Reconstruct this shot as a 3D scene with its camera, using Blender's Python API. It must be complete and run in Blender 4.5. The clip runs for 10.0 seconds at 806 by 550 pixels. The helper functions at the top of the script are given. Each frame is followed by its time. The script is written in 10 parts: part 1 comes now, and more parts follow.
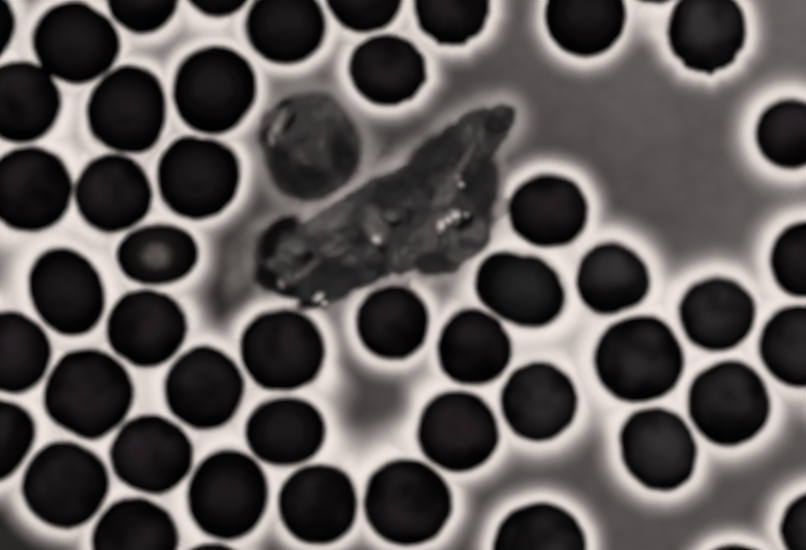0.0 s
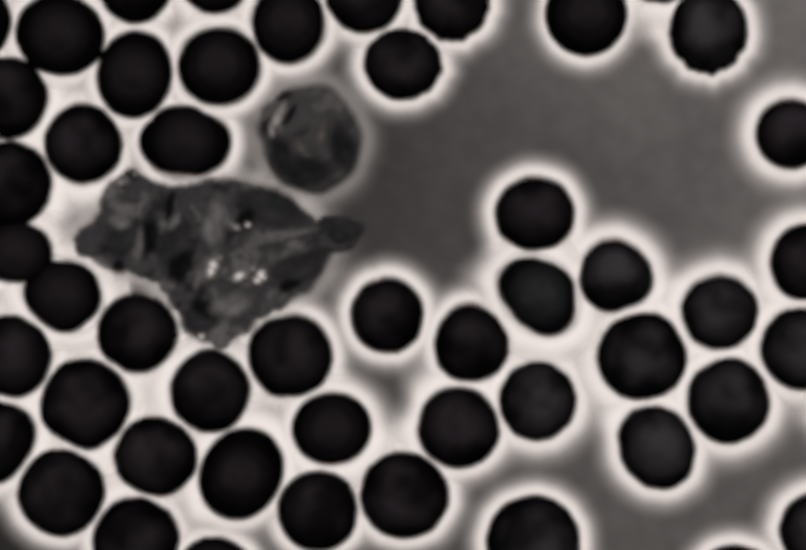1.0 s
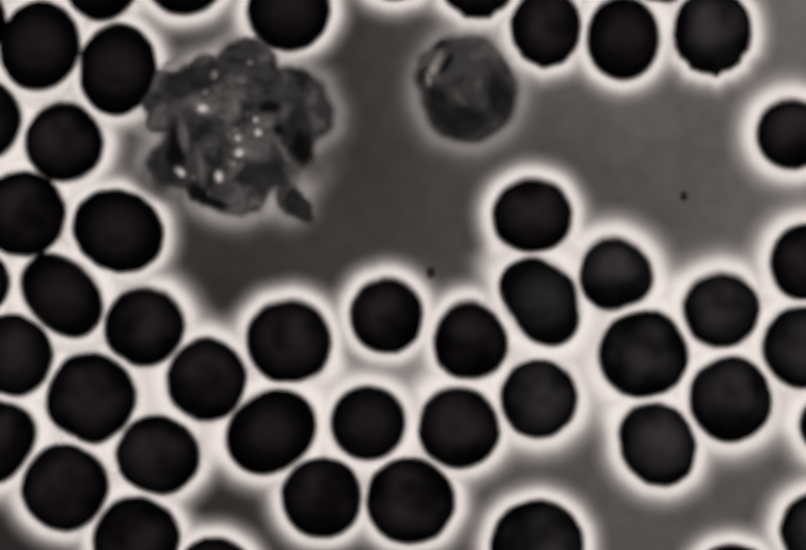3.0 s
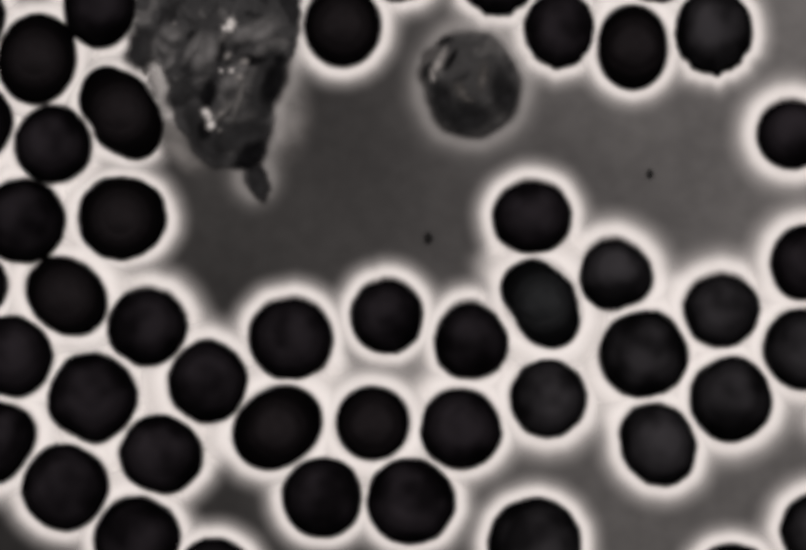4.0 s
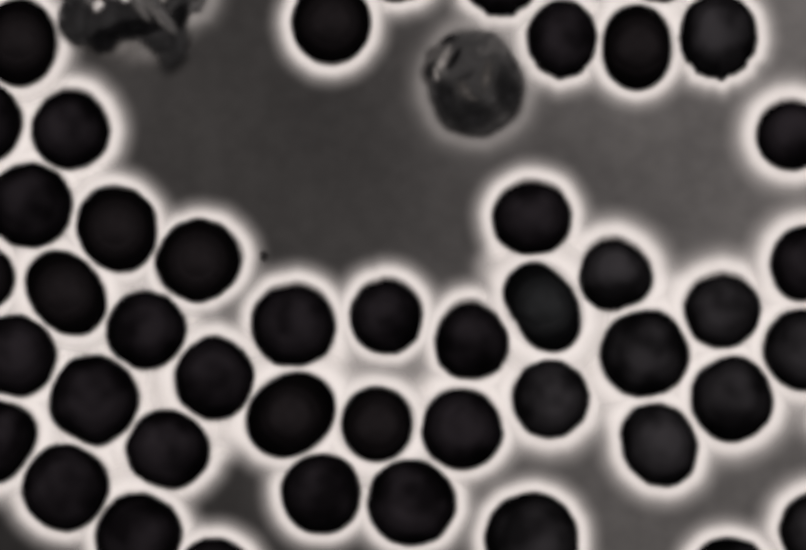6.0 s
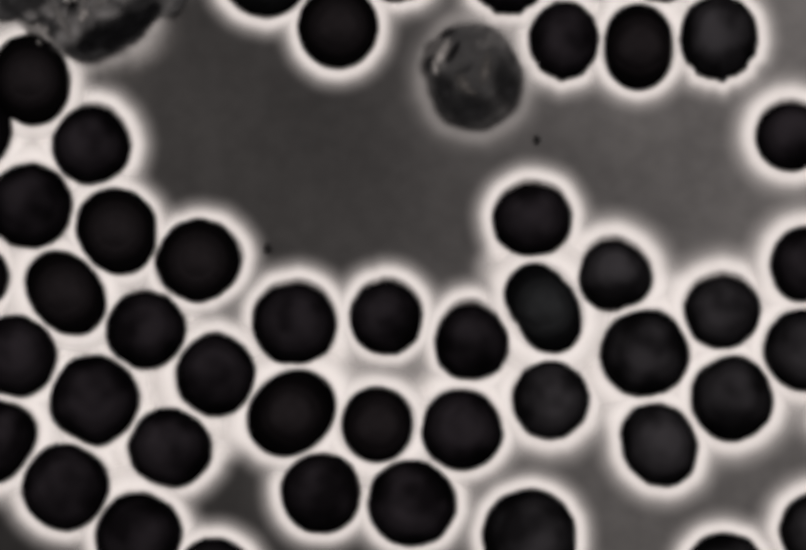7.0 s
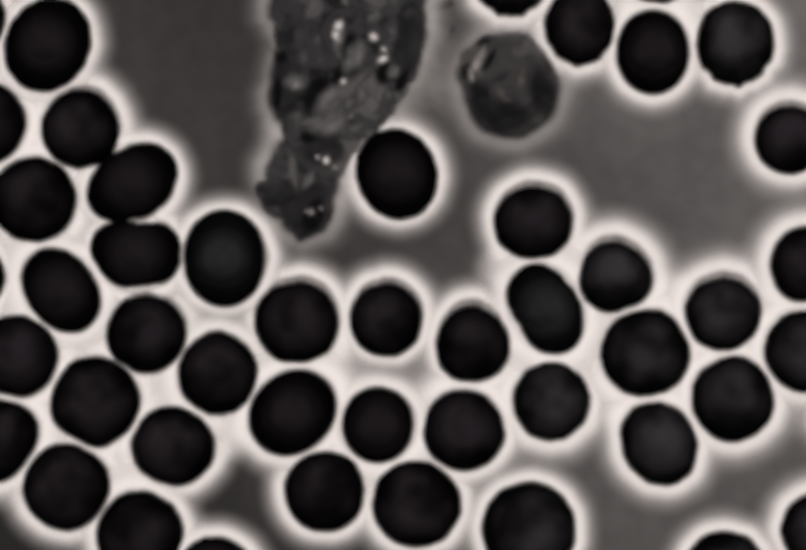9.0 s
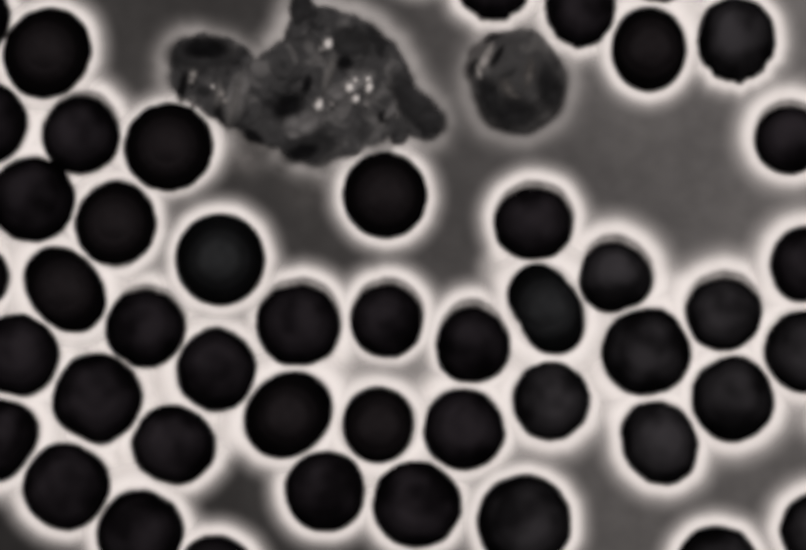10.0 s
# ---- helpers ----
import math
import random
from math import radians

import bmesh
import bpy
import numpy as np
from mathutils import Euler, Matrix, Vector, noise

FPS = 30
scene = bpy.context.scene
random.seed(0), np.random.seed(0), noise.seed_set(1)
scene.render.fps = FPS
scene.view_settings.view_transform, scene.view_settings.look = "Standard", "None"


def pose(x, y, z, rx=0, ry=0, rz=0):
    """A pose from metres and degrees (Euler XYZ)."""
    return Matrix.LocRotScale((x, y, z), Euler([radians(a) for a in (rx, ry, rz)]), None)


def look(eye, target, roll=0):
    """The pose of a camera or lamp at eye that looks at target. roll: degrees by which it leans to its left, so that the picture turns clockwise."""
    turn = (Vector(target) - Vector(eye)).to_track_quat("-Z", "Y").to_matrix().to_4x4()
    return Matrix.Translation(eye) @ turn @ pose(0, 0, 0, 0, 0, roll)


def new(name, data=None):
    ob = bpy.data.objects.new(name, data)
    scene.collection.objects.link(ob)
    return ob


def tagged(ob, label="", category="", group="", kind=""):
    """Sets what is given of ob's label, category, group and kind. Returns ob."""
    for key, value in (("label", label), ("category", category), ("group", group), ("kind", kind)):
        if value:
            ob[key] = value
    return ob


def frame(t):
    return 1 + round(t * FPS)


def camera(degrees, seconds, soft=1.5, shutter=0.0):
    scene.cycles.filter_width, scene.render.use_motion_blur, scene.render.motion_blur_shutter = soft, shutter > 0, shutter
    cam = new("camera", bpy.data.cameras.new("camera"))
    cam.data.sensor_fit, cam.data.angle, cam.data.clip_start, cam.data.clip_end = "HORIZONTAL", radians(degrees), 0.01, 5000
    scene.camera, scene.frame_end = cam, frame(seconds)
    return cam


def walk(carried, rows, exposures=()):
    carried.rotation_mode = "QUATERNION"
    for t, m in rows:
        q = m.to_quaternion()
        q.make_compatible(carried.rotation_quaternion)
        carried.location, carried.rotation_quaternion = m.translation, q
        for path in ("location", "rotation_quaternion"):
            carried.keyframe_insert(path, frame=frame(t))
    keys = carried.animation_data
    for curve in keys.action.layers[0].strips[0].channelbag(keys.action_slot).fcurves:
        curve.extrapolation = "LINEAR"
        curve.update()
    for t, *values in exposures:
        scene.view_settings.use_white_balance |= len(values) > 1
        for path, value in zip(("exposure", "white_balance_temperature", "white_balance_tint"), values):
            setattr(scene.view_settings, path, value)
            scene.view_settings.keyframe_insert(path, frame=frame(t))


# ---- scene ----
# A blood film under a microscope, built at 10 mm for each micrometre.
cam = camera(12, 10.0, soft=6.7)
walk(cam, [(0.0, look((0, 0, 3.730), (0, 0, 0))), (10.0, look((0, 0, 3.730), (0, 0, 0)))])

# ---- light: the microscope's lamp ----
world = bpy.data.worlds.new("world")
world.use_nodes = True
scene.world = world
world.node_tree.nodes["Background"].inputs["Color"].default_value = (1.0, 0.96, 0.93, 1)
world.node_tree.nodes["Background"].inputs["Strength"].default_value = 0.03
lamp_data = bpy.data.lights.new("microscope_lamp", "SUN")
lamp_data.energy, lamp_data.angle, lamp_data.color = 3.40, radians(10), (1.0, 0.915, 0.885)
lamp = new("microscope_lamp", lamp_data)
lamp.matrix_world = look((0.0, 1.25, 5.0), (0, 0, 0))


# ---- materials ----
def node(tree, kind, **values):
    n = tree.nodes.new(kind)
    for key, value in values.items():
        n.inputs[key].default_value = value
    return n


def material(name, roughness=0.85, specular=0.0):
    m = bpy.data.materials.new(name)
    m.use_nodes = True
    shader = m.node_tree.nodes["Principled BSDF"]
    shader.inputs["Roughness"].default_value = roughness
    shader.inputs["Specular IOR Level"].default_value = specular
    return m, m.node_tree, shader


def ramp(tree, source, stops, ease="EASE"):
    r = tree.nodes.new("ShaderNodeValToRGB")
    r.color_ramp.interpolation = ease
    while len(r.color_ramp.elements) < len(stops):
        r.color_ramp.elements.new(0.5)
    for e, (p, c) in zip(r.color_ramp.elements, stops):
        e.position = p
        e.color = (*c, 1) if isinstance(c, tuple) else (c, c, c, 1)
    tree.links.new(source, r.inputs["Fac"])
    return r.outputs["Color"]


def mix(tree, a, b, fac, blend="MIX"):
    n = tree.nodes.new("ShaderNodeMix")
    n.data_type, n.blend_type = "RGBA", blend
    for socket, value in ((n.inputs[6], a), (n.inputs[7], b), (n.inputs[0], fac)):
        if isinstance(value, (int, float, tuple)):
            socket.default_value = value
        else:
            tree.links.new(value, socket)
    return n.outputs[2]


def grain(tree, scale, detail=4, rough=0.55, warp=0.0):
    coord = tree.nodes.new("ShaderNodeTexCoord")
    n = node(tree, "ShaderNodeTexNoise", Scale=scale, Detail=detail, Roughness=rough, Distortion=warp)
    tree.links.new(coord.outputs["Object"], n.inputs["Vector"])
    return n.outputs["Fac"]


def bump(tree, shader, source, strength, distance):
    b = node(tree, "ShaderNodeBump", Strength=strength, Distance=distance)
    tree.links.new(source, b.inputs["Height"])
    tree.links.new(b.outputs["Normal"], shader.inputs["Normal"])


def plasma_material():
    m, t, s = material("plasma_film")
    uneven = ramp(t, grain(t, 2.4, 2), [(0.3, (0.0305, 0.0301, 0.0302)), (0.7, (0.0485, 0.0479, 0.0476))])
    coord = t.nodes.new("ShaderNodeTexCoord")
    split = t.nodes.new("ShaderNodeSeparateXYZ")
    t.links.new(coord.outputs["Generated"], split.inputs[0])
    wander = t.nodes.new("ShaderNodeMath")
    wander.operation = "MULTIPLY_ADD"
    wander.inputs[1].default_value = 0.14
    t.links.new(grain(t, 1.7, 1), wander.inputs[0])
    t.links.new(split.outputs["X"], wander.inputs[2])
    # The film's colour gets paler towards the right and the upper side.
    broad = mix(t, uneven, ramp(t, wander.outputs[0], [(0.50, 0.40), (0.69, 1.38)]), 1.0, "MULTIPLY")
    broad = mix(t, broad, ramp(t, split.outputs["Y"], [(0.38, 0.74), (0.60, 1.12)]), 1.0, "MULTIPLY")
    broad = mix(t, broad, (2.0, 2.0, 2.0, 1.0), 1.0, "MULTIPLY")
    fine = ramp(t, grain(t, 45, 4), [(0.3, 0.92), (0.7, 1.08)])
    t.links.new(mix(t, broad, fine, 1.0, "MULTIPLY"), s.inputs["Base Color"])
    return m


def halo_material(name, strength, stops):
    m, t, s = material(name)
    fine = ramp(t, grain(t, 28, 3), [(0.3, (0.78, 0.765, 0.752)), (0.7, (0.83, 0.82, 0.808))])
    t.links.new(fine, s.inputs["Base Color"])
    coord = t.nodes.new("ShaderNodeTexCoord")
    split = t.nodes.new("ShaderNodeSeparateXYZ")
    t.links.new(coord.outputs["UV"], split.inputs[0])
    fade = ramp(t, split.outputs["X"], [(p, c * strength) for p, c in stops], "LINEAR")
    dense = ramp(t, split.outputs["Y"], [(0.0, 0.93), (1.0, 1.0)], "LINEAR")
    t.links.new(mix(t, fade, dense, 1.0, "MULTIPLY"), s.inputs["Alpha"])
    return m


def radial(tree):
    """0 at the crown of a dome, 1 at its edge."""
    coord = tree.nodes.new("ShaderNodeTexCoord")
    split = tree.nodes.new("ShaderNodeSeparateXYZ")
    tree.links.new(coord.outputs["UV"], split.inputs[0])
    return split.outputs["X"]


def blotches(tree, own):
    """Broad soft patches, different in each cell."""
    coord = tree.nodes.new("ShaderNodeTexCoord")
    n = node(tree, "ShaderNodeTexNoise", Scale=27.0, Detail=1.5, Roughness=0.5)
    n.noise_dimensions = "4D"
    turn = node(tree, "ShaderNodeMath")
    turn.operation = "MULTIPLY"
    turn.inputs[1].default_value = 40.0
    tree.links.new(own, turn.inputs[0])
    tree.links.new(turn.outputs[0], n.inputs["W"])
    tree.links.new(coord.outputs["Object"], n.inputs["Vector"])
    return n.outputs["Fac"]


def cell_material(name, thin):
    """Haemoglobin, paler in its centre; the dome's shade towards its edge is painted into the colour."""
    m, t, s = material(name, 0.9)
    info = t.nodes.new("ShaderNodeObjectInfo")
    centre = ramp(t, info.outputs["Random"], [(0.0, tuple(c * 0.85 for c in thin)), (1.0, tuple(c * 1.3 for c in thin))], "LINEAR")
    edge_shade = ramp(t, radial(t), [(0.0, 1.0), (0.40, 0.88), (0.66, 0.52), (0.84, 0.26), (1.0, 0.16)], "EASE")
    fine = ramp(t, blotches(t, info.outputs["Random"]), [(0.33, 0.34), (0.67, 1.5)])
    t.links.new(mix(t, mix(t, centre, edge_shade, 1.0, "MULTIPLY"), fine, 1.0, "MULTIPLY"), s.inputs["Base Color"])
    return m


def squeezed_material(name, thin, anchor, radius):
    """The same for a cell that is squeezed: its pale centre lies at the middle of the whole cell."""
    m, t, s = material(name, 0.9)
    coord = t.nodes.new("ShaderNodeTexCoord")
    coord.object = anchor
    flat = t.nodes.new("ShaderNodeVectorMath")
    flat.operation = "MULTIPLY"
    flat.inputs[1].default_value = (1 / radius, 1 / radius, 0)
    reach = t.nodes.new("ShaderNodeVectorMath")
    reach.operation = "LENGTH"
    t.links.new(coord.outputs["Object"], flat.inputs[0])
    t.links.new(flat.outputs[0], reach.inputs[0])
    # Edge shade painted in again, measured from the middle of the whole cell.
    edge_shade = ramp(t, reach.outputs["Value"], [(0.0, 1.0), (0.35, 0.85), (0.62, 0.42), (0.80, 0.16), (1.0, 0.10)], "EASE")
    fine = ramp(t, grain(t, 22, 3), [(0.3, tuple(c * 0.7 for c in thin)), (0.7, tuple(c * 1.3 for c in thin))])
    t.links.new(mix(t, edge_shade, fine, 1.0, "MULTIPLY"), s.inputs["Base Color"])
    return m


def soft_edge(tree, shader, start):
    tree.links.new(ramp(tree, radial(tree), [(start, 1.0), (0.99, 0.0)], "EASE"), shader.inputs["Alpha"])


def cytoplasm_material(name, dark, mid, pale, scale=38, edge=0.84, anchor=None, spread=0.35):
    m, t, s = material(name, 0.8)
    coord = t.nodes.new("ShaderNodeTexCoord")
    coord.object = anchor
    facs = []
    for size, detail, warp in ((scale, 3, 0.5), (scale * 3.5, 2, 0.2)):
        n = node(t, "ShaderNodeTexNoise", Scale=size, Detail=detail, Roughness=0.55, Distortion=warp)
        t.links.new(coord.outputs["Object"], n.inputs["Vector"])
        facs.append(n.outputs["Fac"])
    patches = ramp(t, facs[0], [(0.37, dark), (0.46, mid), (0.54, mid), (0.64, pale)], "EASE")
    fine = ramp(t, facs[1], [(0.3, 0.85), (0.7, 1.15)])
    info = t.nodes.new("ShaderNodeObjectInfo")
    own = ramp(t, info.outputs["Random"], [(0.0, 1 - spread), (1.0, 1 + spread)], "LINEAR")
    patches = mix(t, patches, own, 1.0, "MULTIPLY")
    t.links.new(mix(t, patches, fine, 1.0, "MULTIPLY"), s.inputs["Base Color"])
    bump(t, s, facs[0], 0.3, 0.003)
    soft_edge(t, s, edge)
    return m


def soft_material(name, colour, edge, scale=60):
    m, t, s = material(name, 0.7)
    low, high = tuple(c * 0.65 for c in colour), tuple(min(0.85, c * 1.35) for c in colour)
    t.links.new(ramp(t, grain(t, scale, 4), [(0.3, low), (0.7, high)]), s.inputs["Base Color"])
    soft_edge(t, s, edge)
    return m


def plain_material(name, colour, scale=60):
    m, t, s = material(name, 0.7)
    low, high = tuple(c * 0.8 for c in colour), tuple(c * 1.2 for c in colour)
    t.links.new(ramp(t, grain(t, scale, 3), [(0.3, low), (0.7, high)]), s.inputs["Base Color"])
    return m


# Halo glow round the cells, painted as white films that fade outward.
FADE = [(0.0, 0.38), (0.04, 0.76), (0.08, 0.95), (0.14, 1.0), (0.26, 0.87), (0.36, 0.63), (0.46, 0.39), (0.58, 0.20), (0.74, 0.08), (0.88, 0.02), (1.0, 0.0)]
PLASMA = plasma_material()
HALO = halo_material("bright_halo_glow", 1.0, FADE)
FAINT = halo_material("faint_halo_glow", 0.22, FADE)
RED = cell_material("haemoglobin_thick", (0.0112, 0.0099, 0.0117))
THIN = cell_material("haemoglobin_thin", (0.0182, 0.0176, 0.0196))
PALE = soft_material("pale_cell_centre", (0.088, 0.086, 0.083), 0.3)
LYMPH = cytoplasm_material("lymphocyte_plasm", (0.0165, 0.0167, 0.0172), (0.028, 0.0282, 0.0288), (0.047, 0.0468, 0.0468), 24, 0.86)
GRANULE = soft_material("refractile_granule", (0.80, 0.78, 0.75), 0.05)
STREAK = soft_material("pale_fold", (0.19, 0.185, 0.18), 0.30)
PATCH = soft_material("pale_cytoplasm", (0.092, 0.092, 0.093), 0.30, 60)
VACUOLE = soft_material("dark_vacuole", (0.0044, 0.0045, 0.0049), 0.30)
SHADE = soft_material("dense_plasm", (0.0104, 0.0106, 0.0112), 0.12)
BULGE = soft_material("thin_side_plasm", (0.075, 0.073, 0.0725), 0.55, 40)
SPECK = plain_material("dark_speck", (0.012, 0.012, 0.012))
VEIL = soft_material("grey_cell_edge", (0.20, 0.195, 0.19), 0.92)
DIM = soft_material("dim_nucleus", (0.058, 0.056, 0.054), 0.15, 60)
TAIL = soft_material("thin_plasm", (0.0165, 0.0168, 0.0176), 0.62, 60)
PLATE = soft_material("smooth_dense_plasm", (0.0180, 0.0183, 0.0191), 0.38, 30)
SHEET = soft_material("hyaline_plasm", (0.122, 0.119, 0.116), 0.25, 30)
# The crawling cell's pale glow, put into the colour of a film.
HAZE = soft_material("pale_glow_film", (0.115, 0.112, 0.110), 0.05, 30)
FIBRE = soft_material("pale_fibre", (0.088, 0.087, 0.086), 0.20)


# ---- building helpers ----
CROWD_REACH = 0.052


def part(name, bm, mat, parent=None, label=""):
    mesh = bpy.data.meshes.new(name)
    bmesh.ops.recalc_face_normals(bm, faces=bm.faces)
    bm.to_mesh(mesh)
    bm.free()
    for p in mesh.polygons:
        p.use_smooth = True
    mesh.materials.append(mat)
    ob = new(name, mesh)
    ob.parent = parent
    return tagged(ob, label)


def rings(bm, outline, levels, bottom=True, lean=(0.0, 0.0)):
    """A closed skin over rings of the outline, each (share of the outline, height); lean moves the crown off the middle."""
    crown = len(levels) - 10
    rows = [[bm.verts.new((x * s + lean[0] * (1 - s) * (k > crown), y * s + lean[1] * (1 - s) * (k > crown), z)) for x, y in outline] for k, (s, z) in enumerate(levels)]
    n = len(outline)
    faces = [bm.faces.new(rows[-1])] + ([bm.faces.new(rows[0])] if bottom else [])
    for a, b in zip(rows, rows[1:]):
        for i in range(n):
            faces.append(bm.faces.new((a[i], a[(i + 1) % n], b[(i + 1) % n], b[i])))
    uv = bm.loops.layers.uv.new("UVMap")
    share = {}
    for k, row in enumerate(rows):
        for v in row:
            share[v] = levels[k][0] if k > 1 or not bottom else 1.0
    for f in faces:
        for loop in f.loops:
            loop[uv].uv = (share[loop.vert], 0.5)


def outline_of(rx, ry, tilt=0, corners=(), jag=0.0, seed=0, n=64, rough=0.008, flats=(), fine=1.0):
    """A rounded outline: an ellipse with soft corners (order, share, degrees) and a slightly uneven edge; jag notches its lower side; flats (degrees, share) press it in towards a neighbour; fine is the share of its small waves."""
    rng = random.Random(seed)
    waves = [(k, rng.uniform(-1, 1) * rough, rng.uniform(0, 6.28)) for k in (3, 4, 5)] + [(k, rng.uniform(-1, 1) * rough * fine, rng.uniform(0, 6.28)) for k in (6, 7, 9, 11)] + [(k, rng.uniform(-1, 1) * rough * 0.45 * fine, rng.uniform(0, 6.28)) for k in (13, 17, 19, 23)]
    points = []
    for i in range(n):
        a = 2 * math.pi * i / n
        q = a - radians(tilt)
        r = rx * ry / math.hypot(ry * math.cos(q), rx * math.sin(q))
        f = 1 + sum(w * math.cos(k * a + p) for k, w, p in waves)
        f += sum(w * math.cos(k * (a - radians(p))) for k, w, p in corners)
        for turn, share in flats:
            off = math.degrees(math.atan2(math.sin(a - radians(turn)), math.cos(a - radians(turn))))
            f += share * (0.45 - math.exp(-(off / 24) ** 2)) * (1 if abs(off) < 75 else 0.3)
        if jag:
            f += jag * (max(0.0, -math.sin(a)) ** 0.7) * (math.sin(11 * a + seed) + 0.6 * math.sin(19 * a + 2 * seed))
        points.append((r * f * math.cos(a), r * f * math.sin(a)))
    return points


def dome(outline, height, rim=0.0075, power=2.0, closed=True, lean=(0.0, 0.0)):
    """A rounded crown over the outline; closed below, or open where it lies on another skin."""
    bm = bmesh.new()
    levels = [(0.90, 0.0), (0.97, rim * 0.55), (1.0, rim)] if closed else [(1.0, rim)]
    for s in (0.985, 0.95, 0.9, 0.82, 0.72, 0.6, 0.45, 0.28, 0.1):
        levels.append((s, rim + height * (1 - s ** power) ** 0.5))
    rings(bm, outline, levels, closed, lean)
    return bm


def crowded(x, y, crowd):
    """1 where the way out from the cell at this place leads in among its neighbours (arcs in degrees), 0 in the open."""
    most = 0.0
    for start, end in crowd:
        off = (math.degrees(math.atan2(y, x)) - (start + end) / 2 + 180) % 360 - 180
        most = max(most, min(1.0, max(0.0, ((end - start) / 2 + 12 - abs(off)) / 24)))
    return most * most * (3 - 2 * most)


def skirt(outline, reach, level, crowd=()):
    """The bright optical halo round a cell, drawn as a thin white film that slopes away from its wall and thins out,
    and reaches further among neighbours.
    """
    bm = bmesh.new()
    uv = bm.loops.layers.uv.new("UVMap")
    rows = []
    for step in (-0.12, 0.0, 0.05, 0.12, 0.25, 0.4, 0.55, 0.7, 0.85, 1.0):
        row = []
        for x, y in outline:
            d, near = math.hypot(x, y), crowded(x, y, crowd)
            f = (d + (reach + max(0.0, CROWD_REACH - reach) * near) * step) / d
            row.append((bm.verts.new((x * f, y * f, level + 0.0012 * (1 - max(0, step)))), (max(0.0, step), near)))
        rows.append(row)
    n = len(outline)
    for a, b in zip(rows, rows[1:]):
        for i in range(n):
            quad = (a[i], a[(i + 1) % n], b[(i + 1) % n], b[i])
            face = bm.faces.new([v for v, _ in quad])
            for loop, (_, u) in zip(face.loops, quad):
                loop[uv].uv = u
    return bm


def blob(rx, ry, height, seed, rough=0.05, n=40, rim=0.0075, closed=True, fine=1.0):
    return dome(outline_of(rx, ry, 0, seed=seed, n=n, rough=rough, fine=fine), height, rim, 2.2, closed)


# ---- setting ----
bm = bmesh.new()
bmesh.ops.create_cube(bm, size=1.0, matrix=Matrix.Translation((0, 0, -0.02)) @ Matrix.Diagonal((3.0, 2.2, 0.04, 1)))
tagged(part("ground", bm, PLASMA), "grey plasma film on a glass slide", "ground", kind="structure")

# ---- red blood cells ----
LEVEL = [0.0008]
LEAN = (0.0, 0.010)  # moves the crown and its paler colour up, so the painted shade gathers below
tipping = []


def red_cell(rx, ry, tilt=0, corners=(), jag=0.0, label="dark round red blood cell with a bright rim", reach=0.037, thin=False, veil=0.0, flats=(), crowd=()):
    LEVEL[0] += 0.00007
    seed = round(LEVEL[0] * 2e6)
    outline = outline_of(rx, ry, tilt, corners, jag, seed, 96, flats=flats)
    cell = tagged(new("red_blood_cell"), label, "red cell", "red blood cells")
    flat = 1 - 0.2 * veil / ry
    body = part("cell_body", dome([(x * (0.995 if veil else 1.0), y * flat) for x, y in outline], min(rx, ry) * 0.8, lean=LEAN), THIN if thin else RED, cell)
    part("halo", skirt(outline, min(0.036, max(0.028, reach * 0.92)), LEVEL[0], crowd), HALO, cell, "bright optical halo drawn as a soft film")
    if veil:
        part("cell_edge", dome(outline, 0.0003, 0.0066, 2.0, False), VEIL, cell, "grey translucent edge")
        tipping.append((body, veil))
    return cell


def squeezed_cell(label, radius, long, wide, thin=False, pale=False, reach=0.037, crowd=(), swell=0.0):
    """A red cell that is pushed out of shape: a crown and twelve lobes round it, which slide as it gives way."""
    LEVEL[0] += 0.00007
    seed = round(LEVEL[0] * 2e6)
    cell = tagged(new("red_blood_cell"), label, "red cell", "red blood cells")
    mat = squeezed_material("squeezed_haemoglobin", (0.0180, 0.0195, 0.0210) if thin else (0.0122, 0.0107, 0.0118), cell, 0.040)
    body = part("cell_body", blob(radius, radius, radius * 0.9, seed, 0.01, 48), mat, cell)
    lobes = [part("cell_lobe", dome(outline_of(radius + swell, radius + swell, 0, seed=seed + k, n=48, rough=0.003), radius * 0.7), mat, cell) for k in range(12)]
    rim = part("halo", skirt(outline_of(long, wide, seed=seed), min(0.036, max(0.028, reach * 0.92)), LEVEL[0], crowd), HALO, cell, "bright optical halo drawn as a soft film")
    if pale:
        spot = part("pale_centre", blob(0.019, 0.016, 0.003, seed, 0.03, closed=False), PALE, body, "pale grey sunken centre")
        spot.location = (0.0, -0.002, radius * 0.9 + 0.001)
    return cell, lobes, rim, radius


def squeeze(parts, *rows):
    """Rows: seconds, place, half length, half width, the turn of the long side, and corners (degrees, length) that it pushes out."""
    whole, lobes, rim, radius = parts
    walk(whole, [(t, pose(x, y, 0)) for t, x, y, *_ in rows])
    walk(rim, [(row[0], pose(0, 0, 0, 0, 0, row[5])) for row in rows])
    for k, ob in enumerate(lobes):
        keys = []
        for t, _, _, long, wide, turn, *tips in rows:
            a, q = radians(30 * k), radians(turn)
            u, v = (long - radius) * math.cos(a - q), (wide - radius) * math.sin(a - q)
            out = sum(size * max(0.0, math.cos(a - radians(at))) ** 8 for at, size in tips)
            keys.append((t, pose(u * math.cos(q) - v * math.sin(q) + out * math.cos(a), u * math.sin(q) + v * math.cos(q) + out * math.sin(a), 0)))
        walk(ob, keys)


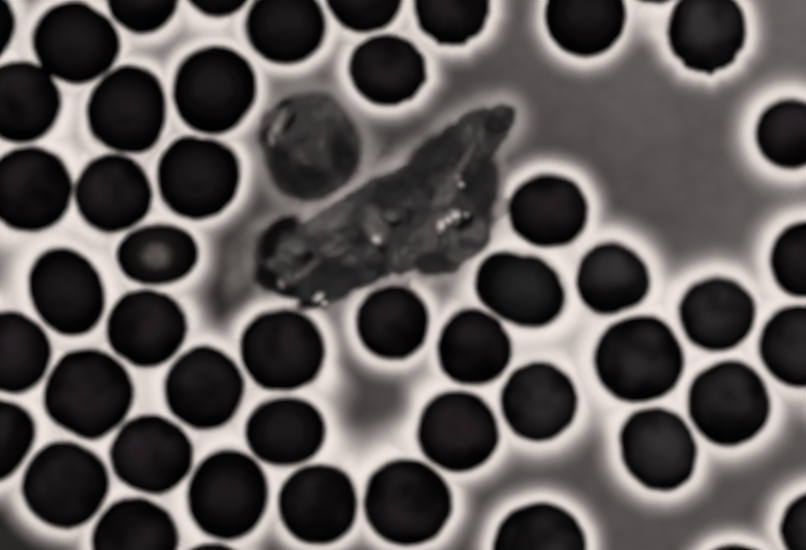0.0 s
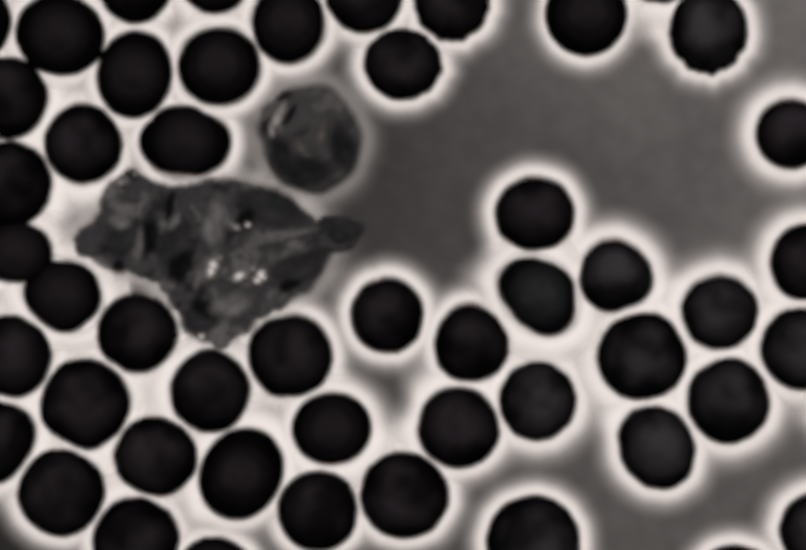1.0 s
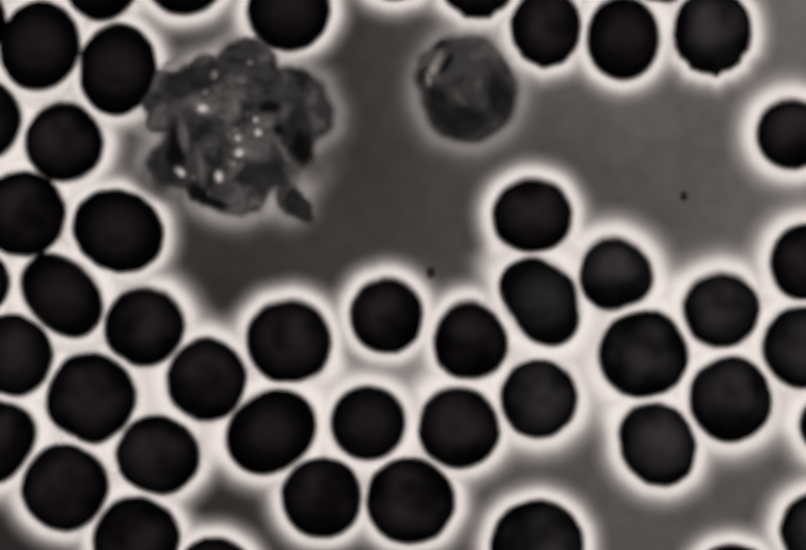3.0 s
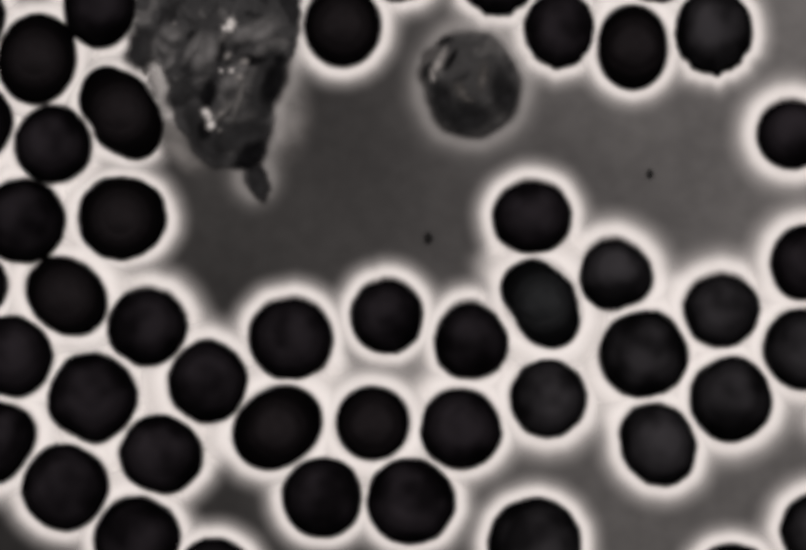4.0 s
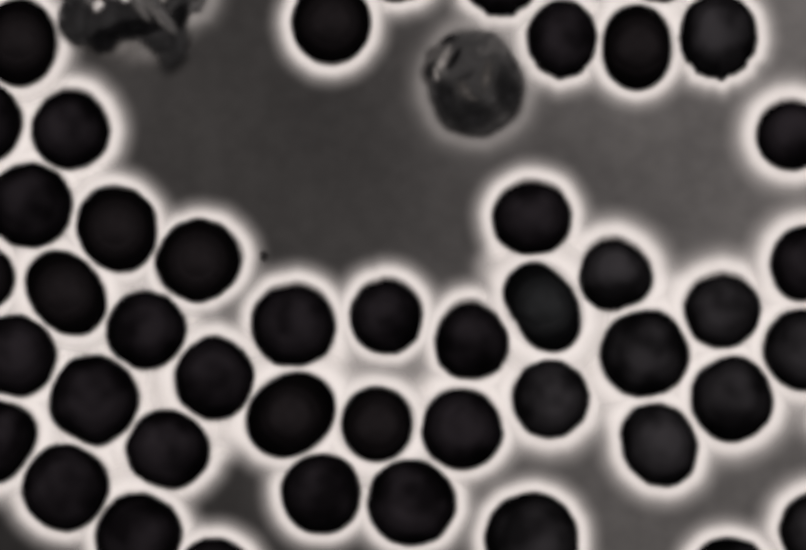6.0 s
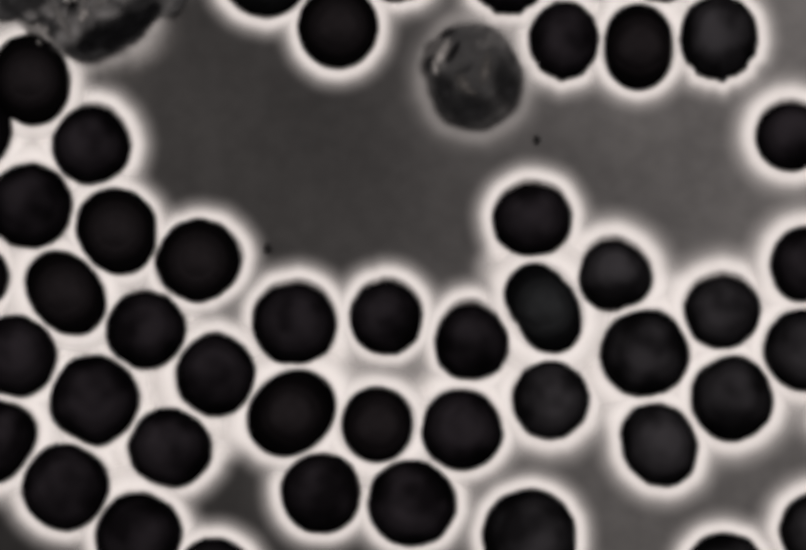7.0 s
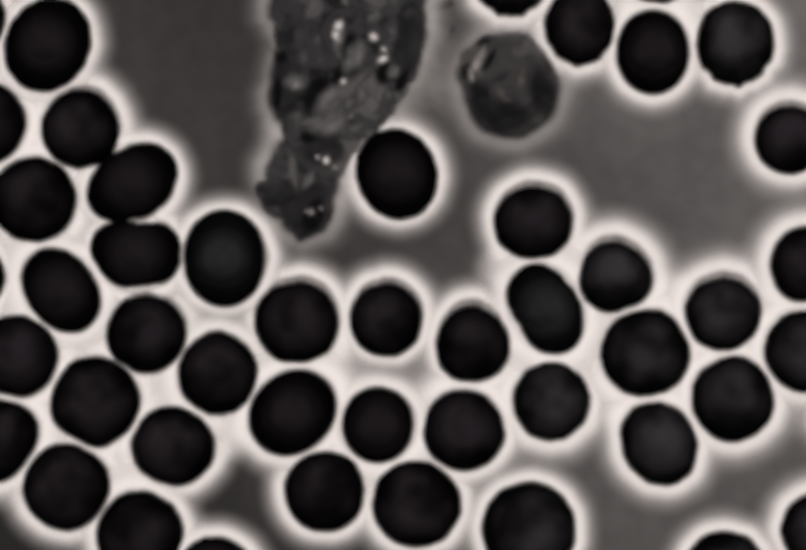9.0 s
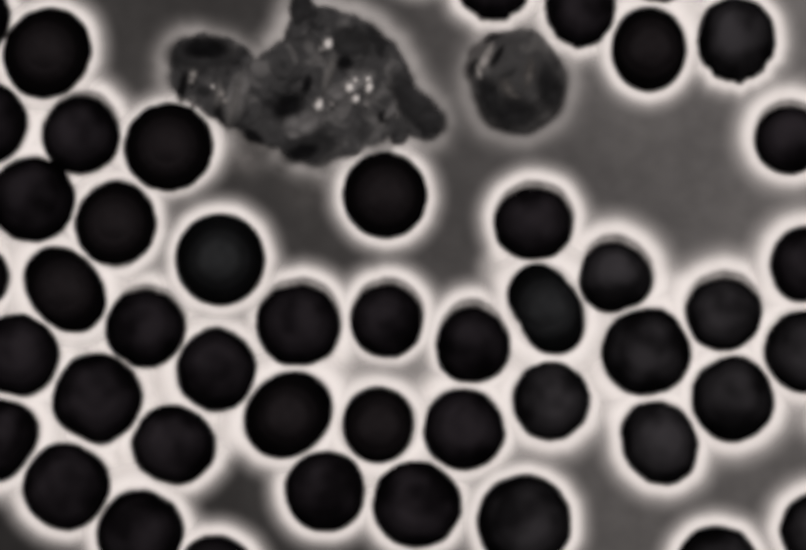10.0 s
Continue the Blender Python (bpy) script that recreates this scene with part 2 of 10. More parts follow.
cell = {}
cell["k"] = red_cell(0.039, 0.0385, 0, ((4, 0.012, 45),), veil=0.008, flats=((-126, 0.034), (-33, 0.034), (52, 0.034), (156, 0.034),), crowd=((120, 218), (248, 340),))
cell["m"] = red_cell(0.043, 0.0425, 0, ((5, 0.015, 60),), flats=((54, 0.034), (-109, 0.034), (-32, 0.034), (151, 0.034),), crowd=((263, 608),))
cell["p"] = red_cell(0.042, 0.0415, reach=0.033, flats=((71, 0.034), (-34, 0.034), (146, 0.034),), crowd=((83, 143), (350, 428),))
cell["q"] = red_cell(0.0405, 0.038, -10, reach=0.032, flats=((148, 0.034), (58, 0.034), (-110, 0.02),), crowd=((-7, 248),))
cell["u"] = red_cell(0.039, 0.039, reach=0.031, flats=((111, 0.034), (-7, 0.034), (51, 0.02),), crowd=((-7, 113),))
cell["v"] = red_cell(0.043, 0.0415, -15, reach=0.032, flats=((173, 0.034), (114, 0.034), (55, 0.034),), crowd=((68, 173),))
cell["x"] = red_cell(0.0415, 0.0415, veil=0.011, reach=0.029, flats=((-92, 0.034), (3, 0.02), (-147, 0.02),), crowd=((270, 340),))
cell["y"] = red_cell(0.036, 0.0375, 0, ((3, 0.015, -60),), veil=0.01, reach=0.029, flats=((-177, 0.02),))
cell["z"] = red_cell(0.0365, 0.039, 0, ((3, 0.022, 105),), veil=0.012, reach=0.031, flats=((-96, 0.02), (24, 0.034),), crowd=((263, 383),))
cell["A"] = red_cell(0.0395, 0.039, 0, ((3, 0.012, 100),), reach=0.033, flats=((-125, 0.034), (176, 0.02), (84, 0.02), (18, 0.02),), crowd=((23, 143), (173, 260),))
cell["B"] = red_cell(0.0375, 0.038, thin=True, reach=0.039, flats=((-162, 0.02), (94, 0.02),), crowd=((38, 203),))
cell["D"] = red_cell(0.039, 0.0375, label="dark round red blood cell at the open plasma", veil=0.011, reach=0.029, flats=((-83, 0.034),), crowd=((218, 338),))
cell["E"] = red_cell(0.036, 0.036, 0, ((3, 0.035, 225),), thin=True, veil=0.0115, reach=0.039, flats=((-155, 0.034), (-69, 0.034),), crowd=((128, 353),))
cell["F"] = red_cell(0.043, 0.042, thin=True, reach=0.045, flats=((111, 0.034), (29, 0.034), (-81, 0.034),), crowd=((53, 83), (113, 248), (278, 383),))
cell["G"] = red_cell(0.0375, 0.037, thin=True, veil=0.0115, reach=0.042, flats=((-151, 0.034), (-84, 0.02), (-25, 0.02),), crowd=((143, 398),))
cell["H"] = red_cell(0.042, 0.036, -62, label="dark oval red blood cell at the cluster edge", thin=True, reach=0.035, flats=((99, 0.034), (31, 0.02),), crowd=((38, 158),))
cell["I"] = red_cell(0.04, 0.041, thin=True, reach=0.042, flats=((96, 0.02), (-149, 0.02), (35, 0.034),), crowd=((38, 203),))
cell["n"] = red_cell(0.0385, 0.0395, 0, ((5, 0.015, 90),), flats=((147, 0.034), (-122, 0.034), (-27, 0.034), (33, 0.02),), crowd=((143, 330),))
cell["J"] = red_cell(0.04, 0.04, thin=True, veil=0.003, reach=0.040, flats=((155, 0.02), (-145, 0.034), (87, 0.034),), crowd=((98, 218),))
cell["K"] = red_cell(0.0375, 0.0375, reach=0.039, flats=((-93, 0.034),), crowd=((203, 263),))
cell["L"] = red_cell(0.0345, 0.035, label="small dark round red blood cell standing apart", veil=0.01, reach=0.039)
cell["M"] = red_cell(0.0385, 0.041, 0, ((5, 0.015, -90),), jag=0.036, label="dark crenated red blood cell with a notched edge", thin=True, reach=0.025, crowd=((128, 188),))
cell["O"] = red_cell(0.0345, 0.038, jag=0.016, label="dark crenated red blood cell with a notched edge", reach=0.028, crowd=((8, 53),))
cell["S"] = red_cell(0.046, 0.046, label="large dark round red blood cell standing apart", thin=True, reach=0.027)
cell["r"] = red_cell(0.042, 0.042, reach=0.031, flats=((146, 0.034), (70, 0.02), (-28, 0.034),), crowd=((83, 143),))
cell["l"] = red_cell(0.039, 0.0395, flats=((-29, 0.034), (-105, 0.034), (52, 0.034),), crowd=((53, 113), (263, 398),))
cell["o"] = red_cell(0.0395, 0.0405, 0, ((3, 0.05, 25),), flats=((-34, 0.034), (75, 0.034),), crowd=((323, 443),))
cell["U"] = red_cell(0.038, 0.038, thin=True, reach=0.035)
cell["s"] = red_cell(0.039, 0.0385, reach=0.029, flats=((152, 0.034),))
cell["a"] = red_cell(0.0385, 0.0385, crowd=((278, 338),))
cell["c"] = red_cell(0.036, 0.04)
cell["d"] = red_cell(0.040, 0.0385, 90, ((3, 0.015, 90),), veil=0.009, reach=0.033, crowd=((130, 308),))
cell["e"] = red_cell(0.040, 0.040, crowd=((293, 473),))
cell["f"] = red_cell(0.0425, 0.0415, crowd=((233, 473),))
cell["P"] = red_cell(0.037, 0.04, jag=0.026, label="dark crenated red blood cell with a notched edge", reach=0.031)
cell["R"] = red_cell(0.0385, 0.039, jag=0.006, reach=0.031)
cell["W"] = red_cell(0.037, 0.04, crowd=((233, 278),))
cell["V"] = red_cell(0.037, 0.034, jag=0.014, crowd=((143, 188),))
cell["Z"] = red_cell(0.039, 0.04, crowd=((203, 308),))
cell["TT"] = red_cell(0.041, 0.041, thin=True, reach=0.031)
cell["b"] = squeezed_cell("dark red blood cell squeezed between its neighbours", 0.026, 0.0437, 0.0382, reach=0.033, swell=0.0018)
cell["j"] = squeezed_cell("dark oval red blood cell with a pale centre", 0.0225, 0.0363, 0.0313, pale=True)
cell["h"] = squeezed_cell("dark red blood cell squeezed between its neighbours", 0.0245, 0.0441, 0.0385, reach=0.030, swell=0.0005)
cell["g"] = squeezed_cell("dark red blood cell squeezed between its neighbours", 0.025, 0.0441, 0.0373, reach=0.031, swell=0.0012)
cell["i"] = squeezed_cell("dark oval red blood cell squeezed between neighbours", 0.0265, 0.0445, 0.0344, crowd=((38, 120), (160, 300),), swell=0.0005)
cell["Q"] = squeezed_cell("dark red blood cell pushed along by the white cell", 0.029, 0.0416, 0.0384, reach=0.027)
cell["Y"] = squeezed_cell("dark red blood cell pushed along by the white cell", 0.0355, 0.0446, 0.0423, thin=True, reach=0.027)
cell["X"] = squeezed_cell("dark red blood cell squeezed between its neighbours", 0.033, 0.0424, 0.0407, reach=0.029)
cell["C"] = squeezed_cell("dark bean-shaped red blood cell wedged between neighbours", 0.027, 0.0455, 0.036, thin=True, reach=0.038, crowd=((98, 143), (203, 218), (278, 443),))
cell["t"] = squeezed_cell("dark oval red blood cell lying in the cluster", 0.0348, 0.0459, 0.0389, reach=0.033, crowd=((53, 173), (263, 398),))
cell["w"] = squeezed_cell("dark red blood cell squeezed between its neighbours", 0.0305, 0.0376, 0.036, crowd=((190, 353),))
cell["N"] = squeezed_cell("tall oval red blood cell between crenated cells", 0.031, 0.0417, 0.0362, reach=0.027, crowd=((23, 38), (278, 338),))

tip_outline = [(0.026 * math.cos(a), 0.021 * math.sin(a) * math.sin(a / 2) ** 0.9) for a in (2 * math.pi * (k + 0.5) / 40 for k in range(40))]
tip = part("cell_lobe", dome(tip_outline, 0.008), cell["h"][0].children[0].data.materials[0], cell["h"][0], "pointed tip drawn out of the cell")

# ---- white blood cells ----
crawler = tagged(new("crawling_white_blood_cell"), "grey granular crawling white blood cell with bright granules", "white cell")
lobe = []


CYTOPLASM = cytoplasm_material("granular_cytoplasm", (0.0135, 0.0138, 0.0145), (0.0320, 0.0325, 0.0336), (0.074, 0.074, 0.0745), 40, 0.80, crawler, 0.10)


def plasm_lobe(rx, ry, index):
    outline = outline_of(rx, ry, 0, seed=70 + index, n=64, rough=0.024)
    ob = part("cell_lobe", dome(outline, 0.0004, 0.0085, 5.0, False), CYTOPLASM, crawler, "grey mottled lobe of cytoplasm")
    if index % 3 != 2:
        part("faint_rim", skirt(outline, 0.029, 0.0060 - 0.00018 * index), FAINT, ob, "faint optical halo drawn as a pale film")
    return ob


lobe.append(plasm_lobe(0.0489, 0.0386, 0))
lobe.append(plasm_lobe(0.0468, 0.0376, 1))
lobe.append(plasm_lobe(0.0448, 0.0355, 2))
lobe.append(plasm_lobe(0.0427, 0.0345, 3))
lobe.append(plasm_lobe(0.0406, 0.0334, 4))
lobe.append(plasm_lobe(0.0386, 0.0314, 5))
lobe.append(plasm_lobe(0.0365, 0.0293, 6))
lobe.append(plasm_lobe(0.0345, 0.0283, 7))
lobe.append(plasm_lobe(0.0324, 0.0272, 8))
lobe.append(plasm_lobe(0.0314, 0.0252, 9))
lobe.append(plasm_lobe(0.0303, 0.0242, 10))
lobe.append(plasm_lobe(0.0283, 0.0231, 11))
lobe.append(plasm_lobe(0.0272, 0.0221, 12))
lobe.append(plasm_lobe(0.0262, 0.0211, 13))
lobe.append(plasm_lobe(0.0252, 0.02, 14))
lobe.append(plasm_lobe(0.0242, 0.019, 15))
lobe.append(plasm_lobe(0.0231, 0.019, 16))
lobe.append(plasm_lobe(0.0221, 0.017, 17))
lobe.append(plasm_lobe(0.0211, 0.017, 18))
lobe.append(plasm_lobe(0.02, 0.0159, 19))
lobe.append(plasm_lobe(0.02, 0.0149, 20))
lobe.append(plasm_lobe(0.019, 0.0149, 21))
lobe.append(plasm_lobe(0.018, 0.0139, 22))
lobe.append(plasm_lobe(0.017, 0.0139, 23))
lobe.append(plasm_lobe(0.017, 0.0128, 24))
lobe.append(plasm_lobe(0.0159, 0.0118, 25))
lobe.append(plasm_lobe(0.0149, 0.0118, 26))
lobe.append(plasm_lobe(0.0139, 0.0108, 27))
lobe.append(plasm_lobe(0.0128, 0.0108, 28))
lobe.append(plasm_lobe(0.0118, 0.0097, 29))

tail = part("tail", dome(outline_of(0.021, 0.0125, 0, seed=9, n=36, rough=0.05), 0.002, 0.0085, 5.0, False), TAIL, crawler, "thin trailing tail of cytoplasm")

shred = part("shred", dome(outline_of(0.0125, 0.0062, 0, seed=12, n=36, rough=0.09), 0.002, 0.0085, 5.0, False), VACUOLE, crawler, "small dark shred drawn out of the cell")

# what shows inside it: dark vacuoles, pale plasm and bright granules
vacuole, patch, granule, plate, fibre, sheet, fleck = [], [], [], [], [], [], []
for k, (rx, ry) in enumerate(((0.0475, 0.021), (0.04, 0.019), (0.035, 0.0225), (0.0275, 0.0175), (0.0225, 0.015))):
    plate.append(part("dense_plate", blob(rx, ry, 0.0006, 81 + k, 0.07, 64, 0.0004, False, 0.12), PLATE, crawler, "smooth dark plate of plasm"))
for k, (rx, ry) in enumerate(((0.036, 0.0052), (0.028, 0.0058), (0.019, 0.0055))):
    fibre.append(part("fibre", blob(rx, ry, 0.0006, 91 + k, 0.06, 32, 0.0003, False), FIBRE, crawler, "thin pale fibre in the plasm"))
sheet.append(part("hyaline_edge", blob(0.048, 0.026, 0.0006, 97, 0.06, 40, 0.0003, False, 0.12), SHEET, crawler, "clear grey sheet at the leading edge"))
# Two added films stand in for the pale glow beside the cell.
sheet.append(part("hyaline_edge", blob(0.060, 0.032, 0.0003, 98, 0.05, 40, 0.0002, False, 0.12), HAZE, crawler, "pale glow beside the cell drawn as a thin film"))
sheet.append(part("hyaline_edge", blob(0.095, 0.055, 0.0003, 99, 0.05, 40, 0.0002, False, 0.12), HAZE, crawler, "pale glow beside the cell drawn as a thin film"))
for k, (rx, ry) in enumerate(((0.03, 0.0125), (0.0225, 0.015), (0.02, 0.01), (0.015, 0.01), (0.015, 0.007), (0.011, 0.008), (0.008, 0.007), (0.021, 0.0055))):
    vacuole.append(part("vacuole", blob(rx, ry, 0.0006, 11 + k, 0.075, 64, 0.0004, False, 0.12), VACUOLE, crawler, "dark uneven patch of plasm"))
for k, (rx, ry) in enumerate(((0.035, 0.014), (0.0275, 0.015), (0.0225, 0.0125), (0.0225, 0.007), (0.015, 0.011), (0.013, 0.006), (0.01, 0.007))):
    patch.append(part("plasm_patch", blob(rx, ry, 0.0006, 31 + k, 0.10, 64, 0.0004, False, 0.12), PATCH, crawler, "pale uneven patch of plasm"))
for k, (rx, ry) in enumerate(((0.0078, 0.0056), (0.0084, 0.0052), (0.0066, 0.0056), (0.0062, 0.0044), (0.0080, 0.0044), (0.0056, 0.0046), (0.0050, 0.0044))):
    granule.append(part("granule", blob(rx, ry, 0.0008, 51 + k, 0.05, 24, 0.0004, False), STREAK if k in (3, 6) else GRANULE, crawler, "bright refractile granule"))

for k in range(9):
    size = 0.0022 + 0.0004 * (k % 4)
    fleck.append(part("fleck", blob(size * 1.3, size, 0.001, 61 + k, 0.08, 16, 0.0005, False), STREAK if k % 3 else GRANULE, crawler, "tiny pale fleck"))

round_cell = tagged(new("round_white_blood_cell"), "round grey white blood cell with a pale fold", "white cell")
ROUND = outline_of(0.0480, 0.0540, 0, ((3, 0.02, 100),), seed=5, rough=0.012)
part("cell_body", dome(ROUND, 0.004, 0.0085, 4.0, False), LYMPH, round_cell)
bulge = part("fold_lobe", dome(outline_of(0.0200, 0.0310, 0, seed=8, n=40, rough=0.03), 0.002, 0.0080, 4.0, False), BULGE, round_cell, "grey side lobe under the fold")
bulge.matrix_basis = pose(-0.0345, 0.0200, 0, 0, 0, -28)
part("halo", skirt(ROUND, 0.03, 0.0051), FAINT, round_cell, "faint optical halo drawn as a pale film")
for mat, name, x, y, rx, ry, turn, label in (
        (SHADE, "dark_patch", -0.006, -0.031, 0.042, 0.024, -4, "darker lower edge"), (SHADE, "dark_patch", 0.031, -0.010, 0.019, 0.032, 14, "darker side"), (SHADE, "dark_patch", -0.030, -0.012, 0.014, 0.026, 16, "darker side"),
        (SHADE, "notch", -0.045, 0.013, 0.0070, 0.013, -20, "dark notch beside the fold"), (VACUOLE, "notch", -0.021, 0.024, 0.0042, 0.017, -30, "dark crease beside the fold"),
        (SHADE, "notch", -0.027, 0.043, 0.012, 0.006, 30, "dark tip above the fold"), (STREAK, "fold", -0.032, 0.023, 0.0060, 0.020, -26, "pale curved fold"), (STREAK, "fold", -0.039, 0.009, 0.0035, 0.010, 10, "pale curved fold"),
        (DIM, "pale_patch", -0.012, -0.006, 0.008, 0.013, 30, "pale patch over the nucleus"), (DIM, "pale_patch", 0.010, 0.008, 0.007, 0.022, -10, "pale band over the nucleus"), (DIM, "pale_patch", -0.006, -0.014, 0.012, 0.004, -20, "pale patch over the nucleus")):
    piece = part(name, blob(rx, ry, 0.0008, round(abs(x) * 1e4), 0.05, 28, 0.0004, False), mat, round_cell, label)
    piece.matrix_basis = pose(x, y, 0.0135 if mat is SHADE else 0.0143 if mat is VACUOLE else 0.0150, 0, 0, turn)

# ---- drifting specks ----
speck = []
for size in (0.0034, 0.0042):
    grainlet = part("drifting_speck", blob(size, size * 1.3, size, 3, 0.1, 16, 0.003), SPECK)
    speck.append(tagged(grainlet, "tiny dark speck drifting in the plasma", "speck", "drifting specks"))


# ---- movement ----
def motions():
    for body, veil in tipping:
        walk(body, [(0, pose(0, 0, 0)), (2.5, pose(0, -0.05 * veil, 0)), (7, pose(-0.04 * veil, -0.18 * veil, 0)), (10, pose(-0.1 * veil, -0.42 * veil, 0))])
    walk(cell["k"], [(0, pose(-0.2493, -0.0509, 0)), (0.5, pose(-0.2556, -0.0557, 0)), (1, pose(-0.2582, -0.0558, 0)), (1.5, pose(-0.255, -0.0532, 0)), (2, pose(-0.2551, -0.052, 0)), (2.5, pose(-0.2538, -0.0499, 0)), (4, pose(-0.2485, -0.0495, 0)), (4.5, pose(-0.2519, -0.0499, 0)), (5, pose(-0.251, -0.0522, 0)), (5.5, pose(-0.2494, -0.0522, 0)), (7, pose(-0.2495, -0.0515, 0)), (7.5, pose(-0.2489, -0.0513, 0)), (8, pose(-0.2483, -0.0517, 0)), (8.5, pose(-0.2477, -0.0503, 0)), (9, pose(-0.2487, -0.0543, 0)), (9.5, pose(-0.2485, -0.0489, 0)), (10, pose(-0.2494, -0.0481, 0))])
    walk(cell["m"], [(0, pose(-0.3054, -0.1145, 0)), (0.5, pose(-0.3082, -0.1225, 0)), (1, pose(-0.3087, -0.1241, 0)), (1.5, pose(-0.307, -0.1208, 0)), (2, pose(-0.3062, -0.1206, 0)), (2.5, pose(-0.3046, -0.1187, 0)), (4, pose(-0.3016, -0.1183, 0)), (4.5, pose(-0.3017, -0.1198, 0)), (5, pose(-0.3019, -0.1206, 0)), (5.5, pose(-0.3005, -0.1205, 0)), (7, pose(-0.2996, -0.1206, 0)), (7.5, pose(-0.2988, -0.1203, 0)), (8, pose(-0.2985, -0.1207, 0)), (8.5, pose(-0.2979, -0.1196, 0)), (9, pose(-0.2989, -0.122, 0)), (9.5, pose(-0.2969, -0.1192, 0)), (10, pose(-0.2969, -0.1189, 0))])
    walk(cell["p"], [(0, pose(-0.3279, -0.2032, 0)), (0.5, pose(-0.3308, -0.2074, 0)), (1, pose(-0.3319, -0.2108, 0)), (1.5, pose(-0.331, -0.2083, 0)), (2, pose(-0.3301, -0.2082, 0)), (2.5, pose(-0.3288, -0.2061, 0)), (4, pose(-0.3281, -0.2056, 0)), (4.5, pose(-0.3281, -0.2057, 0)), (5, pose(-0.3281, -0.2057, 0)), (5.5, pose(-0.3278, -0.2058, 0)), (7, pose(-0.3278, -0.2054, 0)), (7.5, pose(-0.3278, -0.2051, 0)), (8, pose(-0.3272, -0.205, 0)), (8.5, pose(-0.3272, -0.2044, 0)), (9, pose(-0.3271, -0.2052, 0)), (9.5, pose(-0.3264, -0.2049, 0)), (10, pose(-0.3271, -0.2047, 0))])
    walk(cell["q"], [(0, pose(-0.244, -0.1739, 0)), (0.5, pose(-0.241, -0.1759, 0)), (1, pose(-0.24, -0.1758, 0)), (1.5, pose(-0.2405, -0.1744, 0)), (2, pose(-0.2386, -0.1743, 0)), (2.5, pose(-0.2384, -0.1743, 0)), (4, pose(-0.235, -0.1737, 0)), (4.5, pose(-0.2323, -0.1719, 0)), (5, pose(-0.2307, -0.172, 0)), (5.5, pose(-0.2294, -0.1703, 0)), (7, pose(-0.2262, -0.1673, 0)), (7.5, pose(-0.225, -0.1665, 0)), (8, pose(-0.2243, -0.1661, 0)), (8.5, pose(-0.2239, -0.1652, 0)), (9, pose(-0.2233, -0.1656, 0)), (9.5, pose(-0.2227, -0.1646, 0)), (10, pose(-0.2227, -0.1643, 0))])
    walk(cell["u"], [(0, pose(-0.0824, -0.222, 0)), (0.5, pose(-0.0817, -0.2264, 0)), (1, pose(-0.0827, -0.2284, 0)), (1.5, pose(-0.0836, -0.2203, 0)), (2, pose(-0.0821, -0.2191, 0)), (2.5, pose(-0.0791, -0.2158, 0)), (4, pose(-0.0784, -0.2155, 0)), (4.5, pose(-0.0775, -0.2146, 0)), (5, pose(-0.078, -0.2141, 0)), (5.5, pose(-0.0789, -0.2127, 0)), (7, pose(-0.0795, -0.2112, 0)), (7.5, pose(-0.0785, -0.2108, 0)), (8, pose(-0.0781, -0.2107, 0)), (8.5, pose(-0.0771, -0.2101, 0)), (9, pose(-0.0759, -0.2096, 0)), (9.5, pose(-0.0749, -0.2102, 0)), (10, pose(-0.0754, -0.2094, 0))])
    walk(cell["v"], [(0, pose(0.0042, -0.2203, 0)), (0.5, pose(0.0034, -0.2159, 0)), (1, pose(0.0011, -0.2133, 0)), (1.5, pose(0.0017, -0.2149, 0)), (2, pose(0.0033, -0.2158, 0)), (2.5, pose(0.0065, -0.2182, 0)), (4, pose(0.0074, -0.2191, 0)), (4.5, pose(0.0082, -0.2203, 0)), (5, pose(0.008, -0.2203, 0)), (5.5, pose(0.008, -0.2203, 0)), (7, pose(0.0084, -0.221, 0)), (7.5, pose(0.0088, -0.2214, 0)), (8, pose(0.0091, -0.2218, 0)), (8.5, pose(0.0091, -0.2214, 0)), (9, pose(0.013, -0.2218, 0)), (9.5, pose(0.0145, -0.2222, 0)), (10, pose(0.0133, -0.2222, 0))])
    walk(cell["x"], [(0, pose(-0.1172, -0.0731, 0)), (0.5, pose(-0.1156, -0.0736, 0)), (1, pose(-0.1097, -0.0784, 0)), (1.5, pose(-0.1109, -0.0744, 0)), (2, pose(-0.1113, -0.0706, 0)), (2.5, pose(-0.1117, -0.0671, 0)), (4, pose(-0.109, -0.0614, 0)), (4.5, pose(-0.109, -0.0602, 0)), (5, pose(-0.1074, -0.0552, 0)), (5.5, pose(-0.1067, -0.0511, 0)), (7, pose(-0.1051, -0.0453, 0)), (7.5, pose(-0.1044, -0.0453, 0)), (8, pose(-0.1036, -0.0453, 0)), (8.5, pose(-0.1036, -0.0426, 0)), (9, pose(-0.1025, -0.0423, 0)), (9.5, pose(-0.0986, -0.0484, 0)), (10, pose(-0.1006, -0.0441, 0))])
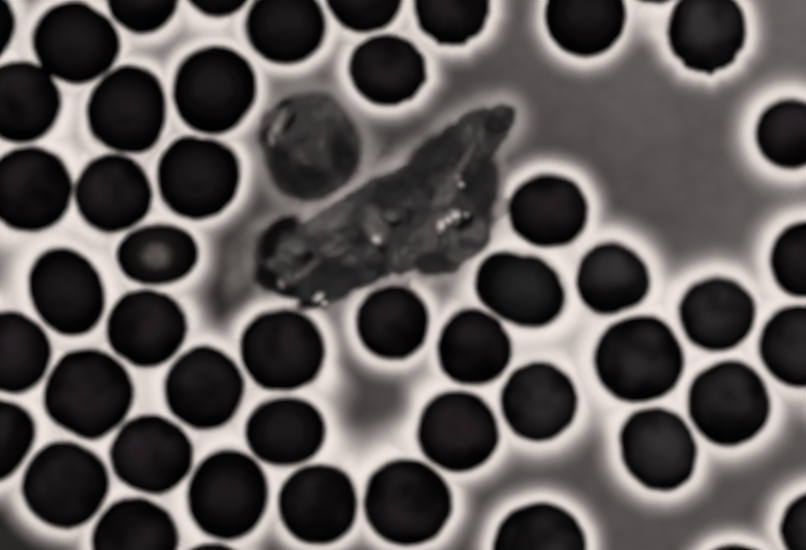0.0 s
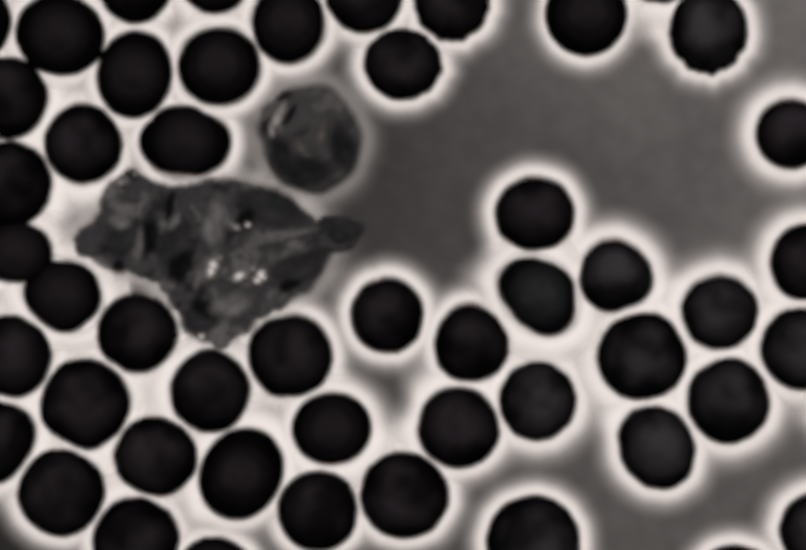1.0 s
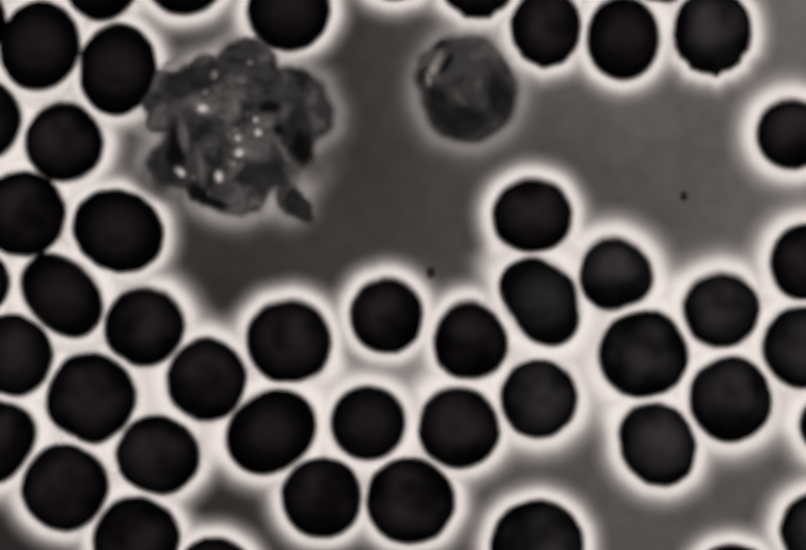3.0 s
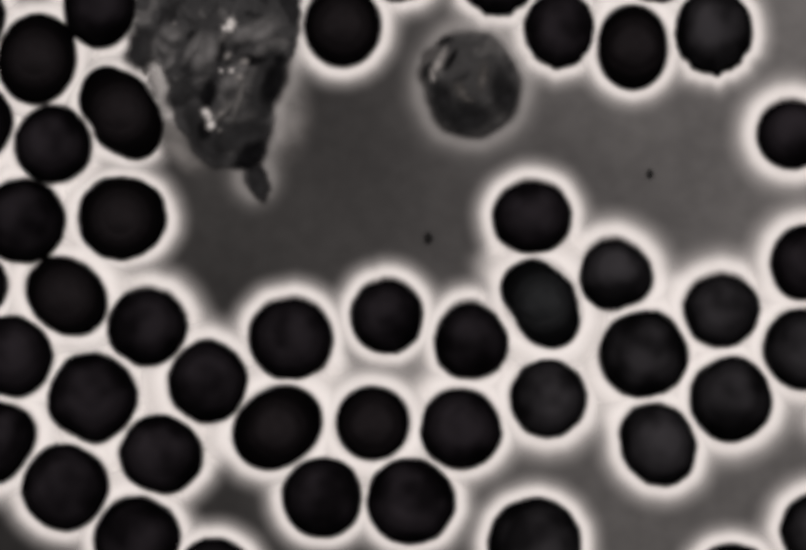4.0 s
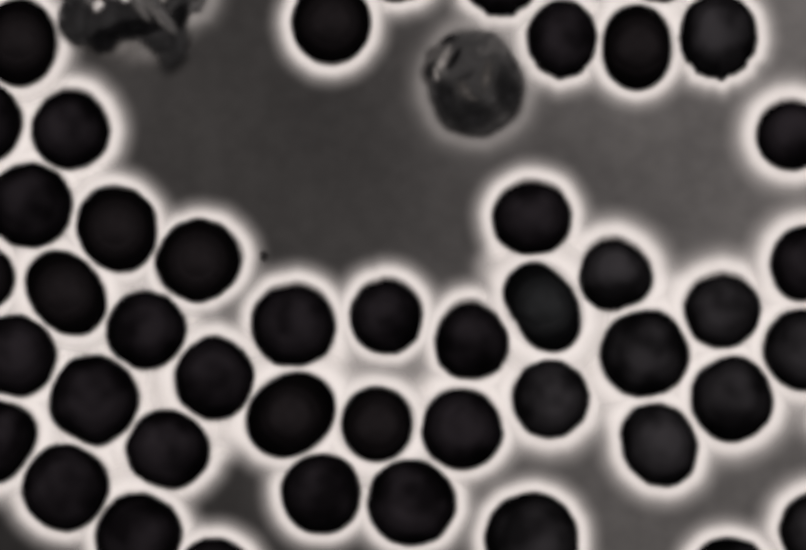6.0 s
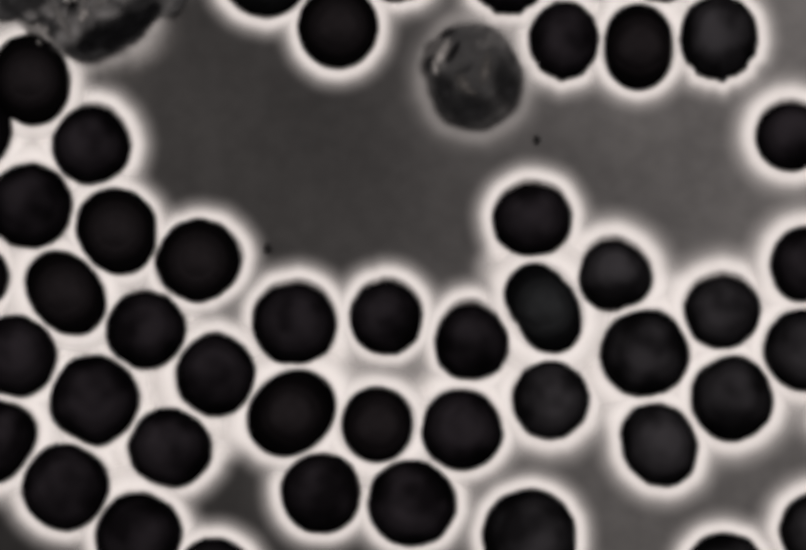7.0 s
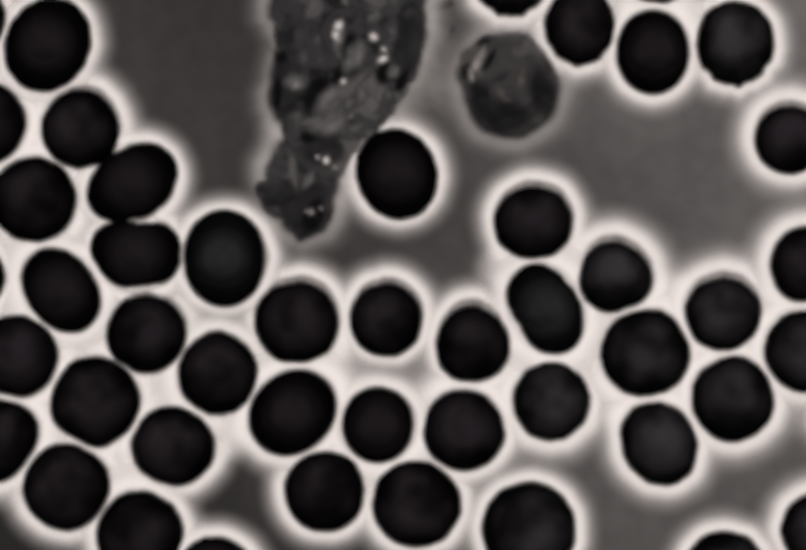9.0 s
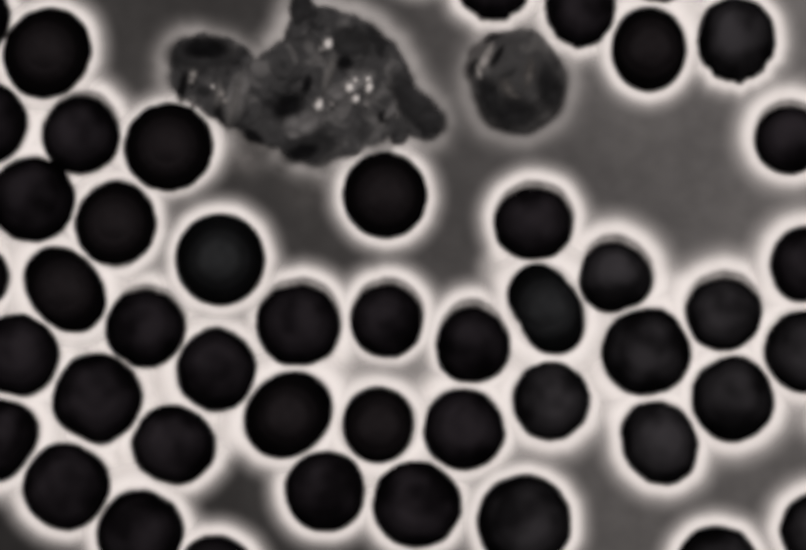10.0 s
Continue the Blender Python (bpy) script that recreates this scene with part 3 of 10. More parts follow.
    walk(cell["y"], [(0, pose(-0.01, -0.0457, 0)), (0.5, pose(-0.0135, -0.0413, 0)), (1, pose(-0.0154, -0.0389, 0)), (1.5, pose(-0.0161, -0.0389, 0)), (2.5, pose(-0.0161, -0.0389, 0)), (4, pose(-0.0157, -0.0393, 0)), (4.5, pose(-0.0165, -0.0393, 0)), (5, pose(-0.0165, -0.0393, 0)), (5.5, pose(-0.0161, -0.0393, 0)), (7, pose(-0.0161, -0.0396, 0)), (7.5, pose(-0.0161, -0.04, 0)), (8, pose(-0.0161, -0.04, 0)), (8.5, pose(-0.0157, -0.04, 0)), (9, pose(-0.0157, -0.04, 0)), (9.5, pose(-0.015, -0.04, 0)), (10, pose(-0.015, -0.04, 0))])
    walk(cell["z"], [(0, pose(0.0692, -0.0704, 0)), (0.5, pose(0.0671, -0.0677, 0)), (1, pose(0.0664, -0.0665, 0)), (1.5, pose(0.0683, -0.0648, 0)), (2, pose(0.0667, -0.0648, 0)), (2.5, pose(0.0655, -0.064, 0)), (4, pose(0.0662, -0.0637, 0)), (4.5, pose(0.0664, -0.0636, 0)), (5, pose(0.0666, -0.0634, 0)), (5.5, pose(0.0669, -0.0633, 0)), (7, pose(0.067, -0.0632, 0)), (7.5, pose(0.0672, -0.0631, 0)), (8, pose(0.0677, -0.0634, 0)), (8.5, pose(0.0678, -0.063, 0)), (9, pose(0.0684, -0.0636, 0)), (9.5, pose(0.0687, -0.0637, 0)), (10, pose(0.0688, -0.0632, 0))])
    walk(cell["A"], [(0, pose(0.0535, -0.1515, 0)), (0.5, pose(0.0542, -0.1489, 0)), (1, pose(0.054, -0.1478, 0)), (1.5, pose(0.0533, -0.1477, 0)), (2, pose(0.053, -0.1473, 0)), (2.5, pose(0.0532, -0.1475, 0)), (4, pose(0.056, -0.1492, 0)), (5, pose(0.056, -0.1492, 0)), (5.5, pose(0.0571, -0.1492, 0)), (7, pose(0.0571, -0.15, 0)), (7.5, pose(0.0583, -0.15, 0)), (8, pose(0.0579, -0.15, 0)), (8.5, pose(0.0586, -0.1504, 0)), (9, pose(0.059, -0.1504, 0)), (9.5, pose(0.059, -0.15, 0)), (10, pose(0.059, -0.1496, 0))])
    walk(cell["B"], [(0, pose(0.1318, -0.1225, 0)), (0.5, pose(0.1307, -0.1224, 0)), (1, pose(0.1306, -0.122, 0)), (1.5, pose(0.1303, -0.1225, 0)), (2, pose(0.1298, -0.122, 0)), (2.5, pose(0.1295, -0.1201, 0)), (4, pose(0.141, -0.1194, 0)), (4.5, pose(0.1425, -0.1197, 0)), (5, pose(0.1425, -0.1197, 0)), (5.5, pose(0.1429, -0.1197, 0)), (7, pose(0.1433, -0.1209, 0)), (7.5, pose(0.1433, -0.1217, 0)), (8, pose(0.1429, -0.1217, 0)), (8.5, pose(0.1429, -0.1217, 0)), (9, pose(0.144, -0.1221, 0)), (9.5, pose(0.144, -0.1217, 0)), (10, pose(0.1437, -0.1217, 0))])
    walk(cell["D"], [(0, pose(0.1412, 0.062, 0)), (0.5, pose(0.1298, 0.0607, 0)), (1, pose(0.1282, 0.0594, 0)), (1.5, pose(0.1274, 0.0585, 0)), (2, pose(0.125, 0.0584, 0)), (2.5, pose(0.1258, 0.0583, 0)), (4, pose(0.1255, 0.0568, 0)), (4.5, pose(0.1255, 0.0566, 0)), (5, pose(0.1255, 0.0564, 0)), (5.5, pose(0.1255, 0.0563, 0)), (7, pose(0.1259, 0.0555, 0)), (7.5, pose(0.1263, 0.0547, 0)), (8, pose(0.1263, 0.0544, 0)), (8.5, pose(0.1266, 0.0544, 0)), (9, pose(0.1274, 0.0544, 0)), (9.5, pose(0.1278, 0.0544, 0)), (10, pose(0.1278, 0.0544, 0))])
    walk(cell["E"], [(0, pose(0.2028, -0.0037, 0)), (0.5, pose(0.205, -0.0024, 0)), (1, pose(0.2059, -0.001, 0)), (1.5, pose(0.2072, -0.0002, 0)), (2, pose(0.2066, 0, 0)), (2.5, pose(0.2059, 0.001, 0)), (4, pose(0.206, 0.0008, 0)), (4.5, pose(0.2059, 0.0009, 0)), (5, pose(0.2059, 0.0011, 0)), (5.5, pose(0.2059, 0.0009, 0)), (7, pose(0.2057, 0.0012, 0)), (7.5, pose(0.206, 0.0012, 0)), (8, pose(0.2062, 0.0012, 0)), (8.5, pose(0.2063, 0.0017, 0)), (9, pose(0.2065, 0.0017, 0)), (9.5, pose(0.2065, 0.0024, 0)), (10, pose(0.2067, 0.0025, 0))])
    walk(cell["F"], [(0, pose(0.2295, -0.0813, 0)), (0.5, pose(0.2319, -0.08, 0)), (1, pose(0.2323, -0.0787, 0)), (1.5, pose(0.2327, -0.0782, 0)), (2, pose(0.2327, -0.0778, 0)), (2.5, pose(0.2334, -0.0764, 0)), (4, pose(0.2338, -0.0765, 0)), (4.5, pose(0.2337, -0.0764, 0)), (5, pose(0.2337, -0.0762, 0)), (5.5, pose(0.2344, -0.0761, 0)), (7, pose(0.2348, -0.0756, 0)), (7.5, pose(0.2348, -0.0757, 0)), (8, pose(0.2352, -0.0756, 0)), (8.5, pose(0.2352, -0.0753, 0)), (9, pose(0.2355, -0.0752, 0)), (9.5, pose(0.2362, -0.0746, 0)), (10, pose(0.2362, -0.0742, 0))])
    walk(cell["G"], [(0, pose(0.3053, -0.038, 0)), (0.5, pose(0.3068, -0.0365, 0)), (1, pose(0.3079, -0.0361, 0)), (1.5, pose(0.3079, -0.0353, 0)), (2, pose(0.3079, -0.0353, 0)), (2.5, pose(0.3091, -0.0341, 0)), (4, pose(0.3095, -0.0338, 0)), (5, pose(0.3095, -0.0338, 0)), (5.5, pose(0.3103, -0.0338, 0)), (7, pose(0.3106, -0.0338, 0)), (7.5, pose(0.3106, -0.0338, 0)), (8, pose(0.311, -0.0341, 0)), (8.5, pose(0.311, -0.0338, 0)), (9, pose(0.3118, -0.0338, 0)), (9.5, pose(0.3125, -0.033, 0)), (10, pose(0.3125, -0.033, 0))])
    walk(cell["H"], [(0, pose(0.2481, -0.1684, 0)), (0.5, pose(0.2481, -0.1673, 0)), (1, pose(0.2466, -0.1669, 0)), (1.5, pose(0.2462, -0.1658, 0)), (2, pose(0.2458, -0.1654, 0)), (2.5, pose(0.2469, -0.1639, 0)), (4, pose(0.2477, -0.1639, 0)), (4.5, pose(0.2485, -0.1643, 0)), (5, pose(0.2485, -0.1643, 0)), (5.5, pose(0.2489, -0.1643, 0)), (7, pose(0.2489, -0.1643, 0)), (7.5, pose(0.2489, -0.1635, 0)), (8, pose(0.2489, -0.1635, 0)), (8.5, pose(0.2488, -0.1623, 0)), (9, pose(0.2488, -0.1631, 0)), (9.5, pose(0.2492, -0.1623, 0)), (10, pose(0.2492, -0.1623, 0))])
    walk(cell["I"], [(0, pose(0.3165, -0.1241, 0)), (0.5, pose(0.3161, -0.1229, 0)), (1, pose(0.3161, -0.1218, 0)), (2, pose(0.3161, -0.1218, 0)), (2.5, pose(0.3176, -0.1202, 0)), (4, pose(0.3184, -0.1202, 0)), (4.5, pose(0.318, -0.1202, 0)), (5, pose(0.3184, -0.1202, 0)), (5.5, pose(0.3195, -0.1202, 0)), (7, pose(0.3195, -0.1195, 0)), (7.5, pose(0.3203, -0.1199, 0)), (9, pose(0.3203, -0.1199, 0)), (9.5, pose(0.3211, -0.1199, 0)), (10, pose(0.3203, -0.1199, 0))])
    walk(cell["n"], [(0, pose(-0.193, -0.1097, 0)), (0.5, pose(-0.191, -0.1112, 0)), (1, pose(-0.1872, -0.1128, 0)), (1.5, pose(-0.191, -0.1007, 0)), (2, pose(-0.1915, -0.1009, 0)), (2.5, pose(-0.1913, -0.1008, 0)), (4, pose(-0.1895, -0.1035, 0)), (4.5, pose(-0.1903, -0.1015, 0)), (5, pose(-0.1881, -0.1026, 0)), (5.5, pose(-0.1849, -0.1018, 0)), (7, pose(-0.182, -0.0969, 0)), (7.5, pose(-0.181, -0.0959, 0)), (8, pose(-0.1802, -0.0955, 0)), (8.5, pose(-0.1798, -0.0944, 0)), (9, pose(-0.1798, -0.0954, 0)), (9.5, pose(-0.1804, -0.0923, 0)), (10, pose(-0.1812, -0.0919, 0))])
    walk(cell["J"], [(0, pose(0.3857, -0.0682, 0)), (0.5, pose(0.3865, -0.0697, 0)), (1, pose(0.3872, -0.0709, 0)), (1.5, pose(0.3872, -0.0697, 0)), (2, pose(0.3857, -0.0658, 0)), (2.5, pose(0.388, -0.0676, 0)), (4, pose(0.3895, -0.0709, 0)), (4.5, pose(0.3895, -0.0712, 0)), (5.5, pose(0.3895, -0.0712, 0)), (7, pose(0.3902, -0.0716, 0)), (7.5, pose(0.3902, -0.0716, 0)), (8, pose(0.3902, -0.0724, 0)), (8.5, pose(0.3902, -0.0724, 0)), (9, pose(0.3911, -0.0724, 0)), (10, pose(0.3911, -0.0724, 0))])
    walk(cell["K"], [(0, pose(0.394, 0.015, 0)), (0.5, pose(0.394, 0.0127, 0)), (1, pose(0.394, 0.0127, 0)), (1.5, pose(0.394, 0.0135, 0)), (2, pose(0.394, 0.0153, 0)), (2.5, pose(0.394, 0.0137, 0)), (4, pose(0.394, 0.012, 0)), (4.5, pose(0.394, 0.0112, 0)), (5.5, pose(0.394, 0.0112, 0)), (7, pose(0.394, 0.0104, 0)), (10, pose(0.394, 0.0104, 0))])
    walk(cell["L"], [(0, pose(0.3767, 0.1375, 0)), (0.5, pose(0.3782, 0.1375, 0)), (1, pose(0.3767, 0.1375, 0)), (1.5, pose(0.3767, 0.1375, 0)), (2, pose(0.3767, 0.1371, 0)), (2.5, pose(0.3775, 0.1375, 0)), (4, pose(0.3775, 0.1375, 0)), (4.5, pose(0.3775, 0.1368, 0)), (5.5, pose(0.3775, 0.1368, 0)), (7, pose(0.3767, 0.1363, 0)), (7.5, pose(0.3767, 0.1356, 0)), (8, pose(0.376, 0.1356, 0)), (8.5, pose(0.376, 0.1356, 0)), (9, pose(0.376, 0.1348, 0)), (9.5, pose(0.376, 0.1352, 0)), (10, pose(0.376, 0.1356, 0))])
    walk(cell["M"], [(0, pose(0.295, 0.2382, 0)), (0.5, pose(0.2952, 0.2373, 0)), (1, pose(0.2967, 0.2373, 0)), (1.5, pose(0.2981, 0.2371, 0)), (2, pose(0.301, 0.2372, 0)), (2.5, pose(0.3004, 0.2367, 0)), (4, pose(0.3015, 0.2365, 0)), (4.5, pose(0.303, 0.2357, 0)), (5, pose(0.3034, 0.2342, 0)), (5.5, pose(0.3053, 0.2334, 0)), (7, pose(0.3065, 0.2311, 0)), (7.5, pose(0.3072, 0.2311, 0)), (8, pose(0.3068, 0.2304, 0)), (8.5, pose(0.3166, 0.2276, 0)), (9, pose(0.3225, 0.2258, 0)), (9.5, pose(0.3237, 0.2266, 0)), (10, pose(0.3235, 0.2293, 0))])
    walk(cell["O"], [(0, pose(-0.015, 0.1998, 0, 0, 0, 80)), (0.5, pose(-0.0065, 0.2023, 0, 0, 0, 85)), (1, pose(-0.0003, 0.2053, 0, 0, 0, 85)), (1.5, pose(0.0674, 0.2179, 0, 0, 0, 45)), (2, pose(0.1335, 0.2343, 0)), (2.5, pose(0.1345, 0.2412, 0)), (4, pose(0.1518, 0.2394, 0)), (4.5, pose(0.1531, 0.2386, 0)), (5, pose(0.1533, 0.234, 0)), (5.5, pose(0.1537, 0.2307, 0)), (7, pose(0.1565, 0.2284, 0)), (7.5, pose(0.1567, 0.2238, 0)), (8, pose(0.1562, 0.223, 0)), (8.5, pose(0.1663, 0.2296, 0)), (9, pose(0.1717, 0.2423, 0)), (9.5, pose(0.1726, 0.2467, 0)), (10, pose(0.1726, 0.2599, 0))])
    walk(cell["S"], [(0, pose(0.133, -0.2667, 0)), (0.5, pose(0.1295, -0.2637, 0)), (1, pose(0.1265, -0.2597, 0)), (1.5, pose(0.128, -0.2622, 0)), (2, pose(0.1295, -0.2632, 0)), (2.5, pose(0.131, -0.2647, 0)), (4, pose(0.1279, -0.2617, 0)), (4.5, pose(0.126, -0.2602, 0)), (5, pose(0.1245, -0.2549, 0)), (5.5, pose(0.1256, -0.258, 0)), (7, pose(0.1226, -0.2534, 0)), (7.5, pose(0.1233, -0.2541, 0)), (8, pose(0.1195, -0.2525, 0)), (8.5, pose(0.1226, -0.2541, 0)), (9, pose(0.1222, -0.2465, 0)), (9.5, pose(0.1199, -0.2434, 0)), (10, pose(0.1176, -0.2396, 0))])
    walk(cell["r"], [(0, pose(-0.2601, -0.2581, 0)), (0.5, pose(-0.26, -0.2585, 0)), (1, pose(-0.2594, -0.2579, 0)), (1.5, pose(-0.2598, -0.2578, 0)), (2, pose(-0.2595, -0.258, 0)), (2.5, pose(-0.2593, -0.2577, 0)), (4, pose(-0.2584, -0.2567, 0)), (4.5, pose(-0.2581, -0.2561, 0)), (5, pose(-0.2577, -0.2548, 0)), (5.5, pose(-0.2569, -0.254, 0)), (7, pose(-0.2568, -0.2532, 0)), (7.5, pose(-0.2565, -0.2524, 0)), (8, pose(-0.2561, -0.2517, 0)), (8.5, pose(-0.2561, -0.2517, 0)), (9, pose(-0.2557, -0.2517, 0)), (9.5, pose(-0.2554, -0.2517, 0)), (10, pose(-0.2553, -0.2509, 0))])
    walk(cell["l"], [(0, pose(-0.381, -0.075, 0)), (0.5, pose(-0.3814, -0.0794, 0)), (1, pose(-0.3807, -0.0787, 0)), (1.5, pose(-0.3794, -0.0762, 0)), (2, pose(-0.3799, -0.0766, 0)), (2.5, pose(-0.3796, -0.0769, 0)), (4, pose(-0.3793, -0.0789, 0)), (4.5, pose(-0.3788, -0.0791, 0)), (5, pose(-0.3772, -0.0779, 0)), (5.5, pose(-0.3762, -0.078, 0)), (7, pose(-0.3755, -0.0785, 0)), (7.5, pose(-0.375, -0.0779, 0)), (8, pose(-0.3738, -0.0778, 0)), (8.5, pose(-0.3733, -0.0766, 0)), (9, pose(-0.3743, -0.0786, 0)), (9.5, pose(-0.3733, -0.0774, 0)), (10, pose(-0.3732, -0.0776, 0))])
    walk(cell["o"], [(0, pose(-0.398, -0.1575, 0)), (0.5, pose(-0.4016, -0.1602, 0)), (1, pose(-0.3977, -0.1596, 0)), (1.5, pose(-0.3966, -0.1578, 0)), (2, pose(-0.3973, -0.1585, 0)), (2.5, pose(-0.3973, -0.1586, 0)), (4, pose(-0.3969, -0.1596, 0)), (4.5, pose(-0.3969, -0.1596, 0)), (5, pose(-0.3967, -0.1589, 0)), (5.5, pose(-0.396, -0.1589, 0)), (7, pose(-0.3961, -0.1586, 0)), (7.5, pose(-0.396, -0.1583, 0)), (8, pose(-0.3952, -0.1581, 0)), (8.5, pose(-0.3953, -0.1568, 0)), (9, pose(-0.3947, -0.1578, 0)), (9.5, pose(-0.3931, -0.1572, 0)), (10, pose(-0.3946, -0.1572, 0))])
    walk(cell["U"], [(0, pose(0.4045, -0.2467, 0)), (0.5, pose(0.4053, -0.2477, 0)), (1, pose(0.4037, -0.2477, 0)), (1.5, pose(0.4053, -0.2477, 0)), (2, pose(0.4045, -0.2477, 0)), (5, pose(0.4045, -0.2477, 0)), (5.5, pose(0.4035, -0.2472, 0)), (7, pose(0.4037, -0.2477, 0)), (8.5, pose(0.4037, -0.2477, 0)), (9, pose(0.4053, -0.2477, 0)), (9.5, pose(0.4053, -0.2477, 0)), (10, pose(0.4045, -0.2477, 0))])
    walk(cell["s"], [(0, pose(-0.1843, -0.2983, 0)), (0.5, pose(-0.1839, -0.2956, 0)), (1, pose(-0.183, -0.2929, 0)), (1.5, pose(-0.1832, -0.2928, 0)), (2, pose(-0.183, -0.2929, 0)), (2.5, pose(-0.1829, -0.293, 0)), (4, pose(-0.183, -0.2937, 0)), (4.5, pose(-0.1831, -0.2937, 0)), (5, pose(-0.1832, -0.2937, 0)), (5.5, pose(-0.183, -0.2938, 0)), (7, pose(-0.1831, -0.2937, 0)), (7.5, pose(-0.1828, -0.2924, 0)), (8, pose(-0.1826, -0.2925, 0)), (8.5, pose(-0.1826, -0.2925, 0)), (9, pose(-0.1824, -0.2926, 0)), (9.5, pose(-0.1822, -0.2927, 0)), (10, pose(-0.1821, -0.2912, 0))])
    walk(cell["a"], [(0, pose(-0.415, 0.2432, 0)), (0.5, pose(-0.4176, 0.2434, 0)), (1, pose(-0.4182, 0.2456, 0)), (1.5, pose(-0.4192, 0.2462, 0)), (2, pose(-0.4209, 0.2464, 0)), (2.5, pose(-0.4234, 0.2466, 0)), (4, pose(-0.4241, 0.25, 0)), (4.5, pose(-0.4242, 0.2468, 0)), (5, pose(-0.4325, 0.2532, 0)), (5.5, pose(-0.43, 0.2532, 0)), (7, pose(-0.4475, 0.2582, 0)), (8, pose(-0.43, 0.2532, 0)), (8.5, pose(-0.4275, 0.2482, 0)), (9, pose(-0.4241, 0.2488, 0)), (9.5, pose(-0.4233, 0.2469, 0)), (10, pose(-0.4197, 0.2496, 0))])
    walk(cell["c"], [(0, pose(-0.2531, 0.2747, 0)), (0.5, pose(-0.2525, 0.2742, 0)), (1, pose(-0.26, 0.2843, 0)), (1.5, pose(-0.265, 0.2852, 0)), (2, pose(-0.27, 0.2868, 0)), (2.5, pose(-0.285, 0.2958, 0)), (2.7, pose(-0.29, 0.2933, 0)), (3.8, pose(-0.2949, 0.2646, 0)), (4, pose(-0.2948, 0.2605, 0)), (4.5, pose(-0.2905, 0.2815, 0)), (5, pose(-0.3125, 0.3182, 0)), (5.5, pose(-0.3375, 0.3633, 0)), (10, pose(-0.3425, 0.3733, 0))])
    walk(cell["d"], [(0, pose(-0.2812, 0.0796, 0)), (0.5, pose(-0.2898, 0.0943, 0)), (1, pose(-0.3107, 0.1279, 0)), (1.5, pose(-0.3038, 0.1275, 0)), (2, pose(-0.2975, 0.1168, 0)), (2.5, pose(-0.3155, 0.1245, 0)), (2.7, pose(-0.3237, 0.1303, 0)), (3.8, pose(-0.3355, 0.1271, 0)), (4, pose(-0.3399, 0.1278, 0)), (4.5, pose(-0.3365, 0.1351, 0)), (5, pose(-0.3284, 0.1385, 0)), (5.5, pose(-0.3272, 0.1447, 0)), (5.7, pose(-0.3267, 0.1452, 0)), (6.8, pose(-0.3049, 0.1273, 0)), (7, pose(-0.3025, 0.1276, 0)), (7.5, pose(-0.3032, 0.1308, 0)), (8, pose(-0.3033, 0.1311, 0)), (8.5, pose(-0.3027, 0.1338, 0)), (9, pose(-0.3128, 0.1449, 0)), (9.5, pose(-0.3111, 0.141, 0)), (10, pose(-0.3119, 0.1399, 0))])
    walk(cell["e"], [(0, pose(-0.372, 0.1685, 0)), (0.5, pose(-0.379, 0.1635, 0)), (1, pose(-0.3847, 0.1725, 0)), (1.5, pose(-0.3813, 0.1598, 0)), (2, pose(-0.3816, 0.1556, 0)), (2.5, pose(-0.3901, 0.1562, 0)), (2.7, pose(-0.4014, 0.1541, 0)), (4, pose(-0.418, 0.1492, 0)), (4.5, pose(-0.4195, 0.1492, 0)), (5, pose(-0.414, 0.1457, 0)), (5.5, pose(-0.4125, 0.1507, 0)), (6.8, pose(-0.4035, 0.1417, 0)), (7, pose(-0.4192, 0.141, 0)), (7.5, pose(-0.4085, 0.1482, 0)), (8, pose(-0.408, 0.1507, 0)), (8.5, pose(-0.4079, 0.1478, 0)), (9, pose(-0.4055, 0.1482, 0)), (9.5, pose(-0.4045, 0.1482, 0)), (10, pose(-0.4042, 0.148, 0))])
    walk(cell["f"], [(0, pose(-0.3627, 0.0838, 0)), (0.5, pose(-0.3702, 0.0772, 0)), (1, pose(-0.3829, 0.0889, 0)), (1.5, pose(-0.3579, 0.0687, 0)), (2, pose(-0.3607, 0.0668, 0)), (2.5, pose(-0.3694, 0.062, 0)), (2.7, pose(-0.3694, 0.0613, 0)), (4, pose(-0.3693, 0.0527, 0)), (4.5, pose(-0.3764, 0.0604, 0)), (5, pose(-0.364, 0.0628, 0)), (5.5, pose(-0.3628, 0.0671, 0)), (5.7, pose(-0.3624, 0.0679, 0)), (7, pose(-0.3625, 0.0673, 0)), (7.5, pose(-0.3619, 0.068, 0)), (8, pose(-0.3617, 0.0681, 0)), (8.5, pose(-0.3613, 0.07, 0)), (9, pose(-0.359, 0.0737, 0)), (9.5, pose(-0.3567, 0.0726, 0)), (10, pose(-0.3601, 0.0737, 0))])
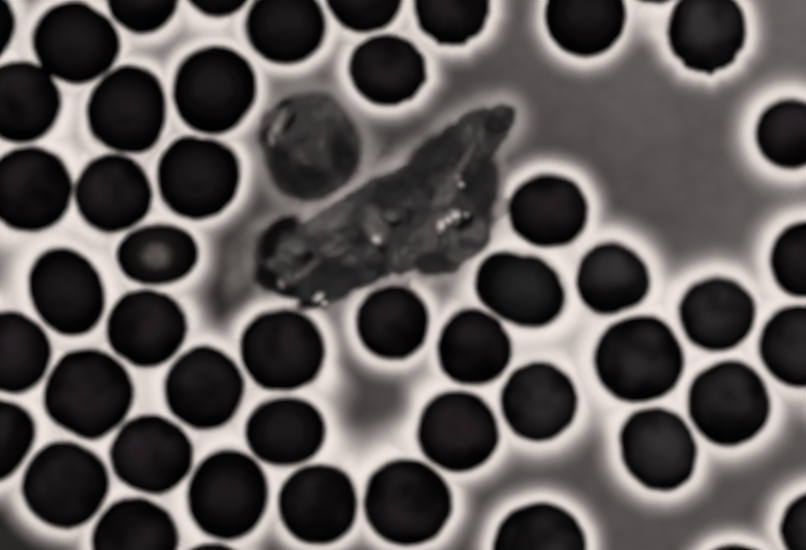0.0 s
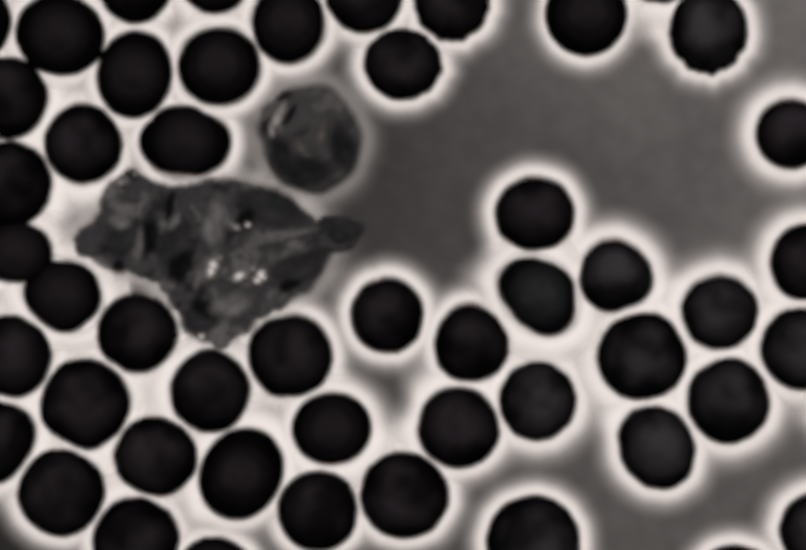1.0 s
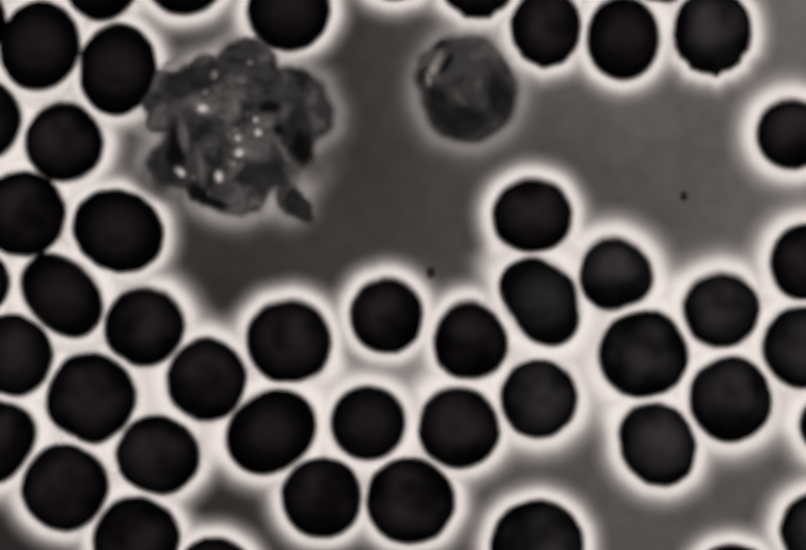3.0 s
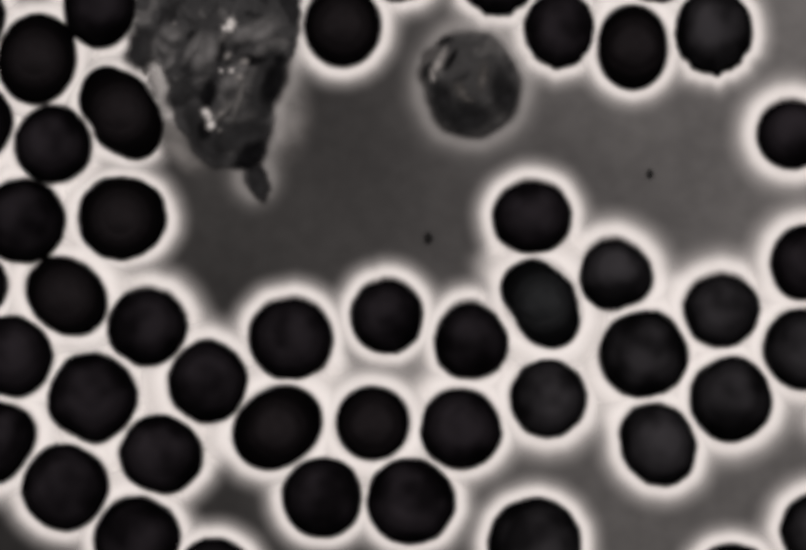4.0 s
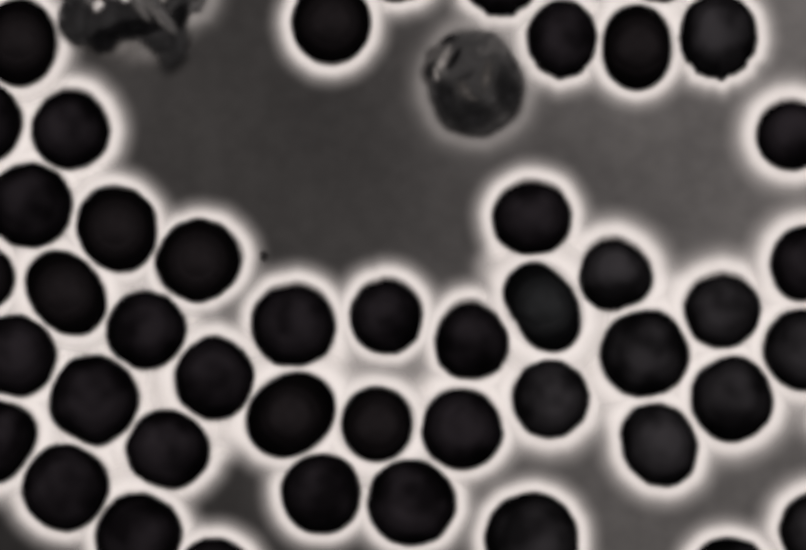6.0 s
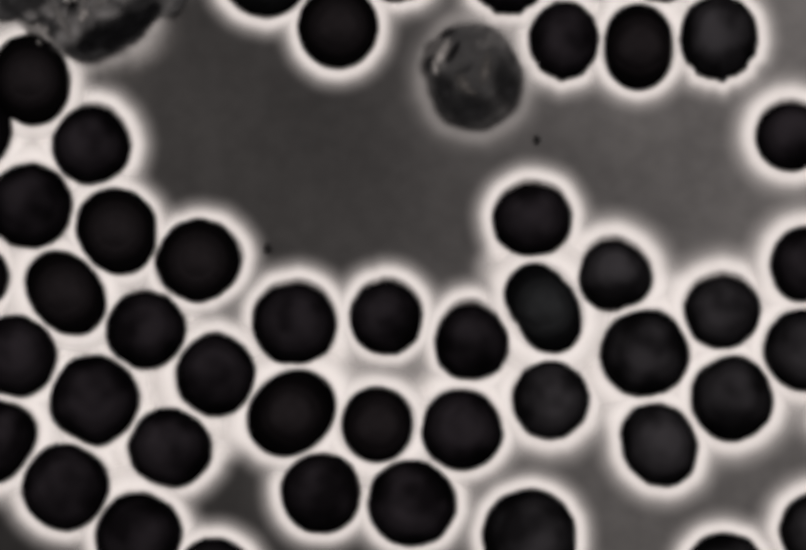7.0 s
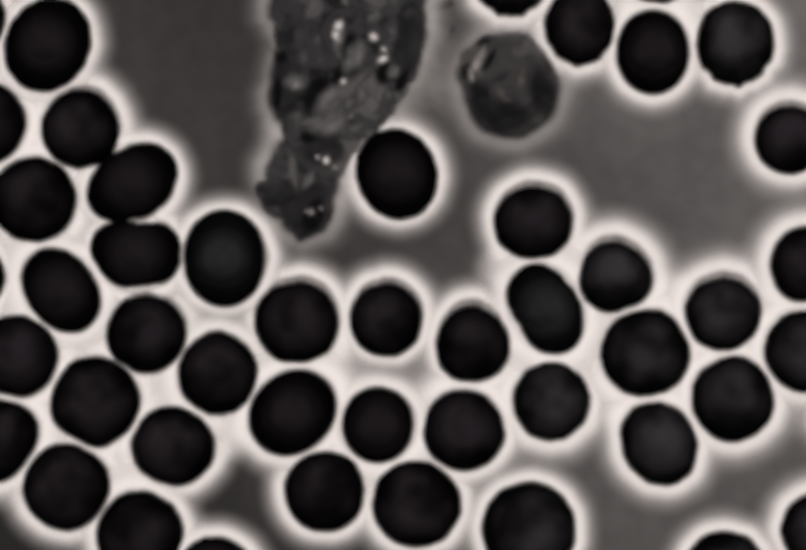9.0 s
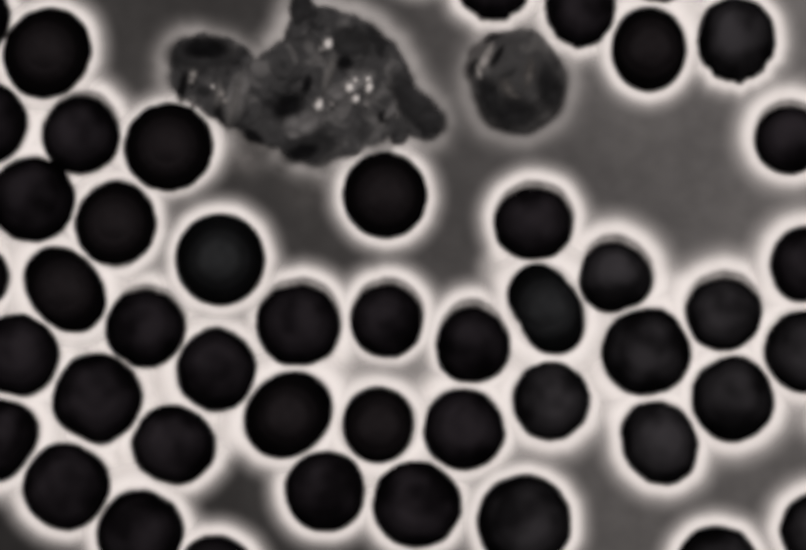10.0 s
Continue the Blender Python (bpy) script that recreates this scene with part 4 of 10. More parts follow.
    walk(cell["P"], [(0, pose(0.0475, 0.2632, 0)), (0.5, pose(0.05, 0.2642, 0)), (1, pose(0.0475, 0.2673, 0)), (1.5, pose(0.0331, 0.2908, 0)), (2, pose(0.065, 0.2883, 0)), (2.5, pose(0.0659, 0.289, 0)), (4, pose(0.0925, 0.2918, 0)), (4.5, pose(0.095, 0.2943, 0)), (5, pose(0.0975, 0.2933, 0)), (5.5, pose(0.095, 0.2908, 0)), (7, pose(0.1025, 0.2933, 0)), (7.5, pose(0.1075, 0.2923, 0)), (8, pose(0.1075, 0.2923, 0)), (8.5, pose(0.105, 0.2933, 0)), (9, pose(0.105, 0.2913, 0)), (9.5, pose(0.1075, 0.2908, 0)), (10, pose(0.0885, 0.2873, 0))])
    walk(cell["R"], [(0, pose(-0.0375, 0.2747, 0)), (0.5, pose(-0.038, 0.2749, 0)), (1, pose(-0.0377, 0.2742, 0)), (1.5, pose(-0.041, 0.2728, 0)), (2, pose(-0.025, 0.2983, 0)), (2.5, pose(-0.0109, 0.3065, 0)), (4.5, pose(-0.005, 0.3048, 0)), (7, pose(-0.0065, 0.3048, 0)), (7.5, pose(0.003, 0.3036, 0)), (8, pose(0.0135, 0.2968, 0)), (8.5, pose(0.015, 0.3182, 0)), (10, pose(0.015, 0.3232, 0))])
    walk(cell["W"], [(0, pose(-0.1791, 0.2911, 0)), (0.5, pose(-0.1775, 0.2943, 0)), (1, pose(-0.1825, 0.2943, 0)), (1.5, pose(-0.18, 0.2943, 0)), (2, pose(-0.1948, 0.3256, 0)), (2.5, pose(-0.1745, 0.4061, 0)), (10, pose(-0.1675, 0.4482, 0))])
    walk(cell["V"], [(0, pose(0.4525, -0.1318, 0)), (1.5, pose(0.4425, -0.1417, 0)), (2, pose(0.413, -0.1427, 0)), (2.5, pose(0.4115, -0.1442, 0)), (4, pose(0.4525, -0.1467, 0)), (10, pose(0.4525, -0.1467, 0))])
    walk(cell["Z"], [(0, pose(0.2439, 0.3044, 0)), (2.5, pose(0.2521, 0.3053, 0)), (4.5, pose(0.245, 0.3048, 0)), (7, pose(0.25, 0.3053, 0)), (9, pose(0.2475, 0.3043, 0)), (10, pose(0.2485, 0.3053, 0))])
    walk(cell["TT"], [(0, pose(0.3225, -0.3023, 0)), (1.5, pose(0.3225, -0.3028, 0)), (2.5, pose(0.32, -0.3023, 0)), (4.5, pose(0.32, -0.3008, 0)), (5.5, pose(0.3185, -0.2983, 0)), (7, pose(0.3125, -0.2908, 0)), (8, pose(0.31, -0.2913, 0)), (8.5, pose(0.309, -0.2893, 0)), (9, pose(0.3125, -0.2893, 0)), (9.5, pose(0.309, -0.2863, 0)), (10, pose(0.305, -0.2843, 0))])
    squeeze(cell["b"], (0, -0.3179, 0.2257, 0.0429, 0.0385, -20, (180, -0.0012), (137, -0.0029), (101, 0.0014), (54, -0.0029), (3, 0.0001), (-45, -0.0024), (-83, -0.0000), (-131, -0.0013)), (0.5, -0.3327, 0.233, 0.0429, 0.0385, -15, (20, 0.0025)), (1, -0.3329, 0.2337, 0.0429, 0.038, -15), (2, -0.3405, 0.2306, 0.0419, 0.0395, 60), (2.5, -0.3428, 0.2269, 0.0414, 0.039, 30, (-163, 0.0022), (159, -0.0024), (115, -0.0013), (73, 0.0009), (29, 0.0061), (-15, -0.0059), (-63, 0.0004), (-91, 0.0017), (-125, -0.0008)), (2.7, -0.3486, 0.2266, 0.0414, 0.0385, 70), (3.8, -0.3556, 0.2099, 0.0439, 0.037, 75), (4, -0.3555, 0.21, 0.0434, 0.0375, 80), (4.5, -0.3461, 0.2193, 0.041, 0.041, 80, (-170, -0.0006), (128, 0.0011), (84, 0.0009), (34, 0.0003), (-2, 0.0001), (-58, -0.0004), (-95, -0.0007), (-132, 0.0016)), (5, -0.3527, 0.2258, 0.0465, 0.0385, 100), (5.5, -0.3515, 0.2293, 0.0445, 0.0385, 85), (5.7, -0.3668, 0.2243, 0.0414, 0.034, 90), (6.2, -0.3743, 0.2268, 0.0414, 0.035, 90), (6.8, -0.3901, 0.2251, 0.0414, 0.035, 90), (7, -0.3614, 0.1896, 0.0434, 0.0365, 105), (7.5, -0.354, 0.2167, 0.047, 0.039, 105), (8, -0.3525, 0.2143, 0.047, 0.039, 100), (8.5, -0.3486, 0.2141, 0.0465, 0.0405, 60, (-171, -0.0018), (136, 0.0001), (91, -0.0002), (44, -0.0022), (-2, -0.0006), (-62, -0.0009), (-97, 0.0006), (-137, -0.0034)), (9, -0.3451, 0.2242, 0.0462, 0.04, 60), (10, -0.3459, 0.2161, 0.0465, 0.0402, 50, (-172, -0.0002), (135, 0.0006), (91, -0.0012), (45, -0.0024), (5, 0.0000), (-55, 0.0008), (-101, -0.0010), (-147, -0.0029)))
    squeeze(cell["j"], (0, -0.2384, 0.0202, 0.0408, 0.0296, 5), (0.5, -0.2881, 0.0178, 0.0412, 0.0282, -40, (-50, 0.011)), (0.6, -0.308, 0.0285, 0.0356, 0.0255, -70), (0.8, -0.3332, 0.0433, 0.0336, 0.026, -130), (1, -0.3755, 0.0220, 0.0360, 0.0295, -180), (1.5, -0.3917, -0.0013, 0.0364, 0.0325, -180), (2, -0.4012, -0.0018, 0.0355, 0.034, -180), (2.5, -0.4125, -0.0043, 0.036, 0.0325, -180), (4, -0.4186, -0.0092, 0.0359, 0.0328, -180), (4.5, -0.419, -0.0077, 0.036, 0.033, -180), (5, -0.4068, -0.0067, 0.036, 0.033, -180), (5.5, -0.408, -0.0043, 0.036, 0.033, -180), (7, -0.4175, -0.0018, 0.036, 0.033, -180), (8.5, -0.4155, -0.0043, 0.036, 0.033, -180), (9, -0.4215, -0.0018, 0.036, 0.033, -180), (10, -0.4175, -0.0018, 0.036, 0.033, -180))
    squeeze(cell["h"], (0, -0.1989, 0.0951, 0.0415, 0.04, 45, (169, -0.0011), (130, 0.0040), (87, -0.0037), (41, 0.0006), (0, 0.0001), (-48, 0.0004), (-91, 0.0003), (-138, -0.0004)), (0.5, -0.2074, 0.1272, 0.046, 0.034, -5, (173, 0.0004), (155, -0.0025), (115, 0.0010), (96, 0.0018), (59, -0.0080), (30, 0.0013), (7, -0.0016), (-19, 0.0002), (-43, -0.0004), (-89, -0.0036), (-121, 0.0026), (-150, -0.0040)), (1, -0.2104, 0.1294, 0.0455, 0.0345, 0, (-178, 0.0055), (160, -0.0070), (103, 0.0042), (64, -0.0056), (32, -0.0025), (1, 0.0001), (-16, -0.0020), (-45, 0.0001), (-93, -0.0032), (-142, -0.0036)), (1.5, -0.2254, 0.1165, 0.0415, 0.041, 0, (-177, -0.0057), (139, 0.0034), (95, -0.0045), (46, -0.0013), (-2, -0.0007), (-57, -0.0026), (-102, 0.0003), (-137, -0.0025)), (2, -0.2162, 0.1165, 0.042, 0.0409, 0, (175, -0.0015), (131, 0.0024), (84, -0.0012), (40, 0.0028), (-6, -0.0017), (-51, 0.0002), (-95, 0.0015), (-136, 0.0007)), (2.5, -0.2653, 0.0632, 0.0448, 0.0397, 70, (-175, 0.0002), (140, -0.0021), (92, -0.0024), (76, 0.0057), (51, -0.0078), (3, -0.0023), (-35, 0.0011), (-79, -0.0006), (-116, -0.0007)), (2.7, -0.276, 0.0317, 0.0479, 0.0378, 152, (75, 0.004)), (3, -0.2765, 0.0432, 0.046, 0.0395, 155), (3.8, -0.2735, 0.0578, 0.0435, 0.041, 180), (4, -0.2733, 0.0554, 0.043, 0.041, 180, (-179, -0.0010), (132, 0.0015), (80, -0.0007), (28, 0.0023), (-16, 0.0003), (-55, -0.0009), (-111, 0.0003), (-149, 0.0009)), (4.3, -0.2601, 0.0201, 0.0446, 0.0285, 180), (4.5, -0.2103, 0.0248, 0.0422, 0.0389, 140, (-170, -0.0001), (139, -0.0058), (103, 0.0020), (59, 0.0018), (8, -0.0019), (-27, -0.0042), (-71, 0.0007), (-118, 0.0014)), (5, -0.2007, 0.0166, 0.046, 0.041, 200, (173, -0.0031), (134, 0.0015), (83, -0.0014), (34, -0.0063), (-3, -0.0030), (-51, 0.0012), (-95, -0.0009), (-141, -0.0074)), (5.5, -0.1987, 0.0139, 0.0445, 0.042, 200, (-168, -0.0013), (148, -0.0026), (91, -0.0006), (40, -0.0031), (-2, -0.0020), (-47, -0.0029), (-88, -0.0009), (-127, -0.0043)), (7, -0.1987, 0.0139, 0.044, 0.0425, 200, (-168, -0.0008), (148, -0.0028), (91, -0.0011), (40, -0.0027), (-2, -0.0016), (-47, -0.0032), (-88, -0.0013), (-127, -0.0041)), (8, -0.1977, 0.0149, 0.044, 0.0425, 200, (-168, -0.0008), (148, -0.0028), (91, -0.0011), (40, -0.0027), (-2, -0.0016), (-47, -0.0032), (-88, -0.0013), (-127, -0.0041)), (8.5, -0.1977, 0.0189, 0.044, 0.043, 200, (-168, -0.0007), (148, -0.0031), (91, -0.0016), (40, -0.0027), (-2, -0.0017), (-47, -0.0036), (-88, -0.0017), (-127, -0.0042)), (8.8, -0.2171, 0.0278, 0.0446, 0.033, 270), (9, -0.2587, 0.0208, 0.0432, 0.0321, 185, (159, 0.0104), (130, 0.0001), (72, -0.0077), (40, 0.0083), (7, -0.0084), (-28, 0.0047), (-64, -0.0017), (-121, -0.0008), (-149, 0.0048), (-176, -0.0158)), (9.5, -0.2735, 0.0463, 0.0425, 0.0412, 185), (10, -0.2793, 0.0498, 0.043, 0.0402, 260, (-173, -0.0002), (130, -0.0019), (94, -0.0005), (38, -0.0010), (-3, 0.0003), (-60, -0.0015), (-97, -0.0020), (-138, -0.0011)))
    squeeze(cell["g"], (0, -0.2677, 0.1603, 0.0418, 0.0392, 60, (-180, -0.0005), (129, -0.0011), (79, 0.0026), (38, -0.0014), (-8, -0.0030), (-61, 0.0035), (-100, -0.0023), (-137, -0.0009)), (0.5, -0.2711, 0.1775, 0.0413, 0.038, 40), (1, -0.2607, 0.195, 0.0418, 0.0362, 80), (1.5, -0.2616, 0.1973, 0.0437, 0.0362, 90, (-174, 0.0010), (135, -0.0025), (94, -0.0013), (55, -0.0024), (4, -0.0016), (-44, 0.0002), (-89, -0.0024), (-131, -0.0036)), (2, -0.2681, 0.1925, 0.0426, 0.0348, 110, (-169, 0.0014), (129, -0.0049), (88, 0.0025), (47, 0.0031), (-11, -0.0004), (-54, -0.0028), (-95, -0.0008), (-134, 0.0033)), (2.5, -0.273, 0.1958, 0.0442, 0.0334, 105, (-174, 0.0055), (153, -0.0051), (116, -0.0033), (87, 0.0009), (57, 0.0012), (8, -0.0011), (-41, -0.0040), (-71, 0.0031), (-87, -0.0018), (-134, -0.0031)), (2.7, -0.278, 0.2028, 0.045, 0.034, 80), (3.8, -0.2726, 0.1732, 0.0463, 0.0379, 130), (4, -0.2733, 0.1571, 0.0474, 0.0366, 130, (150, -0.0034), (130, 0.0058), (103, -0.0021), (21, -0.0034), (-24, -0.0019), (-61, 0.0022), (-96, -0.0028), (-162, -0.0075)), (4.25, -0.2674, 0.0917, 0.0463, 0.032, 180), (4.5, -0.2936, 0.0431, 0.0434, 0.0381, 130, (-179, -0.0033), (126, 0.0008), (95, -0.0020), (36, 0.0037), (8, -0.0042), (-48, -0.0044), (-86, 0.0032), (-130, -0.0019)), (5, -0.2773, 0.0471, 0.0435, 0.0395, 110, (177, -0.0017), (130, -0.0002), (90, -0.0028), (36, 0.0007), (-13, -0.0015), (-59, -0.0011), (-101, -0.0023), (-140, -0.0006)), (7, -0.2780, 0.0431, 0.0438, 0.0391, 120, (177, -0.0005), (125, -0.0019), (85, -0.0012), (33, 0.0014), (-8, -0.0031), (-65, -0.0007), (-99, -0.0006), (-141, -0.0019)), (8.5, -0.2761, 0.0507, 0.0435, 0.0395, 120, (-175, -0.0024), (124, -0.0022), (88, -0.0001), (33, 0.0008), (-5, -0.0033), (-67, -0.0025), (-95, 0.0009), (-138, -0.0010)), (8.8, -0.2779, 0.0651, 0.0431, 0.0348, 60), (9, -0.2626, 0.0898, 0.0483, 0.0337, 30, (-163, -0.0023), (148, -0.0008), (80, -0.0002), (40, -0.0008), (4, -0.0027), (-50, 0.0019), (-104, -0.0042), (-138, 0.0012)), (9.2, -0.2354, 0.1099, 0.0445, 0.041, 20), (9.5, -0.2246, 0.1201, 0.0435, 0.0425, 20), (10, -0.2277, 0.1246, 0.0433, 0.0422, 20))
    squeeze(cell["i"], (0, -0.3264, -0.0161, 0.044, 0.0355, -65), (0.5, -0.346, -0.0134, 0.0479, 0.0311, -50), (0.8, -0.3372, -0.0245, 0.0426, 0.032, -45), (1, -0.3307, -0.0189, 0.0395, 0.0355, -40, (174, 0.0019), (149, -0.0027), (120, -0.0026), (85, -0.0054), (31, -0.0009), (15, 0.0024), (-24, -0.0031), (-51, -0.0049), (-96, -0.0002), (-145, -0.0037)), (1.5, -0.3134, -0.0056, 0.0462, 0.0331, -100, (-171, 0.0005), (130, 0.0013), (86, -0.0043), (47, -0.0014), (0, -0.0008), (-63, 0.0009), (-93, -0.0017), (-128, -0.0058)), (2, -0.3252, -0.0145, 0.0442, 0.0355, -80, (165, -0.0031), (131, 0.0017), (99, -0.0002), (44, -0.0026), (-12, -0.0014), (-63, 0.0013), (-95, -0.0006), (-137, -0.0038)), (2.5, -0.3296, -0.0158, 0.0438, 0.0351, -55), (2.7, -0.332, -0.019, 0.0463, 0.0324, -48), (4, -0.3266, -0.0201, 0.0426, 0.0355, -40), (4.5, -0.3318, -0.0203, 0.045, 0.0326, -42), (5, -0.3278, -0.0168, 0.0443, 0.0352, -48), (5.5, -0.3271, -0.017, 0.0449, 0.0353, -50), (7, -0.3275, -0.0171, 0.0447, 0.0349, -50), (8, -0.3255, -0.0153, 0.0449, 0.0359, -50), (8.5, -0.3252, -0.0139, 0.0455, 0.036, -50), (9, -0.332, -0.0145, 0.0447, 0.0338, -52), (9.5, -0.3271, -0.0146, 0.0454, 0.035, -50), (10, -0.3282, -0.0137, 0.0455, 0.0351, -50))
    squeeze(cell["Q"], (0, -0.1139, 0.2432, 0.0395, 0.0385, 0), (0.5, -0.111, 0.2449, 0.04, 0.036, 80), (1.5, -0.114, 0.2461, 0.0388, 0.0358, 90), (2, -0.1179, 0.2606, 0.0389, 0.0363, 10), (2.5, -0.112, 0.2622, 0.04, 0.039, 10), (2.7, -0.1165, 0.2602, 0.041, 0.041, 10), (3.8, -0.0665, 0.2488, 0.0405, 0.0385, 90), (4, -0.0588, 0.2423, 0.04, 0.038, 90), (4.5, -0.065, 0.2492, 0.039, 0.0375, 90), (5, -0.07, 0.2452, 0.04, 0.0395, 90), (6.8, -0.0685, 0.2452, 0.04, 0.0395, 90), (7, -0.0631, 0.2412, 0.0405, 0.04, 90), (7.5, -0.0268, 0.2260, 0.046, 0.0335, 90, (-173, -0.0033), (126, -0.0059), (99, 0.0039), (67, -0.0005), (31, -0.0014), (-16, -0.0042), (-66, -0.0036), (-99, 0.0045), (-125, -0.0013)), (8, -0.0240, 0.1769, 0.0465, 0.034, 90, (-176, -0.0010), (128, -0.0048), (93, 0.0036), (55, -0.0008), (6, -0.0002), (-64, -0.0001), (-93, 0.0005), (-127, 0.0003)), (8.5, -0.0035, 0.1133, 0.0445, 0.041, 60), (9, -0.006, 0.0983, 0.0455, 0.04, 110), (9.5, -0.002, 0.0777, 0.0425, 0.0415, 110), (10, -0.0175, 0.0777, 0.0425, 0.042, 110))
    squeeze(cell["Y"], (0, -0.1525, 0.3882, 0.043, 0.043, 0), (6.5, -0.1467, 0.3454, 0.043, 0.043, 0), (7, -0.1329, 0.2918, 0.0425, 0.041, 0), (7.5, -0.1034, 0.2263, 0.044, 0.041, 80), (8, -0.1037, 0.1632, 0.046, 0.042, 90), (8.5, -0.1035, 0.0798, 0.046, 0.0445, 90), (8.8, -0.139, 0.0387, 0.044, 0.0405, 90), (9, -0.1735, 0.0166, 0.0478, 0.0402, 90), (9.2, -0.1811, 0.0125, 0.0444, 0.0407, 90), (9.5, -0.1795, 0.0143, 0.045, 0.045, 90), (10, -0.1775, 0.0152, 0.045, 0.0445, 90))
    squeeze(cell["X"], (0, -0.1839, 0.1806, 0.044, 0.042, 90, (-176, -0.0022), (134, -0.0025), (87, -0.0031), (44, 0.0016), (9, 0.0004), (-54, -0.0062), (-94, 0.0015), (-135, 0.0002)), (0.5, -0.1817, 0.2016, 0.0425, 0.041, 90), (1, -0.1786, 0.2031, 0.0407, 0.038, 10), (1.5, -0.1801, 0.1995, 0.0439, 0.0409, 90, (-175, -0.0032), (140, -0.0003), (96, -0.0030), (47, -0.0015), (7, -0.0014), (-55, -0.0041), (-89, 0.0019), (-129, -0.0044)), (2, -0.1940, 0.2142, 0.0445, 0.0419, 40, (-178, -0.0037), (141, -0.0001), (100, -0.0018), (47, 0.0013), (12, 0.0010), (-48, -0.0036), (-99, 0.0020), (-135, 0.0006)), (2.5, -0.2125, 0.2547, 0.0425, 0.042, 40), (2.7, -0.2065, 0.2607, 0.043, 0.042, 40), (3, -0.2115, 0.2936, 0.0416, 0.0406, 40), (3.4, -0.2283, 0.337, 0.0407, 0.039, 40), (4, -0.2358, 0.377, 0.0401, 0.038, 0), (10, -0.2325, 0.3832, 0.0425, 0.042, 0))
    squeeze(cell["C"], (0, 0.1160, -0.0134, 0.0456, 0.0345, -25, (164, 0.0046), (137, -0.0008), (99, -0.0041), (48, 0.0010), (1, -0.0047), (-33, -0.0002), (-70, 0.0003), (-112, 0.0001)), (0.5, 0.1239, -0.0183, 0.0451, 0.0355, -35, (159, 0.0002), (133, -0.0009), (100, -0.0057), (38, -0.0031), (-13, -0.0044), (-57, 0.0013), (-91, -0.0053), (-153, -0.0066)), (1, 0.1316, -0.0191, 0.0436, 0.0364, -45, (160, 0.0031), (138, -0.0033), (88, -0.0075), (37, -0.0006), (-22, -0.0069), (-71, 0.0015), (-100, -0.0055), (-164, -0.0094)), (1.5, 0.1326, -0.0209, 0.0439, 0.0359, -50, (159, 0.0031), (137, -0.0010), (89, -0.0067), (35, 0.0000), (-22, -0.0058), (-74, 0.0035), (-97, -0.0044), (-155, -0.0097)), (2.5, 0.1337, -0.0235, 0.0456, 0.036, -58, (157, 0.0044), (132, -0.0014), (83, -0.0057), (40, 0.0011), (-21, -0.0047), (-70, 0.0034), (-98, -0.0029), (-156, -0.0084)), (4, 0.1352, -0.0266, 0.046, 0.036, -60, (152, 0.0031), (130, -0.0003), (86, -0.0054), (45, -0.0020), (-20, -0.0043), (-68, 0.0028), (-96, -0.0021), (-156, -0.0100)), (7, 0.1371, -0.0313, 0.0465, 0.0355, -62, (155, 0.0008), (129, 0.0005), (89, -0.0032), (49, -0.0037), (-20, -0.0027), (-64, 0.0014), (-99, -0.0009), (-149, -0.0088)), (10, 0.1399, -0.0322, 0.047, 0.0355, -62, (154, 0.0005), (127, 0.0001), (89, -0.0025), (51, -0.0045), (-22, -0.0027), (-64, 0.0009), (-99, -0.0005), (-151, -0.0095)))
    squeeze(cell["t"], (0, -0.17, -0.2131, 0.0443, 0.0397, 80), (0.5, -0.1644, -0.2081, 0.045, 0.039, 80), (1, -0.1571, -0.1928, 0.0465, 0.0399, 60), (1.5, -0.1527, -0.1737, 0.0441, 0.0398, 30), (2, -0.1327, -0.1563, 0.0455, 0.0382, 35), (2.5, -0.1309, -0.1541, 0.0467, 0.038, 35), (4, -0.122, -0.1478, 0.0466, 0.0378, 35), (4.5, -0.1246, -0.1489, 0.0464, 0.0385, 42), (5, -0.116, -0.1419, 0.0463, 0.0387, 35), (5.5, -0.1106, -0.1375, 0.0465, 0.0385, 35), (7, -0.1083, -0.1338, 0.0465, 0.039, 40), (8, -0.1078, -0.1339, 0.0465, 0.0389, 40), (9, -0.1072, -0.1333, 0.0457, 0.0391, 40), (9.5, -0.1111, -0.1365, 0.0458, 0.0392, 35), (10, -0.1116, -0.1355, 0.0459, 0.0394, 40))
    squeeze(cell["w"], (0, -0.1142, -0.1517, 0.04, 0.0335, 5), (0.5, -0.102, -0.1519, 0.0405, 0.034, 5), (1, -0.0692, -0.1488, 0.0395, 0.035, 5), (1.5, -0.0605, -0.1412, 0.0385, 0.037, 5), (2, -0.0445, -0.1417, 0.037, 0.037, 5), (2.5, -0.037, -0.1432, 0.037, 0.0365, 5), (4, -0.0295, -0.1437, 0.0365, 0.0365, 5), (4.5, -0.027, -0.1437, 0.036, 0.0365, 5), (5.5, -0.0255, -0.1442, 0.0355, 0.037, 5), (10, -0.024, -0.1452, 0.0355, 0.0375, 0))
